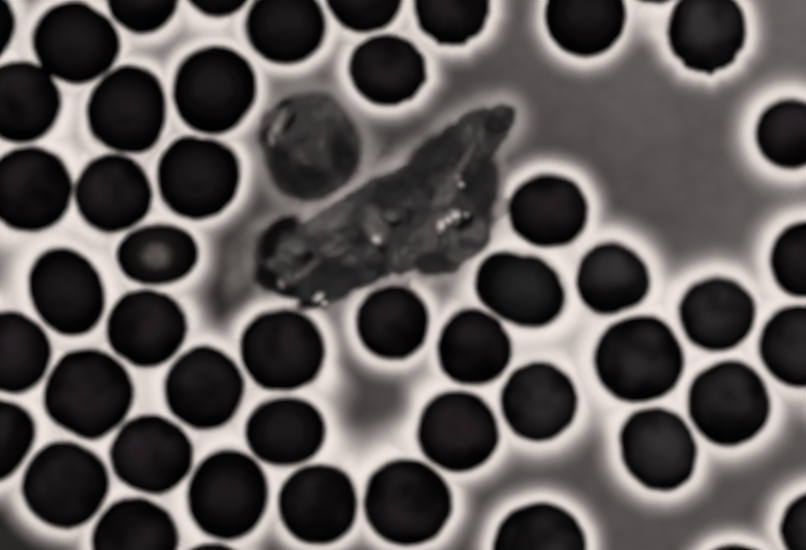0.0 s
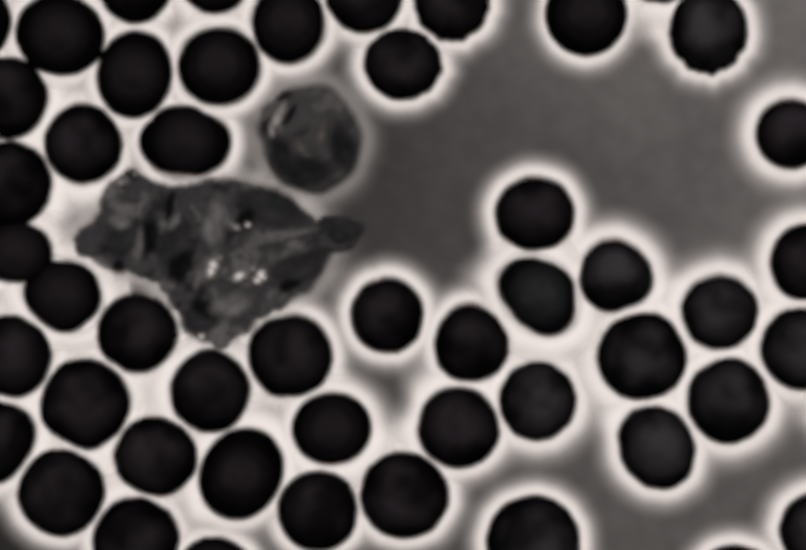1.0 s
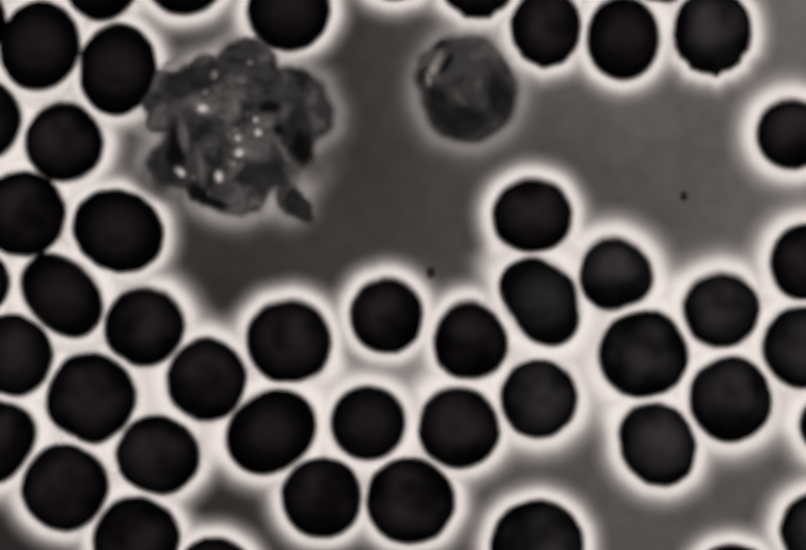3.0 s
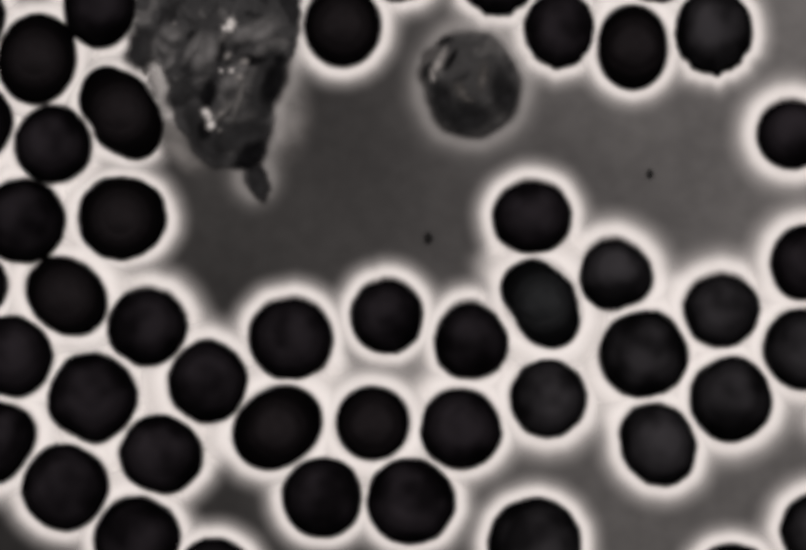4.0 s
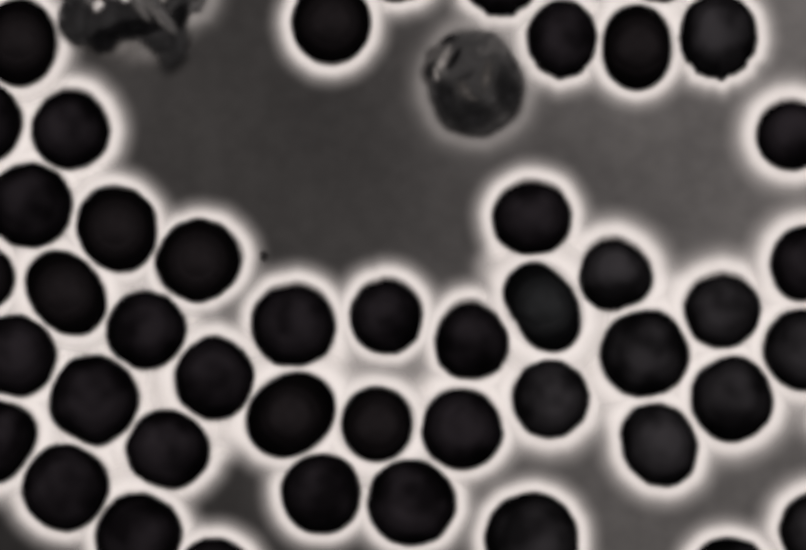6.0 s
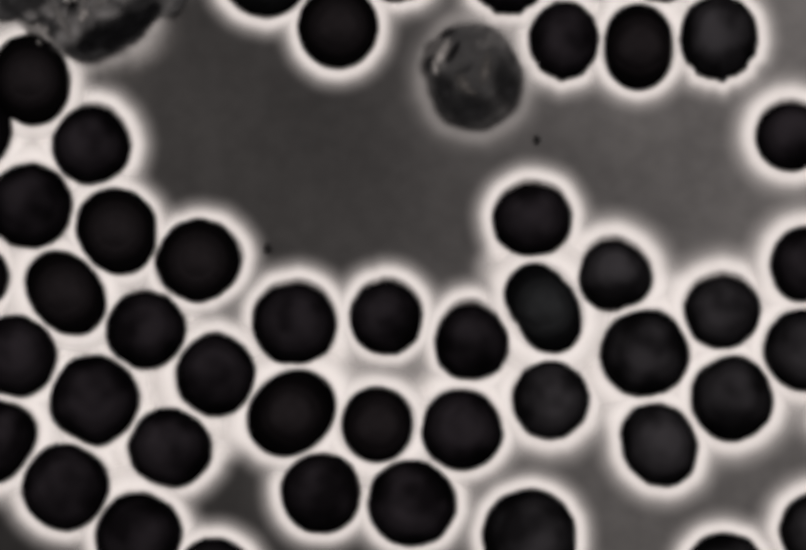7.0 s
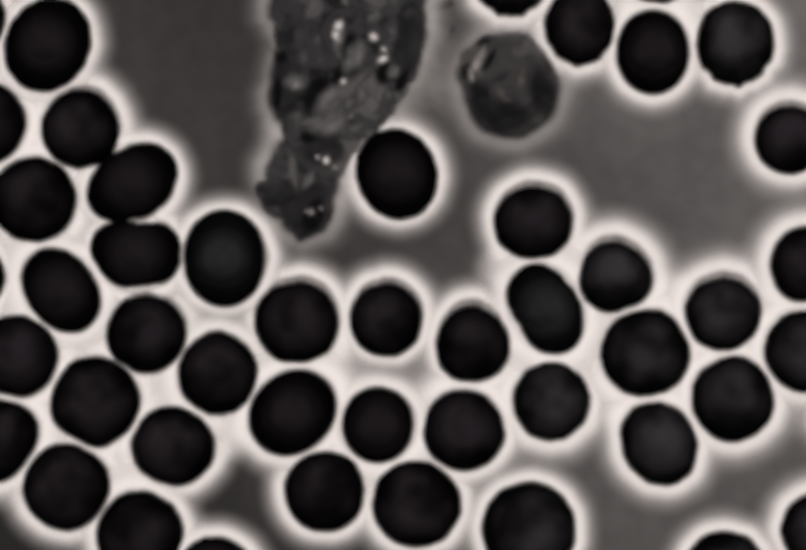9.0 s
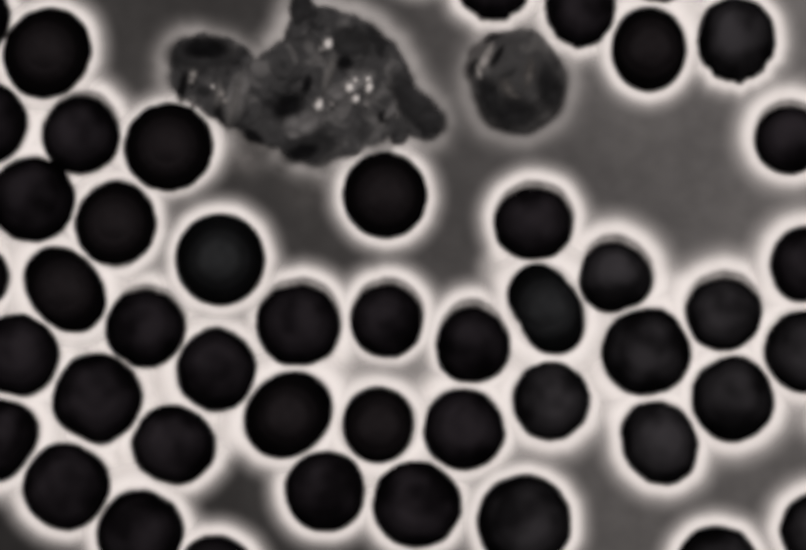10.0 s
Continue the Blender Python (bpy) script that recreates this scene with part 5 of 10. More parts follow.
    squeeze(cell["N"], (0, 0.1771, 0.2532, 0.0415, 0.0405, 90), (1.5, 0.1795, 0.2542, 0.0415, 0.041, 90), (2, 0.2085, 0.234, 0.04, 0.036, 90), (2.5, 0.2105, 0.2333, 0.04, 0.036, 90), (4, 0.223, 0.2214, 0.042, 0.0345, 90), (4.5, 0.2244, 0.2204, 0.0415, 0.0345, 90), (7, 0.2287, 0.2217, 0.0425, 0.034, 90), (7.5, 0.2291, 0.2207, 0.0425, 0.034, 90), (8, 0.2292, 0.2207, 0.0425, 0.0345, 90), (8.5, 0.2393, 0.2173, 0.0435, 0.0355, 90), (9, 0.2426, 0.2168, 0.0415, 0.036, 90), (9.5, 0.2433, 0.2185, 0.042, 0.0365, 90), (10, 0.2388, 0.2196, 0.0415, 0.037, 90))
    walk(crawler, [(0, pose(-0.0099, 0.0515, 0)), (0.5, pose(-0.1188, 0.0301, 0)), (1, pose(-0.1853, 0.0304, 0)), (1.5, pose(-0.1611, 0.0523, 0)), (2, pose(-0.0932, 0.1409, 0)), (2.5, pose(-0.1351, 0.1438, 0)), (2.7, pose(-0.167, 0.137, 0)), (3.25, pose(-0.1703, 0.1794, 0)), (3.5, pose(-0.1751, 0.1974, 0)), (3.8, pose(-0.1795, 0.2155, 0)), (4, pose(-0.1771, 0.2173, 0)), (4.5, pose(-0.1944, 0.2004, 0)), (5, pose(-0.2118, 0.2522, 0)), (5.5, pose(-0.2305, 0.293, 0)), (5.7, pose(-0.2496, 0.3157, 0)), (6.25, pose(-0.265, 0.3083, 0)), (6.8, pose(-0.2807, 0.2939, 0)), (7, pose(-0.2984, 0.303, 0)), (7.5, pose(-0.2232, 0.3468, 0)), (8, pose(-0.0998, 0.3072, 0)), (8.5, pose(-0.0763, 0.2492, 0)), (9, pose(-0.0638, 0.194, 0)), (9.5, pose(-0.0649, 0.1883, 0)), (10, pose(-0.0929, 0.1856, 0))])
    walk(lobe[0], [(0, pose(0.0552, -0.0072, 0, 0, 0, 43)), (0.5, pose(0.0903, 0.013, 0, 0, 0, 18)), (1, pose(0.0685, -0.0184, 0, 0, 0, 42)), (1.5, pose(0.0323, -0.0072, 0, 0, 0, 59)), (2, pose(0.0382, -0.0022, 0, 0, 0, 61)), (2.5, pose(0.0081, -0.0328, 0, 0, 0, 62)), (2.7, pose(-0.0153, -0.0396, 0, 0, 0, 69)), (3.25, pose(0.0286, -0.0342, 0, 0, 0, 111)), (3.5, pose(0.0366, 0.0408, 0, 0, 0, 102)), (3.8, pose(-0.04, 0.0482, 0, 0, 0, 105)), (4, pose(-0.0151, -0.0299, 0, 0, 0, 102)), (4.5, pose(-0.0187, -0.0278, 0, 0, 0, 87)), (5, pose(-0.0327, -0.0078, 0, 0, 0, 98)), (5.5, pose(-0.038, -0.0223, 0, 0, 0, 118)), (5.7, pose(-0.0301, -0.0455, 0, 0, 0, 149)), (6.25, pose(0.0277, -0.0397, 0, 0, 0, 172)), (6.8, pose(-0.0094, 0.0133, 0, 0, 0, 179)), (7, pose(-0.0006, -0.047, 0, 0, 0, 154)), (7.5, pose(0.0313, 0.0243, 0, 0, 0, 124)), (8, pose(-0.0145, 0.0395, 0, 0, 0, 126)), (8.5, pose(0.0611, 0.0057, 0, 0, 0, 123)), (9, pose(-0.0274, 0.0659, 0, 0, 0, 116)), (9.5, pose(0.0016, 0.0699, 0, 0, 0, 138)), (10, pose(0.0452, -0.0235, 0, 0, 0, 141))])
    walk(lobe[1], [(0, pose(0.0536, 0.0416, 0.0002, 0, 0, 19)), (0.5, pose(-0.0714, 0.0035, 0.0002, 0, 0, 43)), (1, pose(0.0081, -0.0025, 0.0002, 0, 0, 42)), (1.5, pose(0.028, 0.0748, 0.0002, 0, 0, 73)), (2, pose(0.0318, 0.0598, 0.0002, 0, 0, 50)), (2.5, pose(-0.0016, 0.0348, 0.0002, 0, 0, 40)), (2.7, pose(0.0108, -0.0198, 0.0002, 0, 0, 48)), (3.25, pose(-0.0411, 0.042, 0.0002, 0, 0, 43)), (3.5, pose(0.0172, -0.0719, 0.0002, 0, 0, 48)), (3.8, pose(-0.0157, -0.0086, 0.0002, 0, 0, 55)), (4, pose(0.0304, -0.0154, 0.0002, 0, 0, 62)), (4.5, pose(0.066, 0.0111, 0.0002, 0, 0, 107)), (5, pose(0.0461, 0.0236, 0.0002, 0, 0, 80)), (5.5, pose(-0.0463, 0.0287, 0.0002, 0, 0, 88)), (5.7, pose(-0.0344, 0.0345, 0.0002, 0, 0, 108)), (6.25, pose(-0.0373, 0.0342, 0.0002, 0, 0, 72)), (6.8, pose(0.0482, 0.0402, 0.0002, 0, 0, 79)), (7, pose(0.0046, 0.0215, 0.0002, 0, 0, 72)), (7.5, pose(0.0335, 0.0159, 0.0002, 0, 0, 56)), (8, pose(0.0244, -0.0432, 0.0002, 0, 0, 54)), (8.5, pose(0.0471, -0.0392, 0.0002, 0, 0, 46)), (9, pose(-0.027, -0.0144, 0.0002, 0, 0, 70)), (9.5, pose(-0.0282, 0.0085, 0.0002, 0, 0, 81)), (10, pose(0.0405, 0.0229, 0.0002, 0, 0, 61))])
    walk(lobe[2], [(0, pose(-0.0355, -0.018, 0.0004, 0, 0, 139)), (0.5, pose(0.0298, 0.0087, 0.0004, 0, 0, 146)), (1, pose(0.0097, -0.0612, 0.0004, 0, 0, 214)), (1.5, pose(-0.0379, -0.0351, 0.0004, 0, 0, 218)), (2, pose(0.0152, 0.0688, 0.0004, 0, 0, 234)), (2.5, pose(0.0548, -0.0282, 0.0004, 0, 0, 239)), (2.7, pose(0.0562, 0.0106, 0.0004, 0, 0, 264)), (3.25, pose(0.0436, 0.0019, 0.0004, 0, 0, 244)), (3.5, pose(-0.0338, -0.035, 0.0004, 0, 0, 225)), (3.8, pose(-0.0192, -0.0678, 0.0004, 0, 0, 274)), (4, pose(0.0064, -0.082, 0.0004, 0, 0, 342)), (4.5, pose(-0.0515, -0.0615, 0.0004, 0, 0, 317)), (5, pose(-0.0139, 0.0286, 0.0004, 0, 0, 314)), (5.5, pose(0.029, 0.0066, 0.0004, 0, 0, 330)), (5.7, pose(0.0286, -0.0163, 0.0004, 0, 0, 321)), (6.25, pose(-0.0279, -0.0723, 0.0004, 0, 0, 390)), (6.8, pose(-0.0337, -0.072, 0.0004, 0, 0, 452)), (7, pose(0.0574, -0.0147, 0.0004, 0, 0, 470)), (7.5, pose(-0.0358, -0.0175, 0.0004, 0, 0, 460)), (8, pose(0.0399, 0.0405, 0.0004, 0, 0, 478)), (8.5, pose(-0.0015, 0.0017, 0.0004, 0, 0, 465)), (9, pose(-0.0282, 0.0125, 0.0004, 0, 0, 469)), (9.5, pose(-0.0259, 0.0697, 0.0004, 0, 0, 479)), (10, pose(-0.038, -0.026, 0.0004, 0, 0, 502))])
    walk(lobe[3], [(0, pose(0.0016, 0.0171, 0.0006, 0, 0, 21)), (0.5, pose(0.0324, -0.0198, 0.0006, 0, 0, 26)), (1, pose(-0.0852, 0.0059, 0.0006, 0, 0, 13)), (1.5, pose(-0.0226, -0.065, 0.0006, 0, 0, 3)), (2, pose(-0.0314, 0.0047, 0.0006, 0, 0, -11)), (2.5, pose(-0.0437, -0.0134, 0.0006, 0, 0, 46)), (2.7, pose(-0.0673, -0.015, 0.0006, 0, 0, 45)), (3.25, pose(0.002, 0.052, 0.0006, 0, 0, 8)), (3.5, pose(-0.0147, 0.055, 0.0006, 0, 0, -10)), (3.8, pose(0.0264, 0.0602, 0.0006, 0, 0, 11)), (4, pose(-0.0138, 0.0079, 0.0006, 0, 0, 0)), (4.5, pose(0.048, 0.0483, 0.0006, 0, 0, -15)), (5, pose(-0.0719, 0.021, 0.0006, 0, 0, -46)), (5.5, pose(0.023, -0.0032, 0.0006, 0, 0, -45)), (5.7, pose(-0.004, -0.0428, 0.0006, 0, 0, -58)), (6.25, pose(0.0461, 0.0374, 0.0006, 0, 0, -80)), (6.8, pose(-0.0375, -0.0306, 0.0006, 0, 0, -86)), (7, pose(0.0565, 0.0272, 0.0006, 0, 0, -117)), (7.5, pose(-0.0369, -0.0171, 0.0006, 0, 0, -107)), (8, pose(-0.037, 0.0406, 0.0006, 0, 0, -107)), (8.5, pose(-0.0575, 0.0437, 0.0006, 0, 0, -81)), (9, pose(-0.0313, -0.0946, 0.0006, 0, 0, -66)), (9.5, pose(-0.0235, -0.0654, 0.0006, 0, 0, -38)), (10, pose(-0.096, 0.0089, 0.0006, 0, 0, -9))])
    walk(lobe[4], [(0, pose(0.0282, -0.0112, 0.0008, 0, 0, -467)), (0.5, pose(-0.0096, -0.0218, 0.0008, 0, 0, -456)), (1, pose(0.0535, 0.0168, 0.0008, 0, 0, -447)), (1.5, pose(-0.0385, -0.0146, 0.0008, 0, 0, -467)), (2, pose(-0.0387, -0.0644, 0.0008, 0, 0, -467)), (2.5, pose(0.0628, 0.0044, 0.0008, 0, 0, -460)), (2.7, pose(0.0698, -0.0006, 0.0008, 0, 0, -432)), (3.25, pose(0.046, 0.0353, 0.0008, 0, 0, -414)), (3.5, pose(0.0153, 0.0576, 0.0008, 0, 0, -401)), (3.8, pose(0.0321, 0.0078, 0.0008, 0, 0, -399)), (4, pose(-0.0109, 0.0505, 0.0008, 0, 0, -359)), (4.5, pose(-0.0245, 0.0455, 0.0008, 0, 0, -363)), (5, pose(-0.0678, 0.0347, 0.0008, 0, 0, -340)), (5.5, pose(0.0091, -0.0414, 0.0008, 0, 0, -335)), (5.7, pose(0.0006, 0.0476, 0.0008, 0, 0, -362)), (6.25, pose(-0.0014, 0.0093, 0.0008, 0, 0, -358)), (6.8, pose(-0.0195, -0.0579, 0.0008, 0, 0, -358)), (7, pose(0.0528, 0.0094, 0.0008, 0, 0, -380)), (7.5, pose(-0.0111, 0.0364, 0.0008, 0, 0, -367)), (8, pose(0.0416, -0.0056, 0.0008, 0, 0, -412)), (8.5, pose(0.0693, 0.0481, 0.0008, 0, 0, -430)), (9, pose(0.0561, 0.0722, 0.0008, 0, 0, -451)), (9.5, pose(0.0492, 0.0385, 0.0008, 0, 0, -480)), (10, pose(0.0203, -0.0445, 0.0008, 0, 0, -516))])
    walk(lobe[5], [(0, pose(-0.0803, -0.0508, 0.001, 0, 0, 149)), (0.5, pose(-0.0159, 0.0257, 0.001, 0, 0, 156)), (1, pose(-0.0751, 0.0361, 0.001, 0, 0, 159)), (1.5, pose(-0.0323, -0.0619, 0.001, 0, 0, 157)), (2, pose(-0.0387, 0.0131, 0.001, 0, 0, 193)), (2.5, pose(0.0225, 0.0418, 0.001, 0, 0, 201)), (2.7, pose(-0.0129, 0.003, 0.001, 0, 0, 215)), (3.25, pose(-0.0327, -0.0473, 0.001, 0, 0, 206)), (3.5, pose(0.0375, -0.003, 0.001, 0, 0, 233)), (3.8, pose(0.0202, -0.0708, 0.001, 0, 0, 230)), (4, pose(0.0186, -0.0441, 0.001, 0, 0, 238)), (4.5, pose(0.0344, 0.0551, 0.001, 0, 0, 232)), (5, pose(0.0322, -0.0025, 0.001, 0, 0, 252)), (5.5, pose(-0.0129, -0.0345, 0.001, 0, 0, 253)), (5.7, pose(0.0205, 0.0441, 0.001, 0, 0, 238)), (6.25, pose(-0.0396, -0.0253, 0.001, 0, 0, 244)), (6.8, pose(0.054, 0.0116, 0.001, 0, 0, 259)), (7, pose(-0.0693, -0.02, 0.001, 0, 0, 278)), (7.5, pose(0.0421, -0.0052, 0.001, 0, 0, 290)), (8, pose(-0.0346, -0.0479, 0.001, 0, 0, 302)), (8.5, pose(-0.0046, 0.0527, 0.001, 0, 0, 317)), (9, pose(0.0373, 0.0001, 0.001, 0, 0, 319)), (9.5, pose(0.0354, 0.0096, 0.001, 0, 0, 323)), (10, pose(-0.0812, 0.016, 0.001, 0, 0, 327))])
    walk(lobe[6], [(0, pose(-0.1058, -0.0382, 0.0012, 0, 0, -59)), (0.5, pose(-0.0312, 0.0251, 0.0012, 0, 0, -83)), (1, pose(-0.0263, 0.0244, 0.0012, 0, 0, -89)), (1.5, pose(0.0118, 0.0511, 0.0012, 0, 0, -100)), (2, pose(-0.0322, 0.0323, 0.0012, 0, 0, -106)), (2.5, pose(-0.0685, 0.0298, 0.0012, 0, 0, -120)), (2.7, pose(-0.0407, 0.0374, 0.0012, 0, 0, -138)), (3.25, pose(0.035, 0.0509, 0.0012, 0, 0, -138)), (3.5, pose(0.0336, -0.0209, 0.0012, 0, 0, -136)), (3.8, pose(-0.0391, 0.016, 0.0012, 0, 0, -173)), (4, pose(0.0452, 0.0545, 0.0012, 0, 0, -194)), (4.5, pose(-0.0029, 0.0598, 0.0012, 0, 0, -210)), (5, pose(-0.0101, -0.0666, 0.0012, 0, 0, -184)), (5.5, pose(0.0342, -0.0441, 0.0012, 0, 0, -187)), (5.7, pose(0.0362, 0.0504, 0.0012, 0, 0, -185)), (6.25, pose(-0.0414, 0.0053, 0.0012, 0, 0, -151)), (6.8, pose(-0.0397, 0.0087, 0.0012, 0, 0, -158)), (7, pose(0.0377, 0.0393, 0.0012, 0, 0, -186)), (7.5, pose(0.0002, -0.0375, 0.0012, 0, 0, -195)), (8, pose(-0.0324, -0.0245, 0.0012, 0, 0, -197)), (8.5, pose(0.0157, 0.0574, 0.0012, 0, 0, -177)), (9, pose(0.016, 0.0425, 0.0012, 0, 0, -179)), (9.5, pose(0.0186, -0.0388, 0.0012, 0, 0, -210)), (10, pose(0.0597, 0.0244, 0.0012, 0, 0, -195))])
    walk(lobe[7], [(0, pose(-0.0606, -0.0154, 0.0014, 0, 0, 388)), (0.5, pose(0.0097, -0.0293, 0.0014, 0, 0, 399)), (1, pose(-0.0009, 0.036, 0.0014, 0, 0, 373)), (1.5, pose(0.0573, 0.0502, 0.0014, 0, 0, 418)), (2, pose(0.0292, -0.0376, 0.0014, 0, 0, 407)), (2.5, pose(0.0255, -0.0619, 0.0014, 0, 0, 418)), (2.7, pose(-0.0145, 0.041, 0.0014, 0, 0, 397)), (3.25, pose(-0.0092, -0.0022, 0.0014, 0, 0, 398)), (3.5, pose(-0.0127, 0.0065, 0.0014, 0, 0, 385)), (3.8, pose(0.0233, -0.0988, 0.0014, 0, 0, 357)), (4, pose(-0.0421, 0.0556, 0.0014, 0, 0, 356)), (4.5, pose(0.0474, -0.0303, 0.0014, 0, 0, 354)), (5, pose(0.0436, -0.0388, 0.0014, 0, 0, 363)), (5.5, pose(-0.052, 0.05, 0.0014, 0, 0, 375)), (5.7, pose(0.0392, -0.0584, 0.0014, 0, 0, 322)), (6.25, pose(0.0114, 0.0487, 0.0014, 0, 0, 332)), (6.8, pose(0.0224, -0.0291, 0.0014, 0, 0, 310)), (7, pose(0.0254, -0.0313, 0.0014, 0, 0, 331)), (7.5, pose(-0.0372, -0.0055, 0.0014, 0, 0, 342)), (8, pose(-0.0028, -0.0202, 0.0014, 0, 0, 342)), (8.5, pose(-0.0516, -0.0466, 0.0014, 0, 0, 352)), (9, pose(0.0566, 0.0492, 0.0014, 0, 0, 328)), (9.5, pose(-0.0091, -0.0627, 0.0014, 0, 0, 326)), (10, pose(0.03, 0.0447, 0.0014, 0, 0, 334))])
    walk(lobe[8], [(0, pose(0.0671, -0.0062, 0.0016, 0, 0, 312)), (0.5, pose(-0.0655, -0.0521, 0.0016, 0, 0, 305)), (1, pose(0, 0.0178, 0.0016, 0, 0, 315)), (1.5, pose(0.0095, -0.0575, 0.0016, 0, 0, 317)), (2, pose(-0.029, -0.0923, 0.0016, 0, 0, 298)), (2.5, pose(-0.0721, -0.0135, 0.0016, 0, 0, 300)), (2.7, pose(-0.0088, 0.0159, 0.0016, 0, 0, 308)), (3.25, pose(0.0353, -0.0644, 0.0016, 0, 0, 291)), (3.5, pose(-0.0495, -0.0132, 0.0016, 0, 0, 276)), (3.8, pose(-0.0084, 0.0636, 0.0016, 0, 0, 265)), (4, pose(-0.0533, 0.0156, 0.0016, 0, 0, 263)), (4.5, pose(0.0232, -0.0044, 0.0016, 0, 0, 265)), (5, pose(0.0345, -0.0572, 0.0016, 0, 0, 260)), (5.5, pose(0.0431, 0.0238, 0.0016, 0, 0, 258)), (5.7, pose(-0.0251, 0.0158, 0.0016, 0, 0, 260)), (6.25, pose(-0.0119, 0.0486, 0.0016, 0, 0, 263)), (6.8, pose(0.0373, 0.0277, 0.0016, 0, 0, 256)), (7, pose(-0.0534, 0.0278, 0.0016, 0, 0, 265)), (7.5, pose(0.0474, -0.0283, 0.0016, 0, 0, 282)), (8, pose(-0.0162, -0.0207, 0.0016, 0, 0, 277)), (8.5, pose(-0.0642, -0.0289, 0.0016, 0, 0, 291)), (9, pose(-0.0038, -0.0503, 0.0016, 0, 0, 312)), (9.5, pose(-0.0358, -0.1064, 0.0016, 0, 0, 319)), (10, pose(-0.029, 0.0061, 0.0016, 0, 0, 320))])
    walk(lobe[9], [(0, pose(-0.0135, 0.0155, 0.0018, 0, 0, 169)), (0.5, pose(-0.0315, -0.0086, 0.0018, 0, 0, 178)), (1, pose(0.0244, 0.0385, 0.0018, 0, 0, 179)), (1.5, pose(0.0197, 0.0762, 0.0018, 0, 0, 183)), (2, pose(-0.0081, 0.0566, 0.0018, 0, 0, 197)), (2.5, pose(0.0618, 0.0453, 0.0018, 0, 0, 185)), (2.7, pose(0.0432, -0.0436, 0.0018, 0, 0, 195)), (3.25, pose(-0.001, -0.0759, 0.0018, 0, 0, 193)), (3.5, pose(0.0316, -0.0499, 0.0018, 0, 0, 204)), (3.8, pose(0.0157, -0.1042, 0.0018, 0, 0, 181)), (4, pose(-0.0188, -0.0489, 0.0018, 0, 0, 198)), (4.5, pose(0.0084, -0.0621, 0.0018, 0, 0, 196)), (5, pose(0.0583, 0.0119, 0.0018, 0, 0, 201)), (5.5, pose(-0.0187, 0.0177, 0.0018, 0, 0, 200)), (5.7, pose(0.0257, -0.0429, 0.0018, 0, 0, 193)), (6.25, pose(0.0481, -0.0297, 0.0018, 0, 0, 200)), (6.8, pose(-0.0422, 0.0615, 0.0018, 0, 0, 189)), (7, pose(-0.016, 0.0433, 0.0018, 0, 0, 182)), (7.5, pose(-0.0413, 0.0226, 0.0018, 0, 0, 187)), (8, pose(-0.0477, 0.055, 0.0018, 0, 0, 131)), (8.5, pose(-0.0677, -0.0126, 0.0018, 0, 0, 118)), (9, pose(0.0277, 0.0854, 0.0018, 0, 0, 147)), (9.5, pose(0.028, 0.0861, 0.0018, 0, 0, 149)), (10, pose(0.076, 0.0041, 0.0018, 0, 0, 149))])
    walk(lobe[10], [(0, pose(-0.0802, -0.0245, 0.002, 0, 0, -37)), (0.5, pose(-0.0923, 0.0306, 0.002, 0, 0, -86)), (1, pose(-0.0219, -0.0408, 0.002, 0, 0, -99)), (1.5, pose(-0.064, -0.0226, 0.002, 0, 0, -77)), (2, pose(0.0598, 0.0444, 0.002, 0, 0, -69)), (2.5, pose(-0.0027, -0.0351, 0.002, 0, 0, -65)), (2.7, pose(0.0263, 0.0361, 0.002, 0, 0, -47)), (3.25, pose(-0.0647, -0.015, 0.002, 0, 0, -33)), (3.5, pose(-0.0534, 0.0621, 0.002, 0, 0, -46)), (3.8, pose(0.0335, -0.0121, 0.002, 0, 0, -51)), (4, pose(0.0147, 0.0488, 0.002, 0, 0, -57)), (4.5, pose(-0.0497, 0.0323, 0.002, 0, 0, -91)), (5, pose(-0.001, 0.0061, 0.002, 0, 0, -93)), (5.5, pose(-0.0258, 0.0479, 0.002, 0, 0, -104)), (5.7, pose(-0.0481, 0.0175, 0.002, 0, 0, -97)), (6.25, pose(0.0491, 0.0493, 0.002, 0, 0, -107)), (6.8, pose(0.0278, 0.0575, 0.002, 0, 0, -103)), (7, pose(-0.078, 0.0401, 0.002, 0, 0, -88)), (7.5, pose(-0.0118, -0.0444, 0.002, 0, 0, -95)), (8, pose(0.0557, 0.0576, 0.002, 0, 0, -121)), (8.5, pose(-0.0057, -0.0748, 0.002, 0, 0, -121)), (9, pose(-0.0041, -0.0272, 0.002, 0, 0, -131)), (9.5, pose(-0.0557, -0.0258, 0.002, 0, 0, -92)), (10, pose(-0.0055, 0.0279, 0.002, 0, 0, -82))])
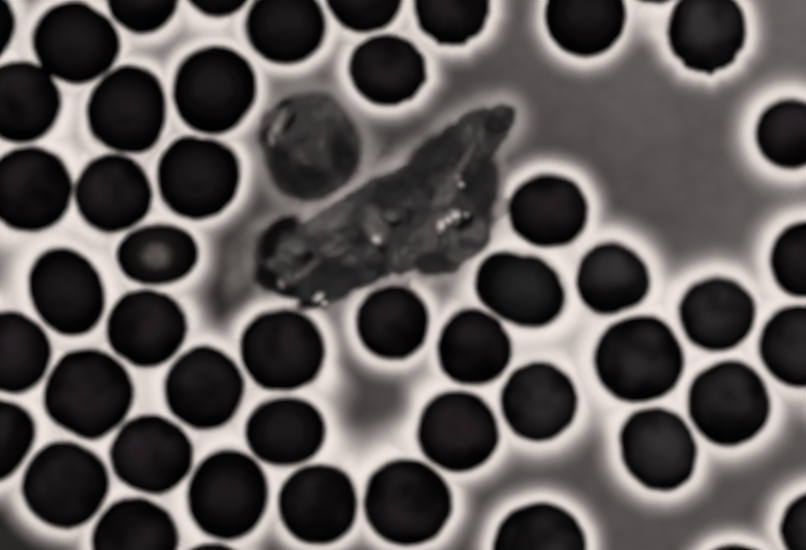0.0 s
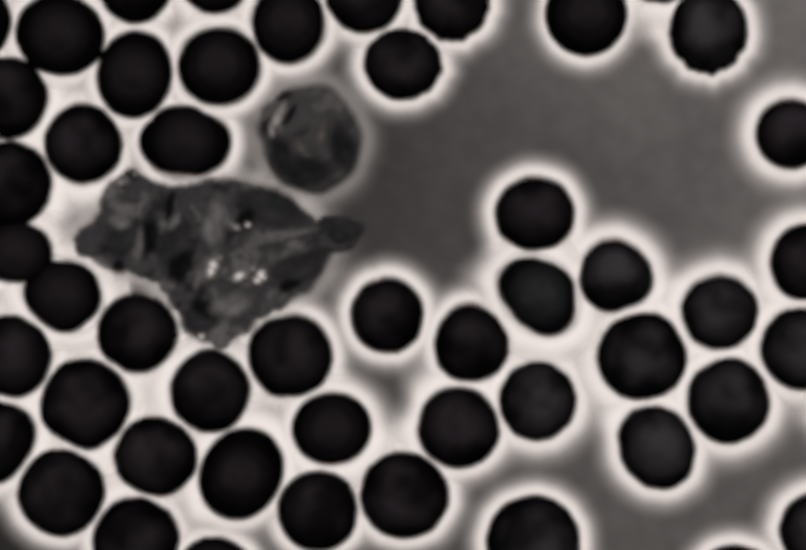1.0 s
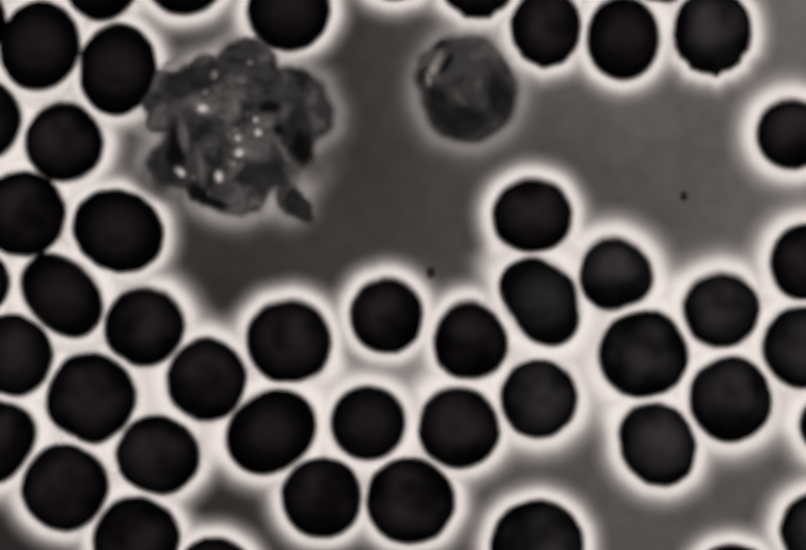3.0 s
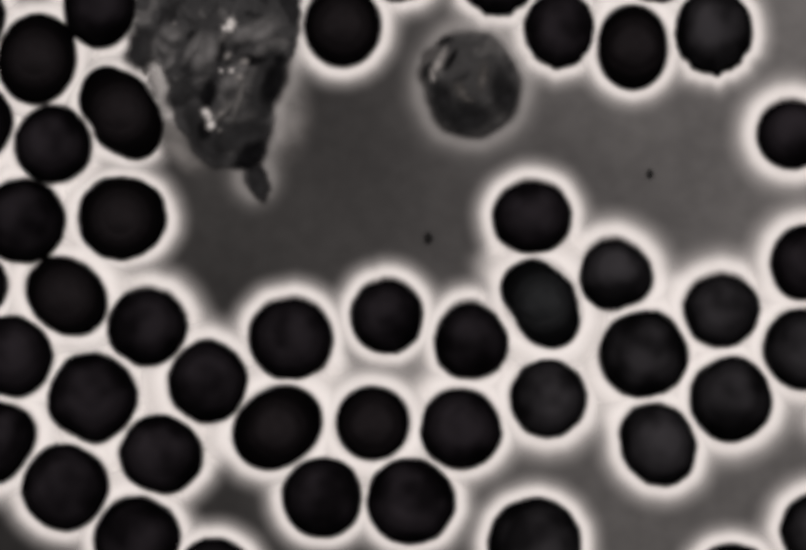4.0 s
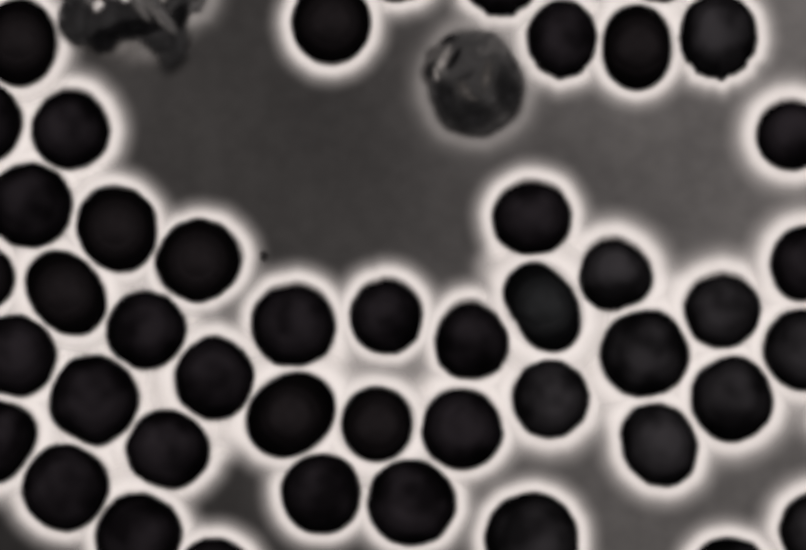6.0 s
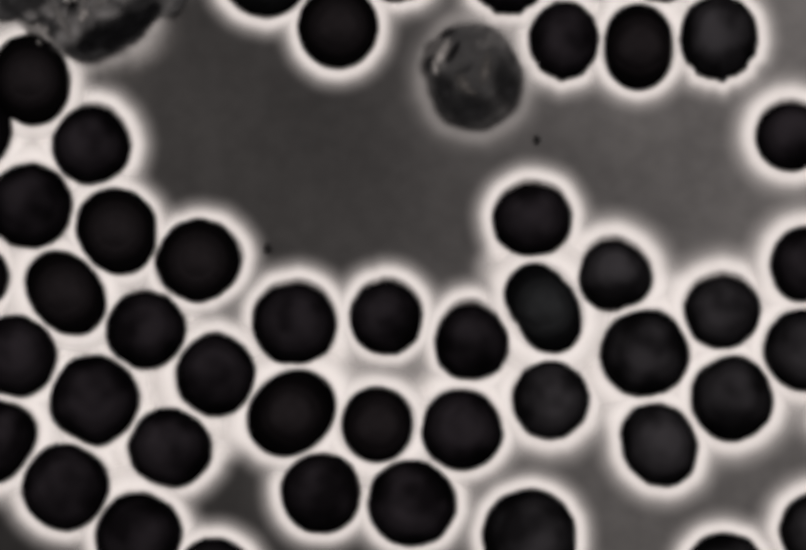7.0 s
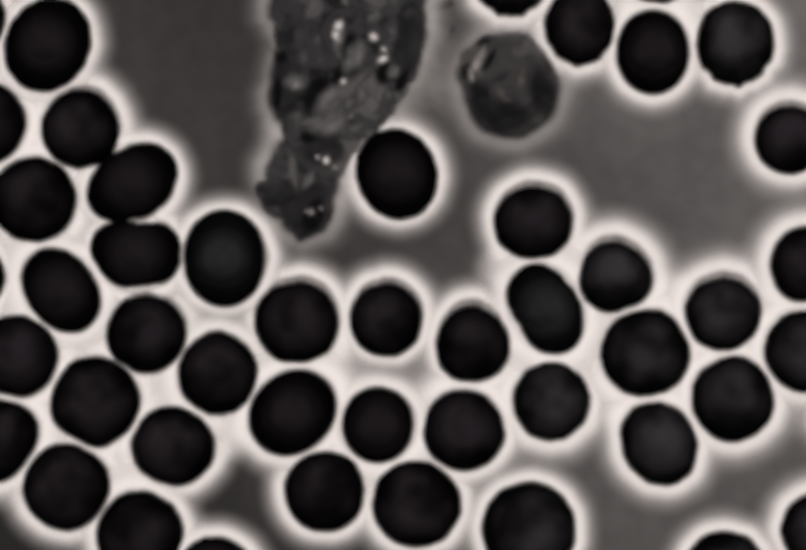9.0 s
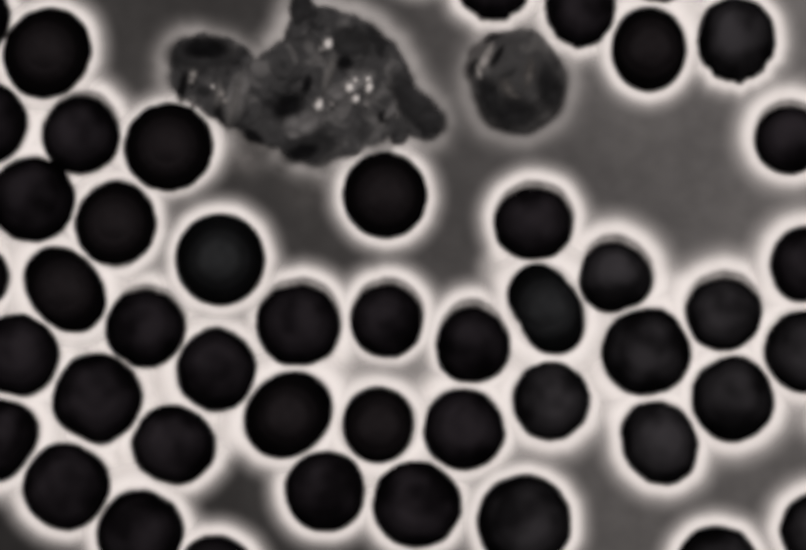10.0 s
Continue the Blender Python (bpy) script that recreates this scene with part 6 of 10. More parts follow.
    walk(lobe[11], [(0, pose(0.0823, 0.0834, 0.0022, 0, 0, 287)), (0.5, pose(-0.0531, 0.0328, 0.0022, 0, 0, 286)), (1, pose(-0.0531, 0.0316, 0.0022, 0, 0, 264)), (1.5, pose(-0.0209, 0.0146, 0.0022, 0, 0, 249)), (2, pose(-0.0508, -0.0061, 0.0022, 0, 0, 252)), (2.5, pose(0.0172, 0.0181, 0.0022, 0, 0, 253)), (2.7, pose(0.0323, 0.0296, 0.0022, 0, 0, 250)), (3.25, pose(0.0467, -0.0253, 0.0022, 0, 0, 272)), (3.5, pose(-0.0571, 0.0207, 0.0022, 0, 0, 269)), (3.8, pose(-0.0439, 0.0493, 0.0022, 0, 0, 269)), (4, pose(0.0149, 0.0557, 0.0022, 0, 0, 261)), (4.5, pose(-0.0729, -0.0377, 0.0022, 0, 0, 270)), (5, pose(0.0136, 0.043, 0.0022, 0, 0, 230)), (5.5, pose(0.0159, 0.0502, 0.0022, 0, 0, 238)), (5.7, pose(0.0484, 0.03, 0.0022, 0, 0, 242)), (6.25, pose(0.0449, -0.0021, 0.0022, 0, 0, 250)), (6.8, pose(0.0039, 0.0603, 0.0022, 0, 0, 245)), (7, pose(-0.0098, 0.021, 0.0022, 0, 0, 218)), (7.5, pose(0.0319, -0.0241, 0.0022, 0, 0, 220)), (8, pose(0.0261, -0.0626, 0.0022, 0, 0, 217)), (8.5, pose(-0.0464, -0.0605, 0.0022, 0, 0, 215)), (9, pose(0.0582, 0.0181, 0.0022, 0, 0, 230)), (9.5, pose(0.0422, 0.0882, 0.0022, 0, 0, 201)), (10, pose(0.0115, -0.0008, 0.0022, 0, 0, 214))])
    walk(lobe[12], [(0, pose(-0.0156, -0.0349, 0.0024, 0, 0, 12)), (0.5, pose(-0.0545, -0.0357, 0.0024, 0, 0, 24)), (1, pose(-0.0235, 0.0005, 0.0024, 0, 0, 16)), (1.5, pose(0.0119, -0.0074, 0.0024, 0, 0, 7)), (2, pose(0.0043, -0.0668, 0.0024, 0, 0, 37)), (2.5, pose(-0.0774, -0.0104, 0.0024, 0, 0, 36)), (2.7, pose(-0.0034, 0.051, 0.0024, 0, 0, 9)), (3.25, pose(0.0257, 0.0114, 0.0024, 0, 0, 11)), (3.5, pose(-0.0327, -0.0655, 0.0024, 0, 0, -16)), (3.8, pose(-0.0518, 0.0552, 0.0024, 0, 0, -16)), (4, pose(-0.0542, 0.05, 0.0024, 0, 0, -32)), (4.5, pose(-0.0078, 0.0307, 0.0024, 0, 0, -28)), (5, pose(0.0224, 0.0226, 0.0024, 0, 0, -31)), (5.5, pose(0.0148, -0.0614, 0.0024, 0, 0, -25)), (5.7, pose(-0.0493, -0.0608, 0.0024, 0, 0, -26)), (6.25, pose(-0.0226, 0.0396, 0.0024, 0, 0, -11)), (6.8, pose(-0.0187, 0.0651, 0.0024, 0, 0, -4)), (7, pose(-0.0741, -0.0276, 0.0024, 0, 0, -2)), (7.5, pose(0.0476, 0.0464, 0.0024, 0, 0, 21)), (8, pose(0.004, 0.0614, 0.0024, 0, 0, 25)), (8.5, pose(0.0375, 0.0649, 0.0024, 0, 0, 16)), (9, pose(-0.0276, -0.1347, 0.0024, 0, 0, 27)), (9.5, pose(-0.0241, -0.138, 0.0024, 0, 0, 10)), (10, pose(-0.0676, -0.0222, 0.0024, 0, 0, -8))])
    walk(lobe[13], [(0, pose(0.0913, 0.0912, 0.0026, 0, 0, 213)), (0.5, pose(0.1199, 0.0424, 0.0026, 0, 0, 222)), (1, pose(0.0693, 0.0194, 0.0026, 0, 0, 239)), (1.5, pose(-0.0636, -0.0235, 0.0026, 0, 0, 245)), (2, pose(-0.0567, -0.0506, 0.0026, 0, 0, 250)), (2.5, pose(-0.0545, 0.0474, 0.0026, 0, 0, 233)), (2.7, pose(0.0087, -0.0414, 0.0026, 0, 0, 258)), (3.25, pose(-0.0632, 0.0572, 0.0026, 0, 0, 272)), (3.5, pose(0.006, -0.0168, 0.0026, 0, 0, 252)), (3.8, pose(0.048, 0.0392, 0.0026, 0, 0, 254)), (4, pose(0.0317, -0.0679, 0.0026, 0, 0, 246)), (4.5, pose(-0.0659, 0.001, 0.0026, 0, 0, 272)), (5, pose(0.0621, -0.0184, 0.0026, 0, 0, 277)), (5.5, pose(0.0497, 0.0513, 0.0026, 0, 0, 277)), (5.7, pose(0.0142, -0.0256, 0.0026, 0, 0, 296)), (6.25, pose(0.012, -0.0585, 0.0026, 0, 0, 310)), (6.8, pose(-0.0491, 0.0651, 0.0026, 0, 0, 334)), (7, pose(-0.0142, -0.072, 0.0026, 0, 0, 292)), (7.5, pose(0.0067, -0.0404, 0.0026, 0, 0, 280)), (8, pose(-0.0516, 0.007, 0.0026, 0, 0, 271)), (8.5, pose(-0.0184, -0.0319, 0.0026, 0, 0, 280)), (9, pose(0.0363, -0.0245, 0.0026, 0, 0, 279)), (9.5, pose(0.0192, 0.0083, 0.0026, 0, 0, 271)), (10, pose(0.1083, -0.0314, 0.0026, 0, 0, 303))])
    walk(lobe[14], [(0, pose(0.0562, 0.0648, 0.0028, 0, 0, -33)), (0.5, pose(0.062, 0.024, 0.0028, 0, 0, -12)), (1, pose(0.1191, 0.01, 0.0028, 0, 0, 1)), (1.5, pose(0.037, -0.0577, 0.0028, 0, 0, 35)), (2, pose(0.0205, -0.0557, 0.0028, 0, 0, 8)), (2.5, pose(-0.0181, 0.0595, 0.0028, 0, 0, 8)), (2.7, pose(-0.0483, 0.0528, 0.0028, 0, 0, -4)), (3.25, pose(-0.0598, 0.0142, 0.0028, 0, 0, -5)), (3.5, pose(-0.0572, 0.0408, 0.0028, 0, 0, -36)), (3.8, pose(0.0202, 0.0235, 0.0028, 0, 0, -43)), (4, pose(0.0512, 0.0078, 0.0028, 0, 0, -38)), (4.5, pose(-0.067, -0.0208, 0.0028, 0, 0, -32)), (5, pose(0.03, 0.0455, 0.0028, 0, 0, -41)), (5.5, pose(0.0416, 0.0553, 0.0028, 0, 0, -35)), (5.7, pose(-0.0531, -0.0689, 0.0028, 0, 0, -55)), (6.25, pose(-0.0496, -0.0668, 0.0028, 0, 0, -61)), (6.8, pose(0.0582, -0.0238, 0.0028, 0, 0, -51)), (7, pose(-0.0572, 0.0436, 0.0028, 0, 0, -73)), (7.5, pose(-0.0295, 0.0422, 0.0028, 0, 0, -83)), (8, pose(-0.0416, -0.0644, 0.0028, 0, 0, -89)), (8.5, pose(-0.0381, -0.0738, 0.0028, 0, 0, -79)), (9, pose(0.0245, -0.0394, 0.0028, 0, 0, -97)), (9.5, pose(0.0547, -0.0333, 0.0028, 0, 0, -100)), (10, pose(0.0282, -0.0245, 0.0028, 0, 0, -113))])
    walk(lobe[15], [(0, pose(-0.0324, -0.0467, 0.003, 0, 0, -163)), (0.5, pose(-0.0883, -0.0313, 0.003, 0, 0, -145)), (1, pose(0.0822, 0.0122, 0.003, 0, 0, -148)), (1.5, pose(0.0713, -0.0258, 0.003, 0, 0, -174)), (2, pose(0.0477, -0.0194, 0.003, 0, 0, -168)), (2.5, pose(-0.0228, -0.0319, 0.003, 0, 0, -167)), (2.7, pose(-0.0566, -0.0533, 0.003, 0, 0, -177)), (3.25, pose(-0.0574, -0.0375, 0.003, 0, 0, -175)), (3.5, pose(-0.0038, -0.0516, 0.003, 0, 0, -174)), (3.8, pose(0.0016, -0.0551, 0.003, 0, 0, -188)), (4, pose(-0.0624, 0.0432, 0.003, 0, 0, -170)), (4.5, pose(0.0441, -0.0524, 0.003, 0, 0, -147)), (5, pose(-0.0463, 0.0466, 0.003, 0, 0, -145)), (5.5, pose(0.0351, -0.0729, 0.003, 0, 0, -157)), (5.7, pose(0.0514, 0.0596, 0.003, 0, 0, -147)), (6.25, pose(-0.0555, 0.0577, 0.003, 0, 0, -121)), (6.8, pose(0.0652, 0.0637, 0.003, 0, 0, -107)), (7, pose(0.0705, 0.0469, 0.003, 0, 0, -142)), (7.5, pose(0.0009, 0.0484, 0.003, 0, 0, -145)), (8, pose(0.0383, 0.0433, 0.003, 0, 0, -166)), (8.5, pose(0.0231, 0.0134, 0.003, 0, 0, -168)), (9, pose(-0.0484, -0.0989, 0.003, 0, 0, -198)), (9.5, pose(0.0363, -0.0439, 0.003, 0, 0, -206)), (10, pose(0.0208, 0.0561, 0.003, 0, 0, -219))])
    walk(lobe[16], [(0, pose(-0.0553, -0.0556, 0.0032, 0, 0, 197)), (0.5, pose(-0.0411, -0.0512, 0.0032, 0, 0, 195)), (1, pose(-0.066, -0.0084, 0.0032, 0, 0, 185)), (1.5, pose(0.0459, 0.0834, 0.0032, 0, 0, 165)), (2, pose(-0.0155, -0.0341, 0.0032, 0, 0, 157)), (2.5, pose(-0.0182, 0.0485, 0.0032, 0, 0, 169)), (2.7, pose(0.0698, 0.0212, 0.0032, 0, 0, 194)), (3.25, pose(0.0097, 0.013, 0.0032, 0, 0, 198)), (3.5, pose(0.0144, 0.0642, 0.0032, 0, 0, 208)), (3.8, pose(-0.0235, 0.0754, 0.0032, 0, 0, 216)), (4, pose(-0.0203, 0.0485, 0.0032, 0, 0, 239)), (4.5, pose(0.0312, 0.0418, 0.0032, 0, 0, 243)), (5, pose(0.0195, -0.0725, 0.0032, 0, 0, 244)), (5.5, pose(-0.0276, -0.0445, 0.0032, 0, 0, 253)), (5.7, pose(-0.0528, -0.0021, 0.0032, 0, 0, 241)), (6.25, pose(-0.0506, -0.0525, 0.0032, 0, 0, 237)), (6.8, pose(-0.0538, 0.0451, 0.0032, 0, 0, 236)), (7, pose(0.0334, -0.057, 0.0032, 0, 0, 258)), (7.5, pose(-0.0094, -0.0512, 0.0032, 0, 0, 269)), (8, pose(0.0452, -0.0136, 0.0032, 0, 0, 265)), (8.5, pose(-0.0756, 0.0233, 0.0032, 0, 0, 279)), (9, pose(-0.0062, -0.0813, 0.0032, 0, 0, 249)), (9.5, pose(-0.0176, -0.1138, 0.0032, 0, 0, 255)), (10, pose(0.0354, -0.0395, 0.0032, 0, 0, 252))])
    walk(lobe[17], [(0, pose(-0.1036, -0.013, 0.0034, 0, 0, -161)), (0.5, pose(0.0745, -0.0198, 0.0034, 0, 0, -150)), (1, pose(0.0184, -0.019, 0.0034, 0, 0, -147)), (1.5, pose(-0.0035, 0.0119, 0.0034, 0, 0, -139)), (2, pose(-0.0056, -0.0234, 0.0034, 0, 0, -148)), (2.5, pose(-0.0392, 0.0047, 0.0034, 0, 0, -148)), (2.7, pose(-0.051, 0.0619, 0.0034, 0, 0, -171)), (3.25, pose(0.0096, -0.0089, 0.0034, 0, 0, -162)), (3.5, pose(0.0444, 0.0719, 0.0034, 0, 0, -147)), (3.8, pose(-0.0563, 0.0783, 0.0034, 0, 0, -193)), (4, pose(0.031, -0.0513, 0.0034, 0, 0, -189)), (4.5, pose(-0.0177, -0.0705, 0.0034, 0, 0, -191)), (5, pose(-0.0032, -0.0434, 0.0034, 0, 0, -183)), (5.5, pose(-0.004, 0.0605, 0.0034, 0, 0, -160)), (5.7, pose(-0.0062, 0.0497, 0.0034, 0, 0, -147)), (6.25, pose(0.016, 0.0069, 0.0034, 0, 0, -148)), (6.8, pose(-0.0525, -0.0511, 0.0034, 0, 0, -125)), (7, pose(-0.0393, -0.0465, 0.0034, 0, 0, -122)), (7.5, pose(0.0261, -0.0411, 0.0034, 0, 0, -106)), (8, pose(-0.0398, -0.073, 0.0034, 0, 0, -110)), (8.5, pose(-0.0275, -0.0853, 0.0034, 0, 0, -101)), (9, pose(-0.0583, -0.1194, 0.0034, 0, 0, -72)), (9.5, pose(-0.0179, -0.1379, 0.0034, 0, 0, -58)), (10, pose(-0.0089, -0.0307, 0.0034, 0, 0, -58))])
    walk(lobe[18], [(0, pose(0.0807, 0.0229, 0.0036, 0, 0, -135)), (0.5, pose(-0.075, 0.0419, 0.0036, 0, 0, -147)), (1, pose(-0.1159, 0.0031, 0.0036, 0, 0, -158)), (1.5, pose(0.0652, 0.0258, 0.0036, 0, 0, -167)), (2, pose(-0.0136, -0.1108, 0.0036, 0, 0, -103)), (2.5, pose(0.0291, -0.0842, 0.0036, 0, 0, -92)), (2.7, pose(-0.0497, 0.0446, 0.0036, 0, 0, -79)), (3.25, pose(-0.0735, -0.0016, 0.0036, 0, 0, -64)), (3.5, pose(-0.0381, 0.0698, 0.0036, 0, 0, -63)), (3.8, pose(0.0508, 0.0744, 0.0036, 0, 0, -92)), (4, pose(0.0597, 0.0129, 0.0036, 0, 0, -88)), (4.5, pose(0.0341, -0.0711, 0.0036, 0, 0, -106)), (5, pose(0.0086, -0.0249, 0.0036, 0, 0, -108)), (5.5, pose(0.039, 0.006, 0.0036, 0, 0, -105)), (5.7, pose(0.0347, 0.005, 0.0036, 0, 0, -97)), (6.25, pose(0.0625, 0.013, 0.0036, 0, 0, -94)), (6.8, pose(-0.013, -0.0355, 0.0036, 0, 0, -116)), (7, pose(-0.0396, 0.0482, 0.0036, 0, 0, -131)), (7.5, pose(-0.0555, 0.0475, 0.0036, 0, 0, -106)), (8, pose(0.0604, 0.0115, 0.0036, 0, 0, -93)), (8.5, pose(-0.0417, 0.0657, 0.0036, 0, 0, -98)), (9, pose(-0.0034, 0.091, 0.0036, 0, 0, -93)), (9.5, pose(-0.0397, 0.0303, 0.0036, 0, 0, -78)), (10, pose(-0.1136, 0.0257, 0.0036, 0, 0, -64))])
    walk(lobe[19], [(0, pose(-0.0328, 0.0135, 0.0038, 0, 0, -414)), (0.5, pose(0.006, 0.033, 0.0038, 0, 0, -421)), (1, pose(-0.0323, -0.0303, 0.0038, 0, 0, -426)), (1.5, pose(-0.0817, -0.0192, 0.0038, 0, 0, -438)), (2, pose(-0.0589, -0.0259, 0.0038, 0, 0, -451)), (2.5, pose(-0.015, -0.0568, 0.0038, 0, 0, -477)), (2.7, pose(-0.0413, -0.0584, 0.0038, 0, 0, -469)), (3.25, pose(0.0348, -0.0787, 0.0038, 0, 0, -485)), (3.5, pose(-0.027, 0.0305, 0.0038, 0, 0, -480)), (3.8, pose(0.0103, -0.0271, 0.0038, 0, 0, -467)), (4, pose(-0.0326, -0.0068, 0.0038, 0, 0, -467)), (4.5, pose(-0.0762, -0.0761, 0.0038, 0, 0, -445)), (5, pose(0.0695, -0.0112, 0.0038, 0, 0, -445)), (5.5, pose(-0.0117, 0.0306, 0.0038, 0, 0, -471)), (5.7, pose(0.0585, 0.0116, 0.0038, 0, 0, -455)), (6.25, pose(0.0659, 0.0607, 0.0038, 0, 0, -457)), (6.8, pose(0.0473, -0.0342, 0.0038, 0, 0, -453)), (7, pose(-0.0404, -0.0073, 0.0038, 0, 0, -461)), (7.5, pose(-0.0085, -0.0762, 0.0038, 0, 0, -446)), (8, pose(0.0474, 0.0207, 0.0038, 0, 0, -426)), (8.5, pose(0.0155, -0.0684, 0.0038, 0, 0, -439)), (9, pose(-0.0392, -0.0527, 0.0038, 0, 0, -444)), (9.5, pose(-0.0564, 0.0948, 0.0038, 0, 0, -424)), (10, pose(-0.0235, 0.0231, 0.0038, 0, 0, -447))])
    walk(lobe[20], [(0, pose(-0.0324, -0.045, 0.004, 0, 0, -8)), (0.5, pose(0.0613, 0.0176, 0.004, 0, 0, -20)), (1, pose(-0.0761, 0.0556, 0.004, 0, 0, -11)), (1.5, pose(-0.0056, 0.0381, 0.004, 0, 0, -4)), (2, pose(0.0643, 0.018, 0.004, 0, 0, 3)), (2.5, pose(-0.0328, 0.0595, 0.004, 0, 0, -21)), (2.7, pose(-0.0427, -0.0128, 0.004, 0, 0, -29)), (3.25, pose(-0.0402, -0.0048, 0.004, 0, 0, -41)), (3.5, pose(-0.0168, -0.0896, 0.004, 0, 0, -43)), (3.8, pose(0.0373, -0.037, 0.004, 0, 0, -64)), (4, pose(0.0622, 0.0279, 0.004, 0, 0, -66)), (4.5, pose(-0.0689, -0.0291, 0.004, 0, 0, -74)), (5, pose(-0.0966, 0.0319, 0.004, 0, 0, -84)), (5.5, pose(0.0538, -0.0194, 0.004, 0, 0, -66)), (5.7, pose(-0.0568, 0.0621, 0.004, 0, 0, -64)), (6.25, pose(-0.0407, -0.0267, 0.004, 0, 0, -61)), (6.8, pose(-0.0161, -0.0991, 0.004, 0, 0, -62)), (7, pose(0.045, -0.0415, 0.004, 0, 0, -67)), (7.5, pose(0.0526, 0.0435, 0.004, 0, 0, -61)), (8, pose(-0.0257, 0.0102, 0.004, 0, 0, -51)), (8.5, pose(0.0946, 0.0345, 0.004, 0, 0, -51)), (9, pose(-0.0467, 0.0361, 0.004, 0, 0, -53)), (9.5, pose(0.0571, 0.02, 0.004, 0, 0, -48)), (10, pose(-0.0919, -0.0174, 0.004, 0, 0, -40))])
    walk(lobe[21], [(0, pose(0.0614, 0.0787, 0.0042, 0, 0, 287)), (0.5, pose(0.0863, -0.0094, 0.0042, 0, 0, 291)), (1, pose(0.0451, -0.0546, 0.0042, 0, 0, 288)), (1.5, pose(0.0717, 0.0408, 0.0042, 0, 0, 292)), (2, pose(0.0078, 0.0241, 0.0042, 0, 0, 285)), (2.5, pose(0.0222, 0.0049, 0.0042, 0, 0, 284)), (2.7, pose(0.0639, 0.0195, 0.0042, 0, 0, 299)), (3.25, pose(-0.071, 0.0176, 0.0042, 0, 0, 280)), (3.5, pose(0.046, -0.1003, 0.0042, 0, 0, 278)), (3.8, pose(0.025, -0.0288, 0.0042, 0, 0, 261)), (4, pose(-0.0426, -0.013, 0.0042, 0, 0, 263)), (4.5, pose(-0.0645, 0.0191, 0.0042, 0, 0, 264)), (5, pose(-0.0211, -0.0102, 0.0042, 0, 0, 273)), (5.5, pose(0.0352, -0.0791, 0.0042, 0, 0, 299)), (5.7, pose(0.0386, 0.0444, 0.0042, 0, 0, 282)), (6.25, pose(0.0245, 0.0621, 0.0042, 0, 0, 275)), (6.8, pose(-0.033, -0.0155, 0.0042, 0, 0, 265)), (7, pose(-0.0865, 0.018, 0.0042, 0, 0, 258)), (7.5, pose(-0.0535, -0.0317, 0.0042, 0, 0, 252)), (8, pose(-0.0287, -0.0679, 0.0042, 0, 0, 260)), (8.5, pose(-0.0258, 0.0671, 0.0042, 0, 0, 274)), (9, pose(-0.0214, -0.0085, 0.0042, 0, 0, 285)), (9.5, pose(-0.0383, 0.0276, 0.0042, 0, 0, 279)), (10, pose(-0.0766, 0.0063, 0.0042, 0, 0, 249))])
    walk(lobe[22], [(0, pose(-0.0487, 0.0068, 0.0044, 0, 0, -112)), (0.5, pose(0.1383, 0.0518, 0.0044, 0, 0, -126)), (1, pose(0.0717, -0.0182, 0.0044, 0, 0, -131)), (1.5, pose(-0.0926, -0.0172, 0.0044, 0, 0, -135)), (2, pose(-0.0433, -0.0406, 0.0044, 0, 0, -137)), (2.5, pose(0.0408, -0.0459, 0.0044, 0, 0, -147)), (2.7, pose(-0.0874, -0.0328, 0.0044, 0, 0, -143)), (3.25, pose(-0.0413, 0.0135, 0.0044, 0, 0, -155)), (3.5, pose(-0.0315, -0.0434, 0.0044, 0, 0, -153)), (3.8, pose(0.0532, 0.0258, 0.0044, 0, 0, -154)), (4, pose(0.045, 0.0436, 0.0044, 0, 0, -137)), (4.5, pose(0.0745, 0.0142, 0.0044, 0, 0, -136)), (5, pose(0.0081, -0.0168, 0.0044, 0, 0, -138)), (5.5, pose(0.0418, -0.0738, 0.0044, 0, 0, -147)), (5.7, pose(0.0591, -0.0024, 0.0044, 0, 0, -126)), (6.25, pose(0.002, -0.0751, 0.0044, 0, 0, -120)), (6.8, pose(0.0712, -0.0245, 0.0044, 0, 0, -115)), (7, pose(-0.085, -0.0429, 0.0044, 0, 0, -154)), (7.5, pose(-0.0544, 0.0395, 0.0044, 0, 0, -160)), (8, pose(-0.013, -0.0726, 0.0044, 0, 0, -166)), (8.5, pose(-0.0398, -0.0024, 0.0044, 0, 0, -177)), (9, pose(-0.0522, 0.0972, 0.0044, 0, 0, -194)), (9.5, pose(-0.0044, -0.0237, 0.0044, 0, 0, -199)), (10, pose(-0.0013, 0.0691, 0.0044, 0, 0, -214))])
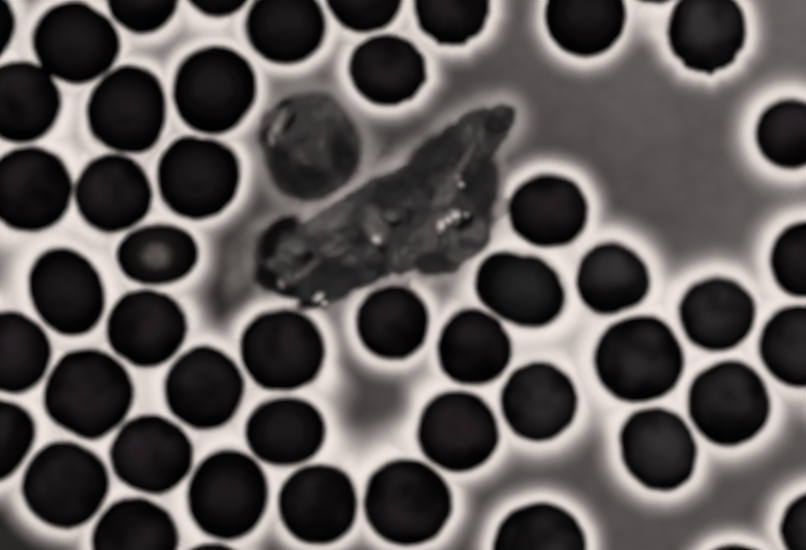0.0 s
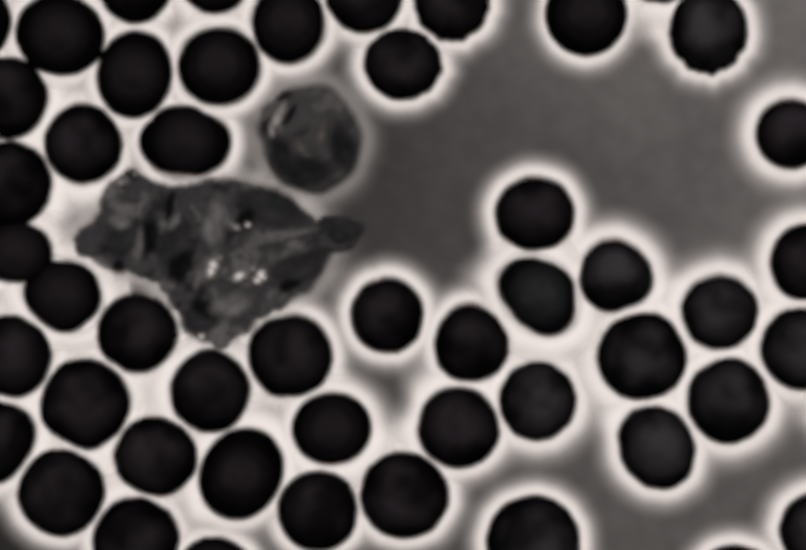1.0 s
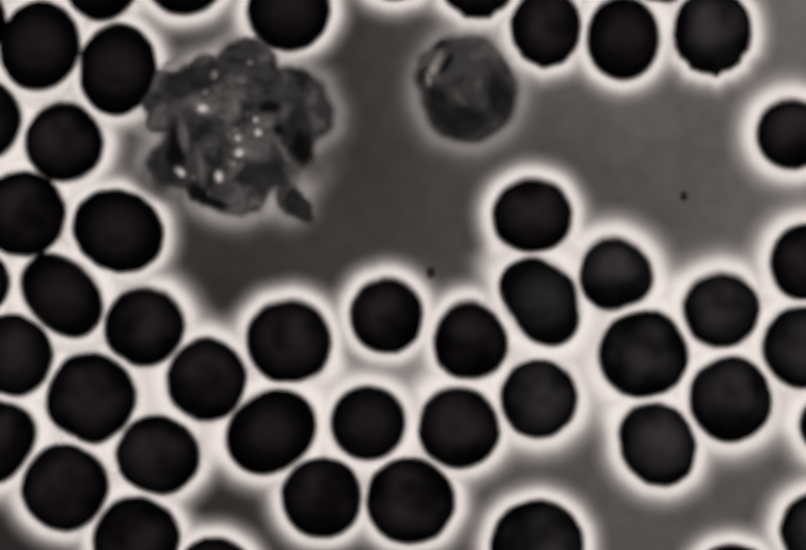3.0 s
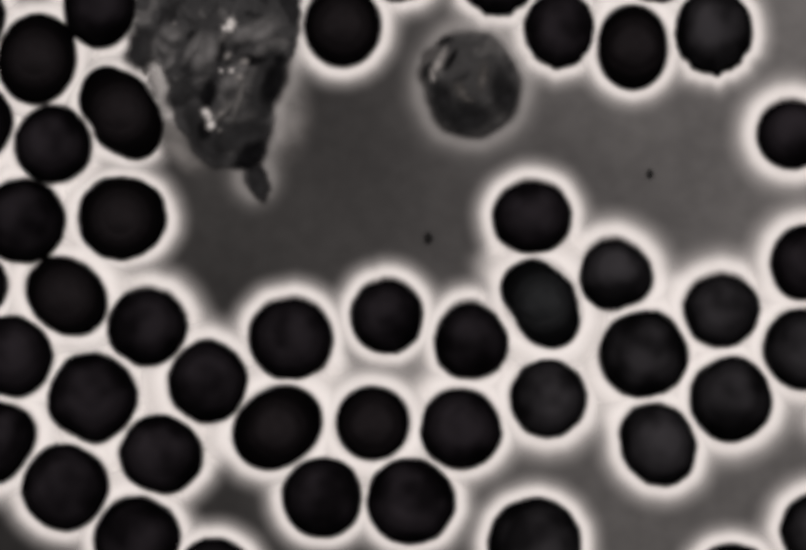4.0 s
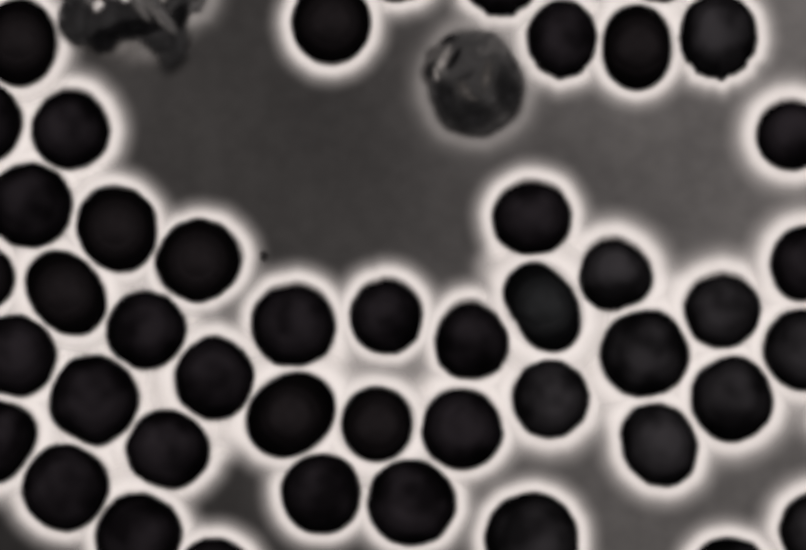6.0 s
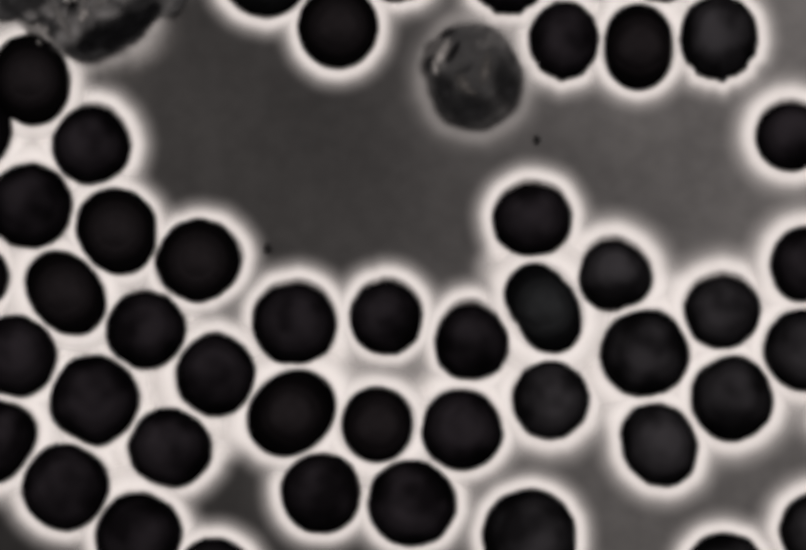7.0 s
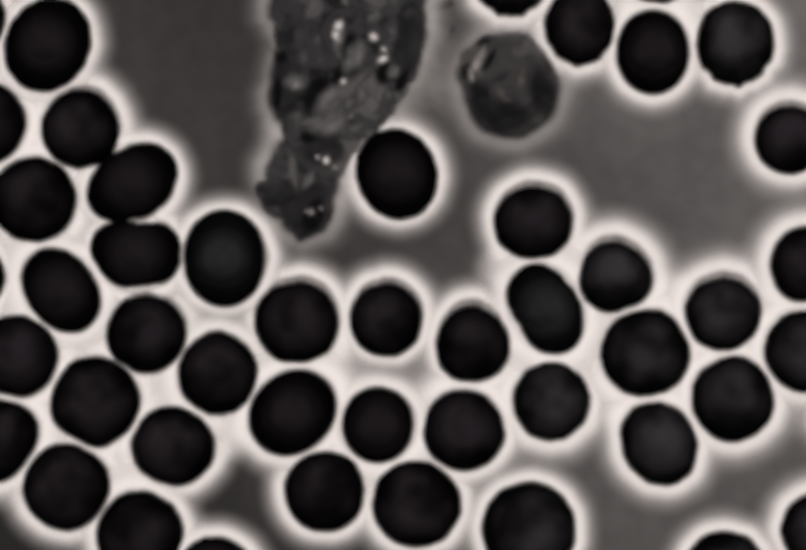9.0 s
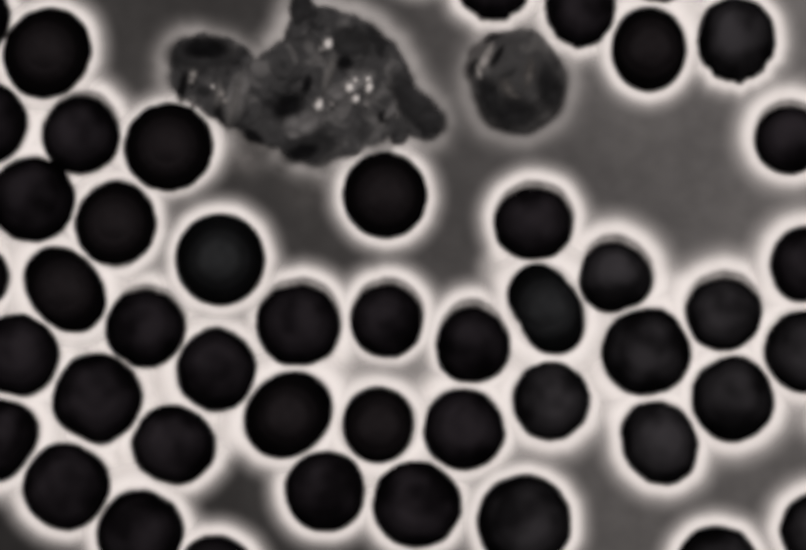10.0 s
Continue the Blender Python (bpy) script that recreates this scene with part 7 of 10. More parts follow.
    walk(lobe[23], [(0, pose(0.079, -0.0115, 0.0046, 0, 0, 723)), (0.5, pose(-0.095, -0.0242, 0.0046, 0, 0, 729)), (1, pose(0.0242, -0.026, 0.0046, 0, 0, 716)), (1.5, pose(0.0132, 0.0352, 0.0046, 0, 0, 722)), (2, pose(0.06, 0.0695, 0.0046, 0, 0, 703)), (2.5, pose(-0.0504, 0.03, 0.0046, 0, 0, 702)), (2.7, pose(-0.0573, 0.0275, 0.0046, 0, 0, 692)), (3.25, pose(-0.0301, 0.0314, 0.0046, 0, 0, 661)), (3.5, pose(0.053, 0.0665, 0.0046, 0, 0, 674)), (3.8, pose(0.0102, 0.0802, 0.0046, 0, 0, 689)), (4, pose(0.0649, 0.0694, 0.0046, 0, 0, 706)), (4.5, pose(0.0166, 0.0754, 0.0046, 0, 0, 748)), (5, pose(0.0536, -0.0558, 0.0046, 0, 0, 740)), (5.5, pose(-0.0529, 0.0182, 0.0046, 0, 0, 748)), (5.7, pose(-0.0547, 0.0399, 0.0046, 0, 0, 767)), (6.25, pose(-0.0075, -0.0177, 0.0046, 0, 0, 769)), (6.8, pose(0.0706, -0.012, 0.0046, 0, 0, 775)), (7, pose(0.0547, 0.0008, 0.0046, 0, 0, 766)), (7.5, pose(-0.0014, 0.0064, 0.0046, 0, 0, 770)), (8, pose(0.055, -0.0216, 0.0046, 0, 0, 773)), (8.5, pose(0.0965, 0.0114, 0.0046, 0, 0, 774)), (9, pose(0.0106, 0.0244, 0.0046, 0, 0, 789)), (9.5, pose(-0.0479, -0.0849, 0.0046, 0, 0, 793)), (10, pose(0.0855, 0.0102, 0.0046, 0, 0, 795))])
    walk(lobe[24], [(0, pose(0.0103, -0.0368, 0.0048, 0, 0, 45)), (0.5, pose(0.0186, 0.0086, 0.0048, 0, 0, 49)), (1, pose(-0.053, -0.0219, 0.0048, 0, 0, 65)), (1.5, pose(-0.0073, 0.0347, 0.0048, 0, 0, 69)), (2, pose(0.0523, -0.0127, 0.0048, 0, 0, 83)), (2.5, pose(0.0263, -0.0778, 0.0048, 0, 0, 75)), (2.7, pose(0.0624, -0.0697, 0.0048, 0, 0, 114)), (3.25, pose(0.0544, -0.0992, 0.0048, 0, 0, 117)), (3.5, pose(0.0561, -0.1188, 0.0048, 0, 0, 119)), (3.8, pose(0.0496, -0.1239, 0.0048, 0, 0, 109)), (4, pose(-0.0325, -0.0668, 0.0048, 0, 0, 117)), (4.5, pose(-0.002, 0.0049, 0.0048, 0, 0, 114)), (5, pose(-0.0215, 0.0245, 0.0048, 0, 0, 125)), (5.5, pose(-0.0489, 0.0101, 0.0048, 0, 0, 149)), (5.7, pose(0.018, -0.0145, 0.0048, 0, 0, 147)), (6.25, pose(0.0377, 0.0229, 0.0048, 0, 0, 150)), (6.8, pose(-0.009, -0.0827, 0.0048, 0, 0, 122)), (7, pose(0.079, 0.0236, 0.0048, 0, 0, 114)), (7.5, pose(-0.036, 0.0547, 0.0048, 0, 0, 138)), (8, pose(-0.0206, 0.0619, 0.0048, 0, 0, 149)), (8.5, pose(0.0398, 0.0465, 0.0048, 0, 0, 136)), (9, pose(0.0755, 0.0951, 0.0048, 0, 0, 89)), (9.5, pose(0.0647, 0.0962, 0.0048, 0, 0, 95)), (10, pose(-0.0158, -0.057, 0.0048, 0, 0, 128))])
    walk(lobe[25], [(0, pose(0.0162, 0.0446, 0.005, 0, 0, 542)), (0.5, pose(0.0521, -0.0363, 0.005, 0, 0, 540)), (1, pose(0.0591, -0.0538, 0.005, 0, 0, 544)), (1.5, pose(0.0463, 0.0501, 0.005, 0, 0, 563)), (2, pose(0.0489, -0.034, 0.005, 0, 0, 562)), (2.5, pose(0.071, 0.0615, 0.005, 0, 0, 577)), (2.7, pose(0.0547, -0.0625, 0.005, 0, 0, 587)), (3.25, pose(0.0504, 0.0016, 0.005, 0, 0, 590)), (3.5, pose(0.0153, -0.008, 0.005, 0, 0, 581)), (3.8, pose(-0.0188, -0.013, 0.005, 0, 0, 566)), (4, pose(-0.07, 0.0268, 0.005, 0, 0, 574)), (4.5, pose(0.06, 0.0168, 0.005, 0, 0, 580)), (5, pose(0.0356, -0.0891, 0.005, 0, 0, 617)), (5.5, pose(0.0564, 0.0619, 0.005, 0, 0, 615)), (5.7, pose(0.0584, -0.0398, 0.005, 0, 0, 621)), (6.25, pose(-0.0109, 0.0001, 0.005, 0, 0, 618)), (6.8, pose(-0.0613, 0.0271, 0.005, 0, 0, 593)), (7, pose(-0.0896, -0.0006, 0.005, 0, 0, 606)), (7.5, pose(0.0325, 0.0524, 0.005, 0, 0, 612)), (8, pose(0.017, -0.0643, 0.005, 0, 0, 605)), (8.5, pose(-0.0182, -0.0922, 0.005, 0, 0, 596)), (9, pose(0.0072, -0.0695, 0.005, 0, 0, 591)), (9.5, pose(0.0576, 0.0367, 0.005, 0, 0, 588)), (10, pose(-0.0074, 0.0563, 0.005, 0, 0, 588))])
    walk(lobe[26], [(0, pose(-0.1027, -0.0615, 0.0052, 0, 0, -9)), (0.5, pose(-0.0329, -0.0521, 0.0052, 0, 0, -14)), (1, pose(-0.0687, -0.0208, 0.0052, 0, 0, -24)), (1.5, pose(-0.0547, 0.003, 0.0052, 0, 0, 6)), (2, pose(-0.0027, 0.0523, 0.0052, 0, 0, -1)), (2.5, pose(-0.0822, 0.0126, 0.0052, 0, 0, 26)), (2.7, pose(0.0015, 0.0534, 0.0052, 0, 0, 17)), (3.25, pose(-0.0455, 0.0356, 0.0052, 0, 0, 21)), (3.5, pose(0.0158, -0.0115, 0.0052, 0, 0, 48)), (3.8, pose(0.0357, -0.0428, 0.0052, 0, 0, 45)), (4, pose(0.066, 0.0344, 0.0052, 0, 0, 46)), (4.5, pose(-0.0486, -0.0463, 0.0052, 0, 0, 57)), (5, pose(-0.0424, 0.0448, 0.0052, 0, 0, 46)), (5.5, pose(0.0048, 0.0087, 0.0052, 0, 0, 45)), (5.7, pose(-0.0203, 0.0668, 0.0052, 0, 0, 51)), (6.25, pose(0.0607, 0.0329, 0.0052, 0, 0, 39)), (6.8, pose(-0.0182, -0.1059, 0.0052, 0, 0, 36)), (7, pose(-0.0599, -0.0198, 0.0052, 0, 0, 39)), (7.5, pose(-0.0587, 0.0037, 0.0052, 0, 0, 41)), (8, pose(-0.0484, 0.034, 0.0052, 0, 0, 59)), (8.5, pose(-0.048, -0.0781, 0.0052, 0, 0, 70)), (9, pose(0.0164, -0.0214, 0.0052, 0, 0, 68)), (9.5, pose(0.0185, 0.0135, 0.0052, 0, 0, 67)), (10, pose(-0.1031, 0.0374, 0.0052, 0, 0, 69))])
    walk(lobe[27], [(0, pose(0.0835, 0.0367, 0.0054, 0, 0, 38)), (0.5, pose(0.0488, -0.0108, 0.0054, 0, 0, 47)), (1, pose(-0.0403, -0.0352, 0.0054, 0, 0, 51)), (1.5, pose(0.057, -0.0458, 0.0054, 0, 0, 51)), (2, pose(0.0663, 0.0599, 0.0054, 0, 0, 54)), (2.5, pose(0.0452, 0.06, 0.0054, 0, 0, 58)), (2.7, pose(0.0045, -0.0143, 0.0054, 0, 0, 65)), (3.25, pose(-0.037, -0.0753, 0.0054, 0, 0, 91)), (3.5, pose(-0.0366, -0.0788, 0.0054, 0, 0, 94)), (3.8, pose(0.0599, 0.0155, 0.0054, 0, 0, 99)), (4, pose(0.0331, -0.1218, 0.0054, 0, 0, 97)), (4.5, pose(0.0776, -0.0276, 0.0054, 0, 0, 96)), (5, pose(0.0535, -0.0559, 0.0054, 0, 0, 87)), (5.5, pose(-0.0065, -0.013, 0.0054, 0, 0, 95)), (5.7, pose(0.0184, -0.0702, 0.0054, 0, 0, 78)), (6.25, pose(0.0663, -0.0065, 0.0054, 0, 0, 89)), (6.8, pose(0.0222, -0.0601, 0.0054, 0, 0, 105)), (7, pose(-0.0352, -0.0653, 0.0054, 0, 0, 104)), (7.5, pose(0.0051, 0.0172, 0.0054, 0, 0, 93)), (8, pose(-0.0007, -0.0733, 0.0054, 0, 0, 91)), (8.5, pose(0.0001, -0.0499, 0.0054, 0, 0, 78)), (9, pose(0.0677, 0.0063, 0.0054, 0, 0, 92)), (9.5, pose(0.0712, 0.0731, 0.0054, 0, 0, 87)), (10, pose(0.0897, -0.0463, 0.0054, 0, 0, 68))])
    walk(lobe[28], [(0, pose(0.108, 0.1027, 0.0056, 0, 0, -246)), (0.5, pose(0.1527, 0.0575, 0.0056, 0, 0, -259)), (1, pose(0.0074, -0.0901, 0.0056, 0, 0, -228)), (1.5, pose(0.0327, 0.0184, 0.0056, 0, 0, -224)), (2, pose(-0.0268, -0.0181, 0.0056, 0, 0, -231)), (2.5, pose(0.0626, -0.0213, 0.0056, 0, 0, -227)), (2.7, pose(-0.014, -0.0771, 0.0056, 0, 0, -210)), (3.25, pose(0.0165, 0.0541, 0.0056, 0, 0, -213)), (3.5, pose(0.0498, 0.0037, 0.0056, 0, 0, -211)), (3.8, pose(0.0148, 0.0434, 0.0056, 0, 0, -212)), (4, pose(-0.0371, 0.0159, 0.0056, 0, 0, -215)), (4.5, pose(-0.029, 0.0083, 0.0056, 0, 0, -211)), (5, pose(-0.0384, -0.0557, 0.0056, 0, 0, -233)), (5.5, pose(-0.0768, 0.066, 0.0056, 0, 0, -230)), (5.7, pose(-0.058, -0.0861, 0.0056, 0, 0, -228)), (6.25, pose(-0.0628, 0.0679, 0.0056, 0, 0, -227)), (6.8, pose(0.0257, 0.0317, 0.0056, 0, 0, -224)), (7, pose(-0.0861, -0.0225, 0.0056, 0, 0, -218)), (7.5, pose(-0.0593, -0.0433, 0.0056, 0, 0, -208)), (8, pose(-0.0169, -0.0263, 0.0056, 0, 0, -215)), (8.5, pose(-0.0401, -0.0134, 0.0056, 0, 0, -227)), (9, pose(-0.0345, -0.0104, 0.0056, 0, 0, -242)), (9.5, pose(-0.0318, 0.0517, 0.0056, 0, 0, -238)), (10, pose(0.042, -0.0585, 0.0056, 0, 0, -223))])
    walk(lobe[29], [(0, pose(0.0547, -0.0398, 0.0058, 0, 0, 541)), (0.5, pose(0.0625, -0.0351, 0.0058, 0, 0, 549)), (1, pose(-0.0208, 0.0244, 0.0058, 0, 0, 555)), (1.5, pose(-0.0358, 0.0132, 0.0058, 0, 0, 559)), (2, pose(0.0062, 0.0846, 0.0058, 0, 0, 538)), (2.5, pose(0.0147, 0.0134, 0.0058, 0, 0, 520)), (2.7, pose(0.0151, -0.0197, 0.0058, 0, 0, 521)), (3.25, pose(-0.0538, 0.0704, 0.0058, 0, 0, 540)), (3.5, pose(-0.0642, 0.0557, 0.0058, 0, 0, 548)), (3.8, pose(-0.0174, 0.037, 0.0058, 0, 0, 542)), (4, pose(-0.0704, 0.0004, 0.0058, 0, 0, 552)), (4.5, pose(-0.0298, 0.0793, 0.0058, 0, 0, 560)), (5, pose(-0.0012, 0.0593, 0.0058, 0, 0, 541)), (5.5, pose(-0.0254, 0.0135, 0.0058, 0, 0, 536)), (5.7, pose(0.0109, 0.0426, 0.0058, 0, 0, 515)), (6.25, pose(0.0279, -0.0458, 0.0058, 0, 0, 511)), (6.8, pose(0.042, -0.0065, 0.0058, 0, 0, 499)), (7, pose(-0.0307, -0.0062, 0.0058, 0, 0, 491)), (7.5, pose(-0.0233, -0.0106, 0.0058, 0, 0, 486)), (8, pose(-0.0229, -0.0424, 0.0058, 0, 0, 488)), (8.5, pose(-0.0521, -0.0335, 0.0058, 0, 0, 484)), (9, pose(-0.0698, -0.1118, 0.0058, 0, 0, 494)), (9.5, pose(0.0624, -0.0151, 0.0058, 0, 0, 493)), (10, pose(0.0935, 0.0025, 0.0058, 0, 0, 482))])
    walk(granule[0], [(0, pose(0.0601, 0.0067, 0.0214, 0, 0, 0)), (0.5, pose(0.0770, -0.0112, 0.0214, 0, 0, 38)), (1, pose(0.0476, -0.0304, 0.0214, 0, 0, 67)), (1.5, pose(-0.0199, 0.0024, 0.0214, 0, 0, 80)), (2, pose(0.0390, 0.0664, 0.0214, 0, 0, 73)), (2.5, pose(-0.0135, 0.0237, 0.0214, 0, 0, 48)), (2.7, pose(-0.0254, 0.0156, 0.0214, 0, 0, 11)), (3.8, pose(-0.0025, -0.0052, 0.0214, 0, 0, -28)), (4, pose(0.0111, 0.0263, 0.0214, 0, 0, -61)), (4.5, pose(0.0060, 0.0516, 0.0214, 0, 0, -78)), (5, pose(-0.0154, -0.0320, 0.0214, 0, 0, -77)), (5.5, pose(-0.0365, -0.0310, 0.0214, 0, 0, -56)), (5.7, pose(-0.0308, -0.0522, 0.0214, 0, 0, -22)), (6.8, pose(-0.0335, -0.0428, 0.0214, 0, 0, 17)), (7, pose(-0.0168, -0.0246, 0.0214, 0, 0, 53)), (8, pose(-0.0066, -0.0363, 0.0214, 0, 0, 75)), (8.5, pose(0.0544, -0.0315, 0.0214, 0, 0, 79)), (9, pose(0.0012, 0.0471, 0.0214, 0, 0, 64)), (9.5, pose(-0.0027, 0.0468, 0.0214, 0, 0, 33)), (10, pose(0.0203, 0.0381, 0.0214, 0, 0, 80))])
    walk(granule[1], [(0, pose(0.0467, -0.0033, 0.0216, 0, 0, 79)), (0.5, pose(0.0611, -0.0177, 0.0216, 0, 0, 65)), (1, pose(0.0267, -0.0314, 0.0216, 0, 0, 34)), (1.5, pose(0.0100, -0.0448, 0.0216, 0, 0, -5)), (2, pose(0.0077, 0.0291, 0.0216, 0, 0, -42)), (2.5, pose(0.0252, 0.0317, 0.0216, 0, 0, -70)), (2.7, pose(-0.0065, -0.0137, 0.0216, 0, 0, -80)), (3.8, pose(-0.0104, -0.0863, 0.0216, 0, 0, -71)), (4, pose(-0.0128, -0.0607, 0.0216, 0, 0, -44)), (4.5, pose(-0.0353, 0.0069, 0.0216, 0, 0, -7)), (5, pose(-0.0114, -0.0210, 0.0216, 0, 0, 32)), (5.5, pose(-0.0379, -0.0330, 0.0216, 0, 0, 63)), (5.7, pose(-0.0318, -0.0537, 0.0216, 0, 0, 79)), (6.8, pose(-0.0345, -0.0449, 0.0216, 0, 0, 75)), (7, pose(-0.0019, -0.0221, 0.0216, 0, 0, 53)), (8, pose(0.0083, -0.0313, 0.0216, 0, 0, 18)), (8.5, pose(0.0733, -0.0116, 0.0216, 0, 0, -22)), (9, pose(-0.0003, 0.0372, 0.0216, 0, 0, -56)), (9.5, pose(0.0097, 0.0503, 0.0216, 0, 0, -77)), (10, pose(0.0114, -0.0206, 0.0216, 0, 0, 80))])
    walk(granule[2], [(0, pose(-0.0155, -0.0167, 0.0218, 0, 0, -20)), (0.5, pose(0.0139, -0.0241, 0.0218, 0, 0, -55)), (1, pose(0.0019, -0.0205, 0.0218, 0, 0, -76)), (1.5, pose(0.0214, -0.0473, 0.0218, 0, 0, -79)), (2, pose(-0.0062, 0.0018, 0.0218, 0, 0, -62)), (2.5, pose(-0.0632, -0.0111, 0.0218, 0, 0, -30)), (2.7, pose(0.0119, -0.0152, 0.0218, 0, 0, 9)), (3.8, pose(-0.0049, -0.0962, 0.0218, 0, 0, 46)), (4, pose(-0.0088, -0.0722, 0.0218, 0, 0, 72)), (4.5, pose(0.0020, -0.0329, 0.0218, 0, 0, 80)), (5, pose(-0.0164, -0.0335, 0.0218, 0, 0, 68)), (5.5, pose(0.0098, -0.0072, 0.0218, 0, 0, 40)), (5.7, pose(0.0090, -0.0199, 0.0218, 0, 0, 2)), (6.8, pose(-0.0573, -0.0812, 0.0218, 0, 0, -37)), (7, pose(-0.0416, -0.0271, 0.0218, 0, 0, -66)), (8, pose(0.0282, -0.0264, 0.0218, 0, 0, -80)), (8.5, pose(-0.0301, 0.0018, 0.0218, 0, 0, -74)), (9, pose(0.0355, 0.0361, 0.0218, 0, 0, -49)), (9.5, pose(0.0341, 0.0180, 0.0218, 0, 0, -13)), (10, pose(0.0412, -0.0042, 0.0218, 0, 0, 80))])
    walk(granule[3], [(0, pose(-0.1074, -0.0599, 0.0220, 0, 0, -74)), (0.5, pose(0.0497, -0.0052, 0.0220, 0, 0, -51)), (1, pose(0.0243, 0.0158, 0.0220, 0, 0, -15)), (1.5, pose(0.0274, 0.0208, 0.0220, 0, 0, 25)), (2, pose(0.0241, 0.1002, 0.0220, 0, 0, 58)), (2.5, pose(0.0675, 0.0227, 0.0220, 0, 0, 77)), (2.7, pose(0.0084, 0.0494, 0.0220, 0, 0, 78)), (3.8, pose(-0.0273, -0.0092, 0.0220, 0, 0, 59)), (4, pose(0.0235, -0.0110, 0.0220, 0, 0, 26)), (4.5, pose(0.0284, 0.0446, 0.0220, 0, 0, -14)), (5, pose(0.0458, -0.0101, 0.0220, 0, 0, -50)), (5.5, pose(0.0048, -0.0171, 0.0220, 0, 0, -74)), (5.7, pose(0.0239, -0.0299, 0.0220, 0, 0, -80)), (6.8, pose(-0.0205, -0.0503, 0.0220, 0, 0, -66)), (7, pose(-0.0093, -0.0495, 0.0220, 0, 0, -36)), (8, pose(0.0083, -0.0612, 0.0220, 0, 0, 3)), (8.5, pose(0.0022, -0.0554, 0.0220, 0, 0, 41)), (9, pose(-0.0401, -0.0101, 0.0220, 0, 0, 69)), (9.5, pose(0.0058, -0.0367, 0.0220, 0, 0, 80)), (10, pose(-0.1104, 0.0082, 0.0220, 0, 0, 80))])
    walk(granule[4], [(0, pose(-0.0716, -0.0729, 0.0222, 0, 0, 40)), (0.5, pose(-0.0209, -0.0425, 0.0222, 0, 0, 68)), (1, pose(-0.0006, -0.0269, 0.0222, 0, 0, 80)), (1.5, pose(-0.0208, -0.0051, 0.0222, 0, 0, 72)), (2, pose(0.0177, 0.0321, 0.0222, 0, 0, 47)), (2.5, pose(-0.0095, -0.0131, 0.0222, 0, 0, 10)), (2.7, pose(-0.0487, -0.0550, 0.0222, 0, 0, -29)), (3.8, pose(-0.0034, -0.0102, 0.0222, 0, 0, -61)), (4, pose(0.0096, 0.0228, 0.0222, 0, 0, -78)), (4.5, pose(0.0045, -0.0115, 0.0222, 0, 0, -76)), (5, pose(-0.0124, -0.0236, 0.0222, 0, 0, -55)), (5.5, pose(-0.0101, -0.0022, 0.0222, 0, 0, -21)), (5.7, pose(-0.0009, -0.0150, 0.0222, 0, 0, 19)), (6.8, pose(-0.0583, -0.0827, 0.0222, 0, 0, 54)), (7, pose(0.0081, -0.0172, 0.0222, 0, 0, 75)), (8, pose(0.0382, -0.0314, 0.0222, 0, 0, 79)), (8.5, pose(0.0226, 0.0157, 0.0222, 0, 0, 63)), (9, pose(0.0444, 0.0148, 0.0222, 0, 0, 32)), (9.5, pose(0.0405, 0.0031, 0.0222, 0, 0, -7)), (10, pose(0.0601, -0.0042, 0.0222, 0, 0, 80))])
    walk(granule[5], [(0, pose(0.0536, 0.0017, 0.0224, 0, 0, 64)), (0.5, pose(0.0164, -0.0003, 0.0224, 0, 0, 33)), (1, pose(0.0442, -0.0354, 0.0224, 0, 0, -6)), (1.5, pose(0.0200, -0.0439, 0.0224, 0, 0, -44)), (2, pose(-0.0415, -0.0649, 0.0224, 0, 0, -70)), (2.5, pose(0.0029, -0.0310, 0.0224, 0, 0, -80)), (2.7, pose(0.0358, 0.0007, 0.0224, 0, 0, -70)), (3.8, pose(-0.0074, -0.0898, 0.0224, 0, 0, -43)), (4, pose(-0.0113, -0.0647, 0.0224, 0, 0, -5)), (4.5, pose(-0.0342, 0.0049, 0.0224, 0, 0, 34)), (5, pose(-0.0109, 0.0013, 0.0224, 0, 0, 64)), (5.5, pose(-0.0349, -0.0296, 0.0224, 0, 0, 79)), (5.7, pose(-0.0297, -0.0518, 0.0224, 0, 0, 75)), (6.8, pose(-0.0324, -0.0419, 0.0224, 0, 0, 52)), (7, pose(-0.0316, -0.0222, 0.0224, 0, 0, 17)), (8, pose(-0.0215, -0.0289, 0.0224, 0, 0, -23)), (8.5, pose(0.0718, -0.0141, 0.0224, 0, 0, -57)), (9, pose(-0.0103, -0.0832, 0.0224, 0, 0, -77)), (9.5, pose(-0.0017, -0.0591, 0.0224, 0, 0, -78)), (10, pose(0.0472, -0.0151, 0.0224, 0, 0, 80))])
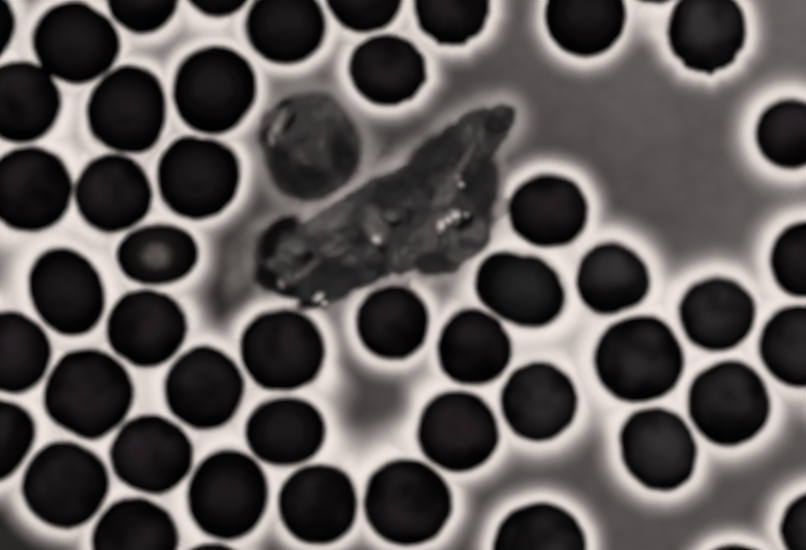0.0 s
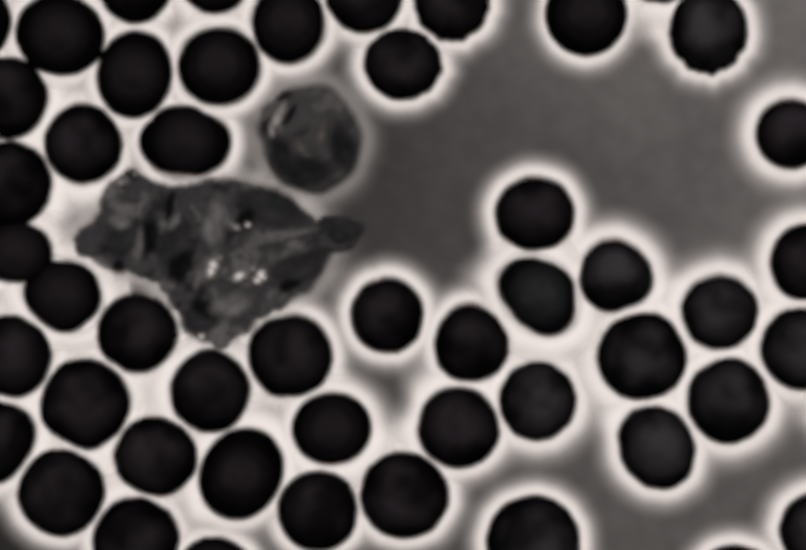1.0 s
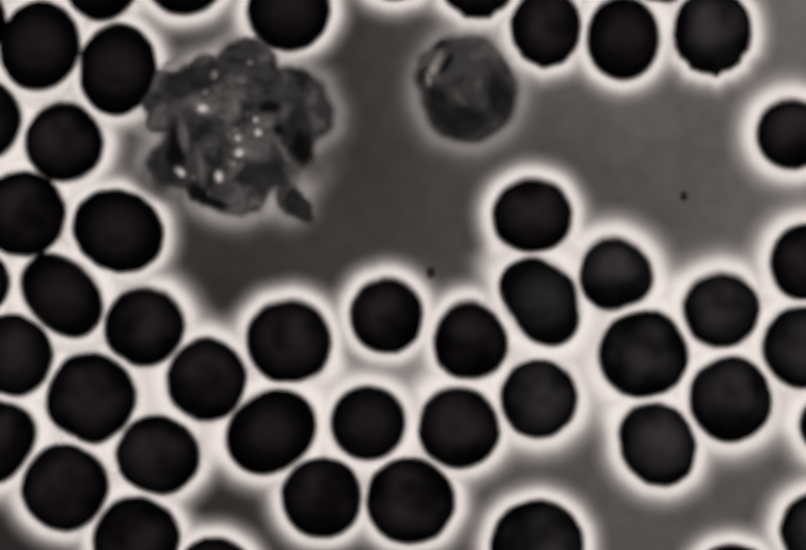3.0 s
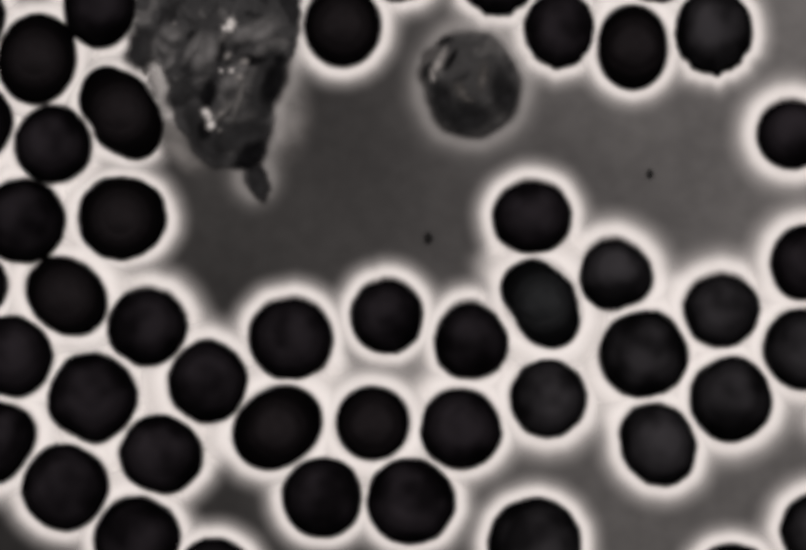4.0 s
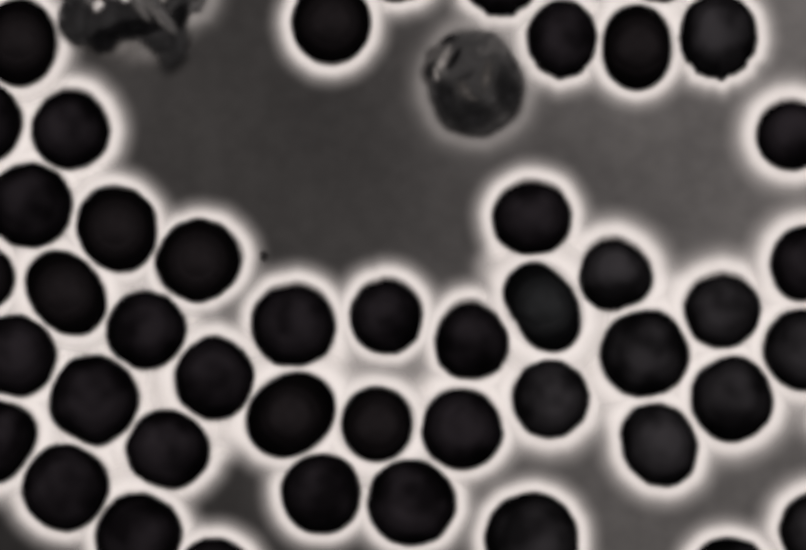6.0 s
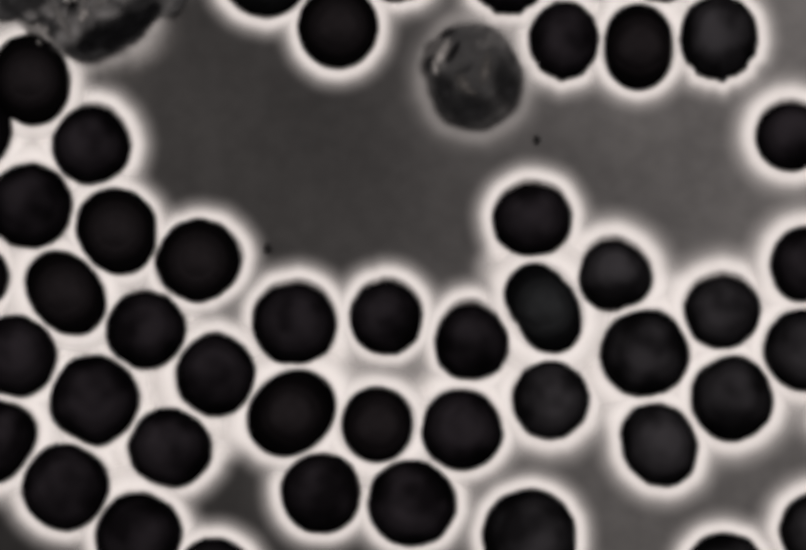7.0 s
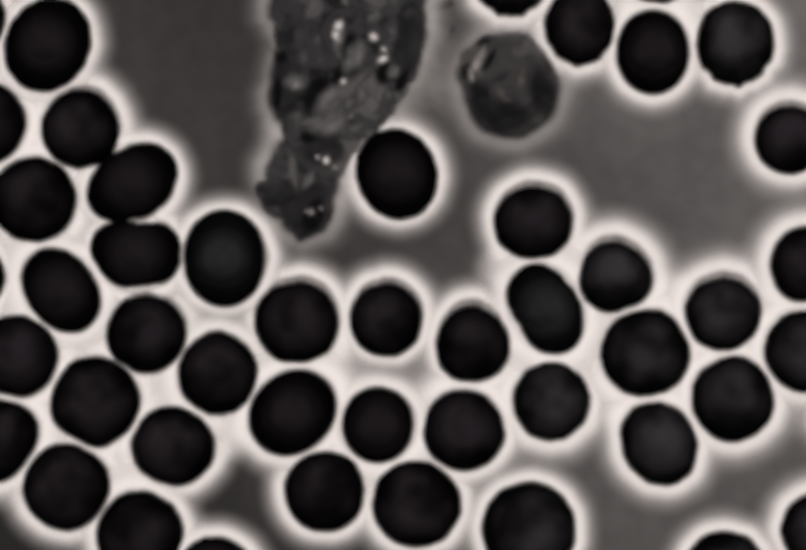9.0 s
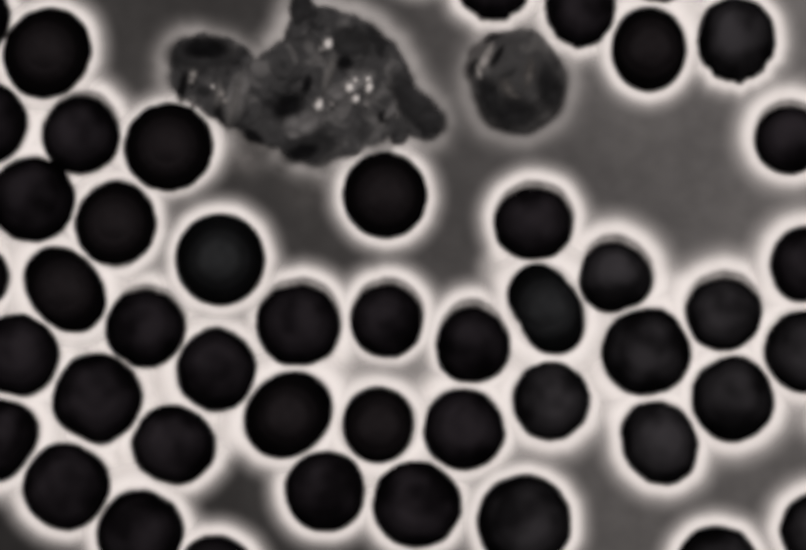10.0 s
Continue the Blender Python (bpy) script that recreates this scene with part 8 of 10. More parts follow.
    walk(granule[6], [(0, pose(0.0626, 0.0429, 0.0226, 0, 0, -56)), (0.5, pose(-0.0894, 0.0221, 0.0226, 0, 0, -77)), (1, pose(-0.0875, 0.0591, 0.0226, 0, 0, -78)), (1.5, pose(0.0398, -0.0125, 0.0226, 0, 0, -61)), (2, pose(-0.0430, -0.0465, 0.0226, 0, 0, -29)), (2.5, pose(0.0089, -0.0146, 0.0226, 0, 0, 11)), (2.7, pose(0.0010, -0.0525, 0.0226, 0, 0, 47)), (3.8, pose(0.0210, -0.0167, 0.0226, 0, 0, 72)), (4, pose(0.0186, -0.0260, 0.0226, 0, 0, 80)), (4.5, pose(-0.0650, -0.0389, 0.0226, 0, 0, 68)), (5, pose(0.0309, -0.0161, 0.0226, 0, 0, 39)), (5.5, pose(0.0397, -0.0122, 0.0226, 0, 0, 1)), (5.7, pose(0.0488, -0.0299, 0.0226, 0, 0, -38)), (6.8, pose(-0.0443, -0.0578, 0.0226, 0, 0, -67)), (7, pose(-0.0117, -0.0545, 0.0226, 0, 0, -80)), (8, pose(0.0183, -0.0711, 0.0226, 0, 0, -73)), (8.5, pose(-0.0350, 0.0092, 0.0226, 0, 0, -48)), (9, pose(-0.0252, -0.1329, 0.0226, 0, 0, -12)), (9.5, pose(-0.0415, -0.0939, 0.0226, 0, 0, 27)), (10, pose(-0.0830, -0.0102, 0.0226, 0, 0, 80))])
    walk(plate[0], [(0, pose(0.0378, 0.0655, 0.015, 0, 0, 42)), (0.5, pose(0.0471, 0.0371, 0.015, 0, 0, 5)), (1, pose(0.0588, 0.0343, 0.015, 0, 0, -22)), (1.5, pose(0.0222, 0.0697, 0.015, 0, 0, -105)), (2, pose(0.0464, 0.0707, 0.015, 0, 0, -50)), (2.5, pose(-0.0711, 0.0156, 0.015, 0, 0, -100)), (2.7, pose(-0.074, -0.015, 0.015, 0, 0, -110)), (3.8, pose(0.0431, -0.0487, 0.015, 0, 0, -95)), (4, pose(0.0456, -0.0306, 0.015, 0, 0, -105)), (4.5, pose(-0.0715, -0.0435, 0.015, 0, 0, -98)), (5, pose(-0.0392, -0.0455, 0.015, 0, 0, -55)), (5.5, pose(0.0044, -0.0565, 0.015, 0, 0, -15)), (5.7, pose(-0.0014, -0.0642, 0.015, 0, 0, 0)), (6.8, pose(0.0098, -0.0648, 0.015, 0, 0, 15)), (7, pose(0.0175, -0.0714, 0.015, 0, 0, 30)), (8, pose(-0.0541, -0.0607, 0.015, 0, 0, 80)), (8.5, pose(-0.0776, -0.0276, 0.015, 0, 0, 80)), (9, pose(-0.0502, -0.0073, 0.015, 0, 0, 85)), (9.5, pose(-0.0367, 0.0233, 0.015, 0, 0, 65)), (10, pose(-0.1033, 0.031, 0.015, 0, 0, 0))])
    walk(plate[1], [(0, pose(0.0901, 0.0356, 0.0152, 0, 0, 80)), (0.5, pose(0.1068, 0.0097, 0.0152, 0, 0, 40)), (1, pose(0.0837, -0.0229, 0.0152, 0, 0, 25)), (1.5, pose(0.072, 0.0448, 0.0152, 0, 0, 75)), (2, pose(0.0673, 0.0209, 0.0152, 0, 0, 85)), (2.5, pose(0.0734, -0.0318, 0.0152, 0, 0, 70)), (2.7, pose(0.0853, -0.0026, 0.0152, 0, 0, 80)), (3.8, pose(-0.0242, -0.0835, 0.0152, 0, 0, 80)), (4, pose(-0.0141, -0.0804, 0.0152, 0, 0, 120)), (4.5, pose(0.0729, -0.0236, 0.0152, 0, 0, 60)), (5, pose(0.0654, -0.0406, 0.0152, 0, 0, 70)), (5.5, pose(0.0517, -0.0465, 0.0152, 0, 0, 75)), (5.7, pose(0.0559, -0.0717, 0.0152, 0, 0, 80)), (6.8, pose(-0.025, -0.0972, 0.0152, 0, 0, 80)), (7, pose(0.04, -0.0515, 0.0152, 0, 0, 40)), (8, pose(0.043, -0.0557, 0.0152, 0, 0, 60)), (8.5, pose(0.0693, -0.0176, 0.0152, 0, 0, 60)), (9, pose(0.0693, 0.0276, 0.0152, 0, 0, 75)), (9.5, pose(0.0629, 0.0233, 0.0152, 0, 0, 75)), (10, pose(0.1034, -0.0188, 0.0152, 0, 0, 130))])
    walk(plate[2], [(0, pose(-0.0568, -0.0565, 0.0154, 0, 0, 20)), (0.5, pose(-0.0824, 0.0172, 0.0154, 0, 0, 0)), (1, pose(-0.0358, -0.003, 0.0154, 0, 0, 80)), (1.5, pose(0.0496, -0.0349, 0.0154, 0, 0, 20)), (2, pose(0.0315, -0.0587, 0.0154, 0, 0, 30)), (2.5, pose(0.0136, -0.0492, 0.0154, 0, 0, -10)), (2.7, pose(0.0355, -0.0449, 0.0154, 0, 0, -10)), (3.8, pose(0.0231, -0.101, 0.0154, 0, 0, 20)), (4, pose(0.0207, -0.0829, 0.0154, 0, 0, 10)), (4.5, pose(0.0156, -0.0585, 0.0154, 0, 0, -5)), (5, pose(0.0156, -0.068, 0.0154, 0, 0, 0)), (5.5, pose(-0.0254, -0.0415, 0.0154, 0, 0, 0)), (5.7, pose(-0.0437, -0.0692, 0.0154, 0, 0, 70)), (6.8, pose(0.0397, -0.035, 0.0154, 0, 0, 0)), (7, pose(-0.0024, -0.0764, 0.0154, 0, 0, 0)), (8, pose(-0.0217, -0.0632, 0.0154, 0, 0, 0)), (8.5, pose(-0.0253, -0.0874, 0.0154, 0, 0, 0)), (9, pose(-0.0328, -0.1243, 0.0154, 0, 0, 40)), (9.5, pose(-0.0267, -0.1335, 0.0154, 0, 0, 70)), (10, pose(0.0013, -0.0611, 0.0154, 0, 0, 10))])
    walk(plate[3], [(0, pose(-0.002, 0.0282, 0.0156, 0, 0, 20)), (0.5, pose(-0.0575, -0.0425, 0.0156, 0, 0, 30)), (1, pose(-0.0856, 0.0069, 0.0156, 0, 0, 60)), (1.5, pose(-0.0575, -0.0573, 0.0156, 0, 0, 130)), (2, pose(-0.0183, -0.0986, 0.0156, 0, 0, 150)), (2.5, pose(-0.0412, 0.0579, 0.0156, 0, 0, 170)), (2.7, pose(-0.0541, 0.0547, 0.0156, 0, 0, 85)), (3.8, pose(0.0032, -0.0288, 0.0156, 0, 0, 20)), (4, pose(-0.0788, 0.0018, 0.0156, 0, 0, 80)), (4.5, pose(-0.0466, 0.0411, 0.0156, 0, 0, 30)), (5, pose(-0.069, -0.0157, 0.0156, 0, 0, -10)), (5.5, pose(-0.0603, -0.0366, 0.0156, 0, 0, 0)), (5.7, pose(-0.0611, -0.0692, 0.0156, 0, 0, 80)), (6.8, pose(-0.03, -0.0574, 0.0156, 0, 0, 60)), (7, pose(-0.0621, -0.0441, 0.0156, 0, 0, 0)), (8, pose(0.0032, -0.0782, 0.0156, 0, 0, 0)), (8.5, pose(-0.0502, -0.0127, 0.0156, 0, 0, 60)), (9, pose(-0.0129, -0.072, 0.0156, 0, 0, 0)), (9.5, pose(0.0181, 0.0482, 0.0156, 0, 0, 0)), (10, pose(0.0411, 0.0409, 0.0156, 0, 0, -10))])
    walk(plate[4], [(0, pose(0.0378, -0.0391, 0.0158, 0, 0, 0)), (0.5, pose(0.0471, -0.0326, 0.0158, 0, 0, 0)), (1, pose(-0.0109, -0.0727, 0.0158, 0, 0, 0)), (1.5, pose(-0.0301, -0.0847, 0.0158, 0, 0, 0)), (2, pose(-0.0606, -0.0737, 0.0158, 0, 0, 85)), (2.5, pose(0.0783, 0.0329, 0.0158, 0, 0, 120)), (2.7, pose(-0.0093, 0.0397, 0.0158, 0, 0, 180)), (3.8, pose(-0.0341, 0.011, 0.0158, 0, 0, 220)), (4, pose(-0.039, -0.0406, 0.0158, 0, 0, 220)), (4.5, pose(0.063, 0.0361, 0.0158, 0, 0, 180)), (5, pose(0.0704, -0.0057, 0.0158, 0, 0, 180)), (5.5, pose(0.0368, -0.0789, 0.0158, 0, 0, 140)), (5.7, pose(0.0435, -0.0817, 0.0158, 0, 0, 180)), (6.8, pose(-0.0449, -0.1022, 0.0158, 0, 0, 180)), (7, pose(-0.0322, -0.0565, 0.0158, 0, 0, 240)), (8, pose(0.0281, -0.0682, 0.0158, 0, 0, 180)), (8.5, pose(-0.0591, -0.0665, 0.0158, 0, 0, 130)), (9, pose(-0.0552, -0.1143, 0.0158, 0, 0, 210)), (9.5, pose(-0.0068, -0.0862, 0.0158, 0, 0, 210)), (10, pose(0.1208, -0.0362, 0.0158, 0, 0, 180))])
    walk(vacuole[0], [(0, pose(-0.119, -0.0191, 0.016, 0, 0, 70)), (0.5, pose(-0.0973, -0.0027, 0.016, 0, 0, 80)), (1, pose(-0.0606, 0.0069, 0.016, 0, 0, 80)), (1.5, pose(0.0237, 0.0547, 0.016, 0, 0, 70)), (2, pose(0.0688, 0.0408, 0.016, 0, 0, 88)), (2.5, pose(-0.0835, 0.0031, 0.016, 0, 0, 75)), (2.7, pose(-0.0789, -0.02, 0.016, 0, 0, 80)), (3.8, pose(0.0481, -0.0338, 0.016, 0, 0, 85)), (4, pose(0.0506, -0.0306, 0.016, 0, 0, 70)), (4.5, pose(-0.069, -0.0237, 0.016, 0, 0, 85)), (5, pose(-0.0341, -0.0555, 0.016, 0, 0, 120)), (5.5, pose(0.0244, -0.0739, 0.016, 0, 0, 150)), (5.7, pose(0.0037, -0.0752, 0.016, 0, 0, 180)), (6.8, pose(0.0148, -0.0634, 0.016, 0, 0, 190)), (7, pose(0.0276, -0.0615, 0.016, 0, 0, 215)), (8, pose(-0.0515, -0.0682, 0.016, 0, 0, 250)), (8.5, pose(-0.0203, -0.0924, 0.016, 0, 0, 185)), (9, pose(-0.0203, -0.0173, 0.016, 0, 0, 240)), (9.5, pose(0.0679, 0.0183, 0.016, 0, 0, 255)), (10, pose(-0.0983, 0.0335, 0.016, 0, 0, 180))])
    walk(vacuole[1], [(0, pose(-0.1215, -0.054, 0.0162, 0, 0, -40)), (0.5, pose(-0.0699, 0.0212, 0.0162, 0, 0, 0)), (1, pose(-0.0308, -0.0229, 0.0162, 0, 0, 60)), (1.5, pose(-0.0923, -0.0175, 0.0162, 0, 0, 30)), (2, pose(-0.0059, -0.014, 0.0162, 0, 0, 60)), (2.5, pose(0.0634, -0.0417, 0.0162, 0, 0, 60)), (2.7, pose(0.0903, -0.015, 0.0162, 0, 0, 75)), (3.8, pose(-0.0092, -0.101, 0.0162, 0, 0, 120)), (4, pose(0.0307, -0.1003, 0.0162, 0, 0, 40)), (4.5, pose(-0.0655, -0.0685, 0.0162, 0, 0, -40)), (5, pose(0.0206, -0.0829, 0.0162, 0, 0, 0)), (5.5, pose(0.0568, -0.0491, 0.0162, 0, 0, 70)), (5.7, pose(-0.0262, -0.0643, 0.0162, 0, 0, 0)), (6.8, pose(-0.02, -0.1022, 0.0162, 0, 0, 80)), (7, pose(0.0027, -0.074, 0.0162, 0, 0, 20)), (8, pose(-0.0416, -0.0832, 0.0162, 0, 0, 0)), (8.5, pose(-0.0277, -0.0326, 0.0162, 0, 0, 0)), (9, pose(-0.0228, -0.1367, 0.0162, 0, 0, 70)), (9.5, pose(-0.0118, -0.0041, 0.0162, 0, 0, 30)), (10, pose(-0.0186, -0.0213, 0.0162, 0, 0, 40))])
    walk(vacuole[2], [(0, pose(-0.1041, -0.0002, 0.0164, 0, 0, 20)), (0.5, pose(-0.0624, -0.0625, 0.0164, 0, 0, 30)), (1, pose(-0.0059, -0.0628, 0.0164, 0, 0, -30)), (1.5, pose(-0.0251, -0.0871, 0.0164, 0, 0, 10)), (2, pose(0.0315, 0.0508, 0.0164, 0, 0, 15)), (2.5, pose(-0.0635, -0.0418, 0.0164, 0, 0, -20)), (2.7, pose(-0.0242, -0.0698, 0.0164, 0, 0, -25)), (3.8, pose(-0.039, -0.0786, 0.0164, 0, 0, -100)), (4, pose(-0.0116, -0.0406, 0.0164, 0, 0, -105)), (4.5, pose(0.0904, -0.0087, 0.0164, 0, 0, -120)), (5, pose(0.0654, -0.0605, 0.0164, 0, 0, -120)), (5.5, pose(-0.0104, -0.0615, 0.0164, 0, 0, -188)), (5.7, pose(0.0584, -0.0593, 0.0164, 0, 0, -110)), (6.8, pose(-0.0001, -0.0774, 0.0164, 0, 0, -135)), (7, pose(0.0475, -0.0541, 0.0164, 0, 0, -140)), (8, pose(0.0356, -0.0732, 0.0164, 0, 0, -120)), (8.5, pose(0.037, -0.0526, 0.0164, 0, 0, -110)), (9, pose(0.012, 0.0275, 0.0164, 0, 0, -100)), (9.5, pose(-0.0566, -0.0414, 0.0164, 0, 0, -50)), (10, pose(-0.0037, -0.0661, 0.0164, 0, 0, 10))])
    walk(vacuole[3], [(0, pose(0.0701, 0.0008, 0.0166, 0, 0, 30)), (0.5, pose(0.0148, 0.0023, 0.0166, 0, 0, 0)), (1, pose(0.0315, 0.0244, 0.0166, 0, 0, 40)), (1.5, pose(0.0148, 0.0149, 0.0166, 0, 0, 30)), (2, pose(-0.0108, -0.1061, 0.0166, 0, 0, -40)), (2.5, pose(0.0236, 0.008, 0.0166, 0, 0, 0)), (2.7, pose(0.0406, 0.0098, 0.0166, 0, 0, 0)), (3.8, pose(0.0257, -0.0089, 0.0166, 0, 0, 0)), (4, pose(-0.014, -0.0754, 0.0166, 0, 0, 60)), (4.5, pose(0.0381, 0.0286, 0.0166, 0, 0, 0)), (5, pose(0.0505, -0.0158, 0.0166, 0, 0, 0)), (5.5, pose(-0.0353, -0.0516, 0.0166, 0, 0, 0)), (5.7, pose(0.0286, -0.0743, 0.0166, 0, 0, 0)), (6.8, pose(-0.0324, -0.0535, 0.0166, 0, 0, 85)), (7, pose(-0.0222, -0.0491, 0.0166, 0, 0, 70)), (8, pose(0.048, -0.0558, 0.0166, 0, 0, 0)), (8.5, pose(0.0494, -0.07, 0.0166, 0, 0, 20)), (9, pose(0.0444, 0.0026, 0.0166, 0, 0, 75)), (9.5, pose(0.0007, 0.0357, 0.0166, 0, 0, 0)), (10, pose(-0.0808, -0.0288, 0.0166, 0, 0, -40))])
    walk(vacuole[4], [(0, pose(-0.0095, -0.0201, 0.0168, 0, 0, 80)), (0.5, pose(-0.0723, -0.0674, 0.0168, 0, 0, 20)), (1, pose(0.0738, -0.0404, 0.0168, 0, 0, 20)), (1.5, pose(0.0098, 0.0348, 0.0168, 0, 0, 60)), (2, pose(-0.0382, 0.0059, 0.0168, 0, 0, 80)), (2.5, pose(-0.0212, -0.0617, 0.0168, 0, 0, 75)), (2.7, pose(-0.0092, 0.0173, 0.0168, 0, 0, 0)), (3.8, pose(-0.0091, -0.0089, 0.0168, 0, 0, 80)), (4, pose(0.0308, -0.0082, 0.0168, 0, 0, 0)), (4.5, pose(0.0058, 0.0037, 0.0168, 0, 0, 20)), (5, pose(0.0057, -0.0342, 0.0168, 0, 0, 10)), (5.5, pose(0.0269, -0.064, 0.0168, 0, 0, -50)), (5.7, pose(-0.0062, -0.0793, 0.0168, 0, 0, 0)), (6.8, pose(0.0547, -0.0425, 0.0168, 0, 0, 0)), (7, pose(0.0177, -0.079, 0.0168, 0, 0, 25)), (8, pose(0.0281, -0.0509, 0.0168, 0, 0, 80)), (8.5, pose(0.042, -0.0028, 0.0168, 0, 0, 60)), (9, pose(0.0618, -0.0073, 0.0168, 0, 0, 60)), (9.5, pose(0.0181, -0.0539, 0.0168, 0, 0, 20)), (10, pose(-0.0534, -0.0497, 0.0168, 0, 0, -25))])
    walk(vacuole[5], [(0, pose(-0.1016, -0.0654, 0.017, 0, 0, 0)), (0.5, pose(0.0232, 0.0072, 0.017, 0, 0, 0)), (1, pose(-0.078, 0.0677, 0.017, 0, 0, 0)), (1.5, pose(-0.0549, -0.0647, 0.017, 0, 0, 0)), (2, pose(0.0091, -0.019, 0.017, 0, 0, 0)), (2.5, pose(0.046, -0.0069, 0.017, 0, 0, 0)), (2.7, pose(-0.0639, -0.0524, 0.017, 0, 0, 0)), (3.8, pose(-0.0066, 0.0284, 0.017, 0, 0, 40)), (4, pose(-0.024, 0.0141, 0.017, 0, 0, 0)), (4.5, pose(-0.0241, 0.0101, 0.017, 0, 0, 0)), (5, pose(-0.0316, -0.0855, 0.017, 0, 0, 0)), (5.5, pose(-0.0403, -0.0417, 0.017, 0, 0, 0)), (5.7, pose(-0.0336, -0.0718, 0.017, 0, 0, 0)), (6.8, pose(-0.0199, -0.0873, 0.017, 0, 0, 0)), (7, pose(-0.0097, -0.0815, 0.017, 0, 0, 0)), (8, pose(-0.059, -0.0459, 0.017, 0, 0, 0)), (8.5, pose(0.0146, -0.0775, 0.017, 0, 0, 0)), (9, pose(-0.0278, -0.0596, 0.017, 0, 0, 0)), (9.5, pose(-0.0068, -0.0664, 0.017, 0, 0, 0)), (10, pose(0.0362, 0.021, 0.017, 0, 0, 0))])
    walk(vacuole[6], [(0, pose(-0.0817, -0.0326, 0.0172, 0, 0, 0)), (0.5, pose(-0.0001, -0.0127, 0.0172, 0, 0, 0)), (1, pose(-0.0904, -0.0204, 0.0172, 0, 0, 0)), (1.5, pose(0.0163, -0.0473, 0.0172, 0, 0, 0)), (2, pose(0.024, 0.098, 0.0172, 0, 0, 0)), (2.5, pose(-0.0062, 0.0269, 0.0172, 0, 0, 0)), (2.7, pose(0.063, 0.0223, 0.0172, 0, 0, 0)), (3.8, pose(-0.0201, -0.1359, 0.0172, 0, 0, 0)), (4, pose(0.0582, -0.0083, 0.0172, 0, 0, 0)), (4.5, pose(0.0232, 0.0435, 0.0172, 0, 0, 0)), (5, pose(0.0804, -0.0257, 0.0172, 0, 0, 0)), (5.5, pose(0.0045, -0.0715, 0.0172, 0, 0, 0)), (5.7, pose(0.0485, -0.0395, 0.0172, 0, 0, 0)), (6.8, pose(0.0249, -0.0401, 0.0172, 0, 0, 0)), (7, pose(0.0575, -0.0442, 0.0172, 0, 0, 0)), (8, pose(0.0082, -0.0509, 0.0172, 0, 0, 0)), (8.5, pose(0.0793, -0.0327, 0.0172, 0, 0, 0)), (9, pose(-0.0542, 0.0175, 0.0172, 0, 0, 0)), (9.5, pose(-0.0516, -0.1062, 0.0172, 0, 0, 0)), (10, pose(0.0735, -0.0313, 0.0172, 0, 0, 0))])
    walk(vacuole[7], [(0, pose(-0.0817, -0.0789, 0.0174, 0, 0, 10)), (0.5, pose(-0.0524, -0.0226, 0.0174, 0, 0, 80)), (1, pose(-0.0406, 0.0368, 0.0174, 0, 0, 80)), (1.5, pose(0.0048, 0.0895, 0.0174, 0, 0, 70)), (2, pose(0.0215, 0.0308, 0.0174, 0, 0, 20)), (2.5, pose(-0.061, 0.0179, 0.0174, 0, 0, 70)), (2.7, pose(-0.044, -0.03, 0.0174, 0, 0, 120)), (3.8, pose(0.0232, -0.116, 0.0174, 0, 0, 190)), (4, pose(0.0258, -0.1078, 0.0174, 0, 0, 190)), (4.5, pose(0.0232, -0.076, 0.0174, 0, 0, 180)), (5, pose(-0.0141, -0.0108, 0.0174, 0, 0, 190)), (5.5, pose(-0.0153, -0.0467, 0.0174, 0, 0, 170)), (5.7, pose(-0.0162, -0.0768, 0.0174, 0, 0, 180)), (6.8, pose(-0.0199, -0.0724, 0.0174, 0, 0, 240)), (7, pose(0.0376, -0.0666, 0.0174, 0, 0, 215)), (8, pose(-0.0565, -0.0559, 0.0174, 0, 0, 255)), (8.5, pose(-0.0864, -0.0153, 0.0174, 0, 0, 258)), (9, pose(-0.0576, -0.0173, 0.0174, 0, 0, 265)), (9.5, pose(-0.0441, 0.0282, 0.0174, 0, 0, 245)), (10, pose(-0.1206, -0.0015, 0.0174, 0, 0, 255))])
    walk(patch[0], [(0, pose(-0.0618, 0.0007, 0.0178, 0, 0, 30)), (0.5, pose(-0.0001, -0.0027, 0.0178, 0, 0, -50)), (1, pose(0.0017, 0.0169, 0.0178, 0, 0, -95)), (1.5, pose(0.0521, 0.0895, 0.0178, 0, 0, -75)), (2, pose(0.0365, 0.0059, 0.0178, 0, 0, 10)), (2.5, pose(-0.0411, -0.0119, 0.0178, 0, 0, 40)), (2.7, pose(-0.0191, -0.035, 0.0178, 0, 0, -45)), (3.8, pose(0.0481, 0.0134, 0.0178, 0, 0, 20)), (4, pose(0.0358, 0.0191, 0.0178, 0, 0, 20)), (4.5, pose(-0.034, -0.0237, 0.0178, 0, 0, 80)), (5, pose(0.0157, -0.0233, 0.0178, 0, 0, 10)), (5.5, pose(0.0145, -0.0318, 0.0178, 0, 0, -45)), (5.7, pose(0.0237, -0.0345, 0.0178, 0, 0, -40)), (6.8, pose(-0.0472, -0.07, 0.0178, 0, 0, -100)), (7, pose(-0.0022, -0.0418, 0.0178, 0, 0, -120)), (8, pose(-0.0067, -0.0559, 0.0178, 0, 0, -120)), (8.5, pose(-0.0153, -0.0576, 0.0178, 0, 0, -150)), (9, pose(-0.0029, -0.0223, 0.0178, 0, 0, -140)), (9.5, pose(-0.0366, -0.0291, 0.0178, 0, 0, -170)), (10, pose(-0.0683, -0.0139, 0.0178, 0, 0, -110))])
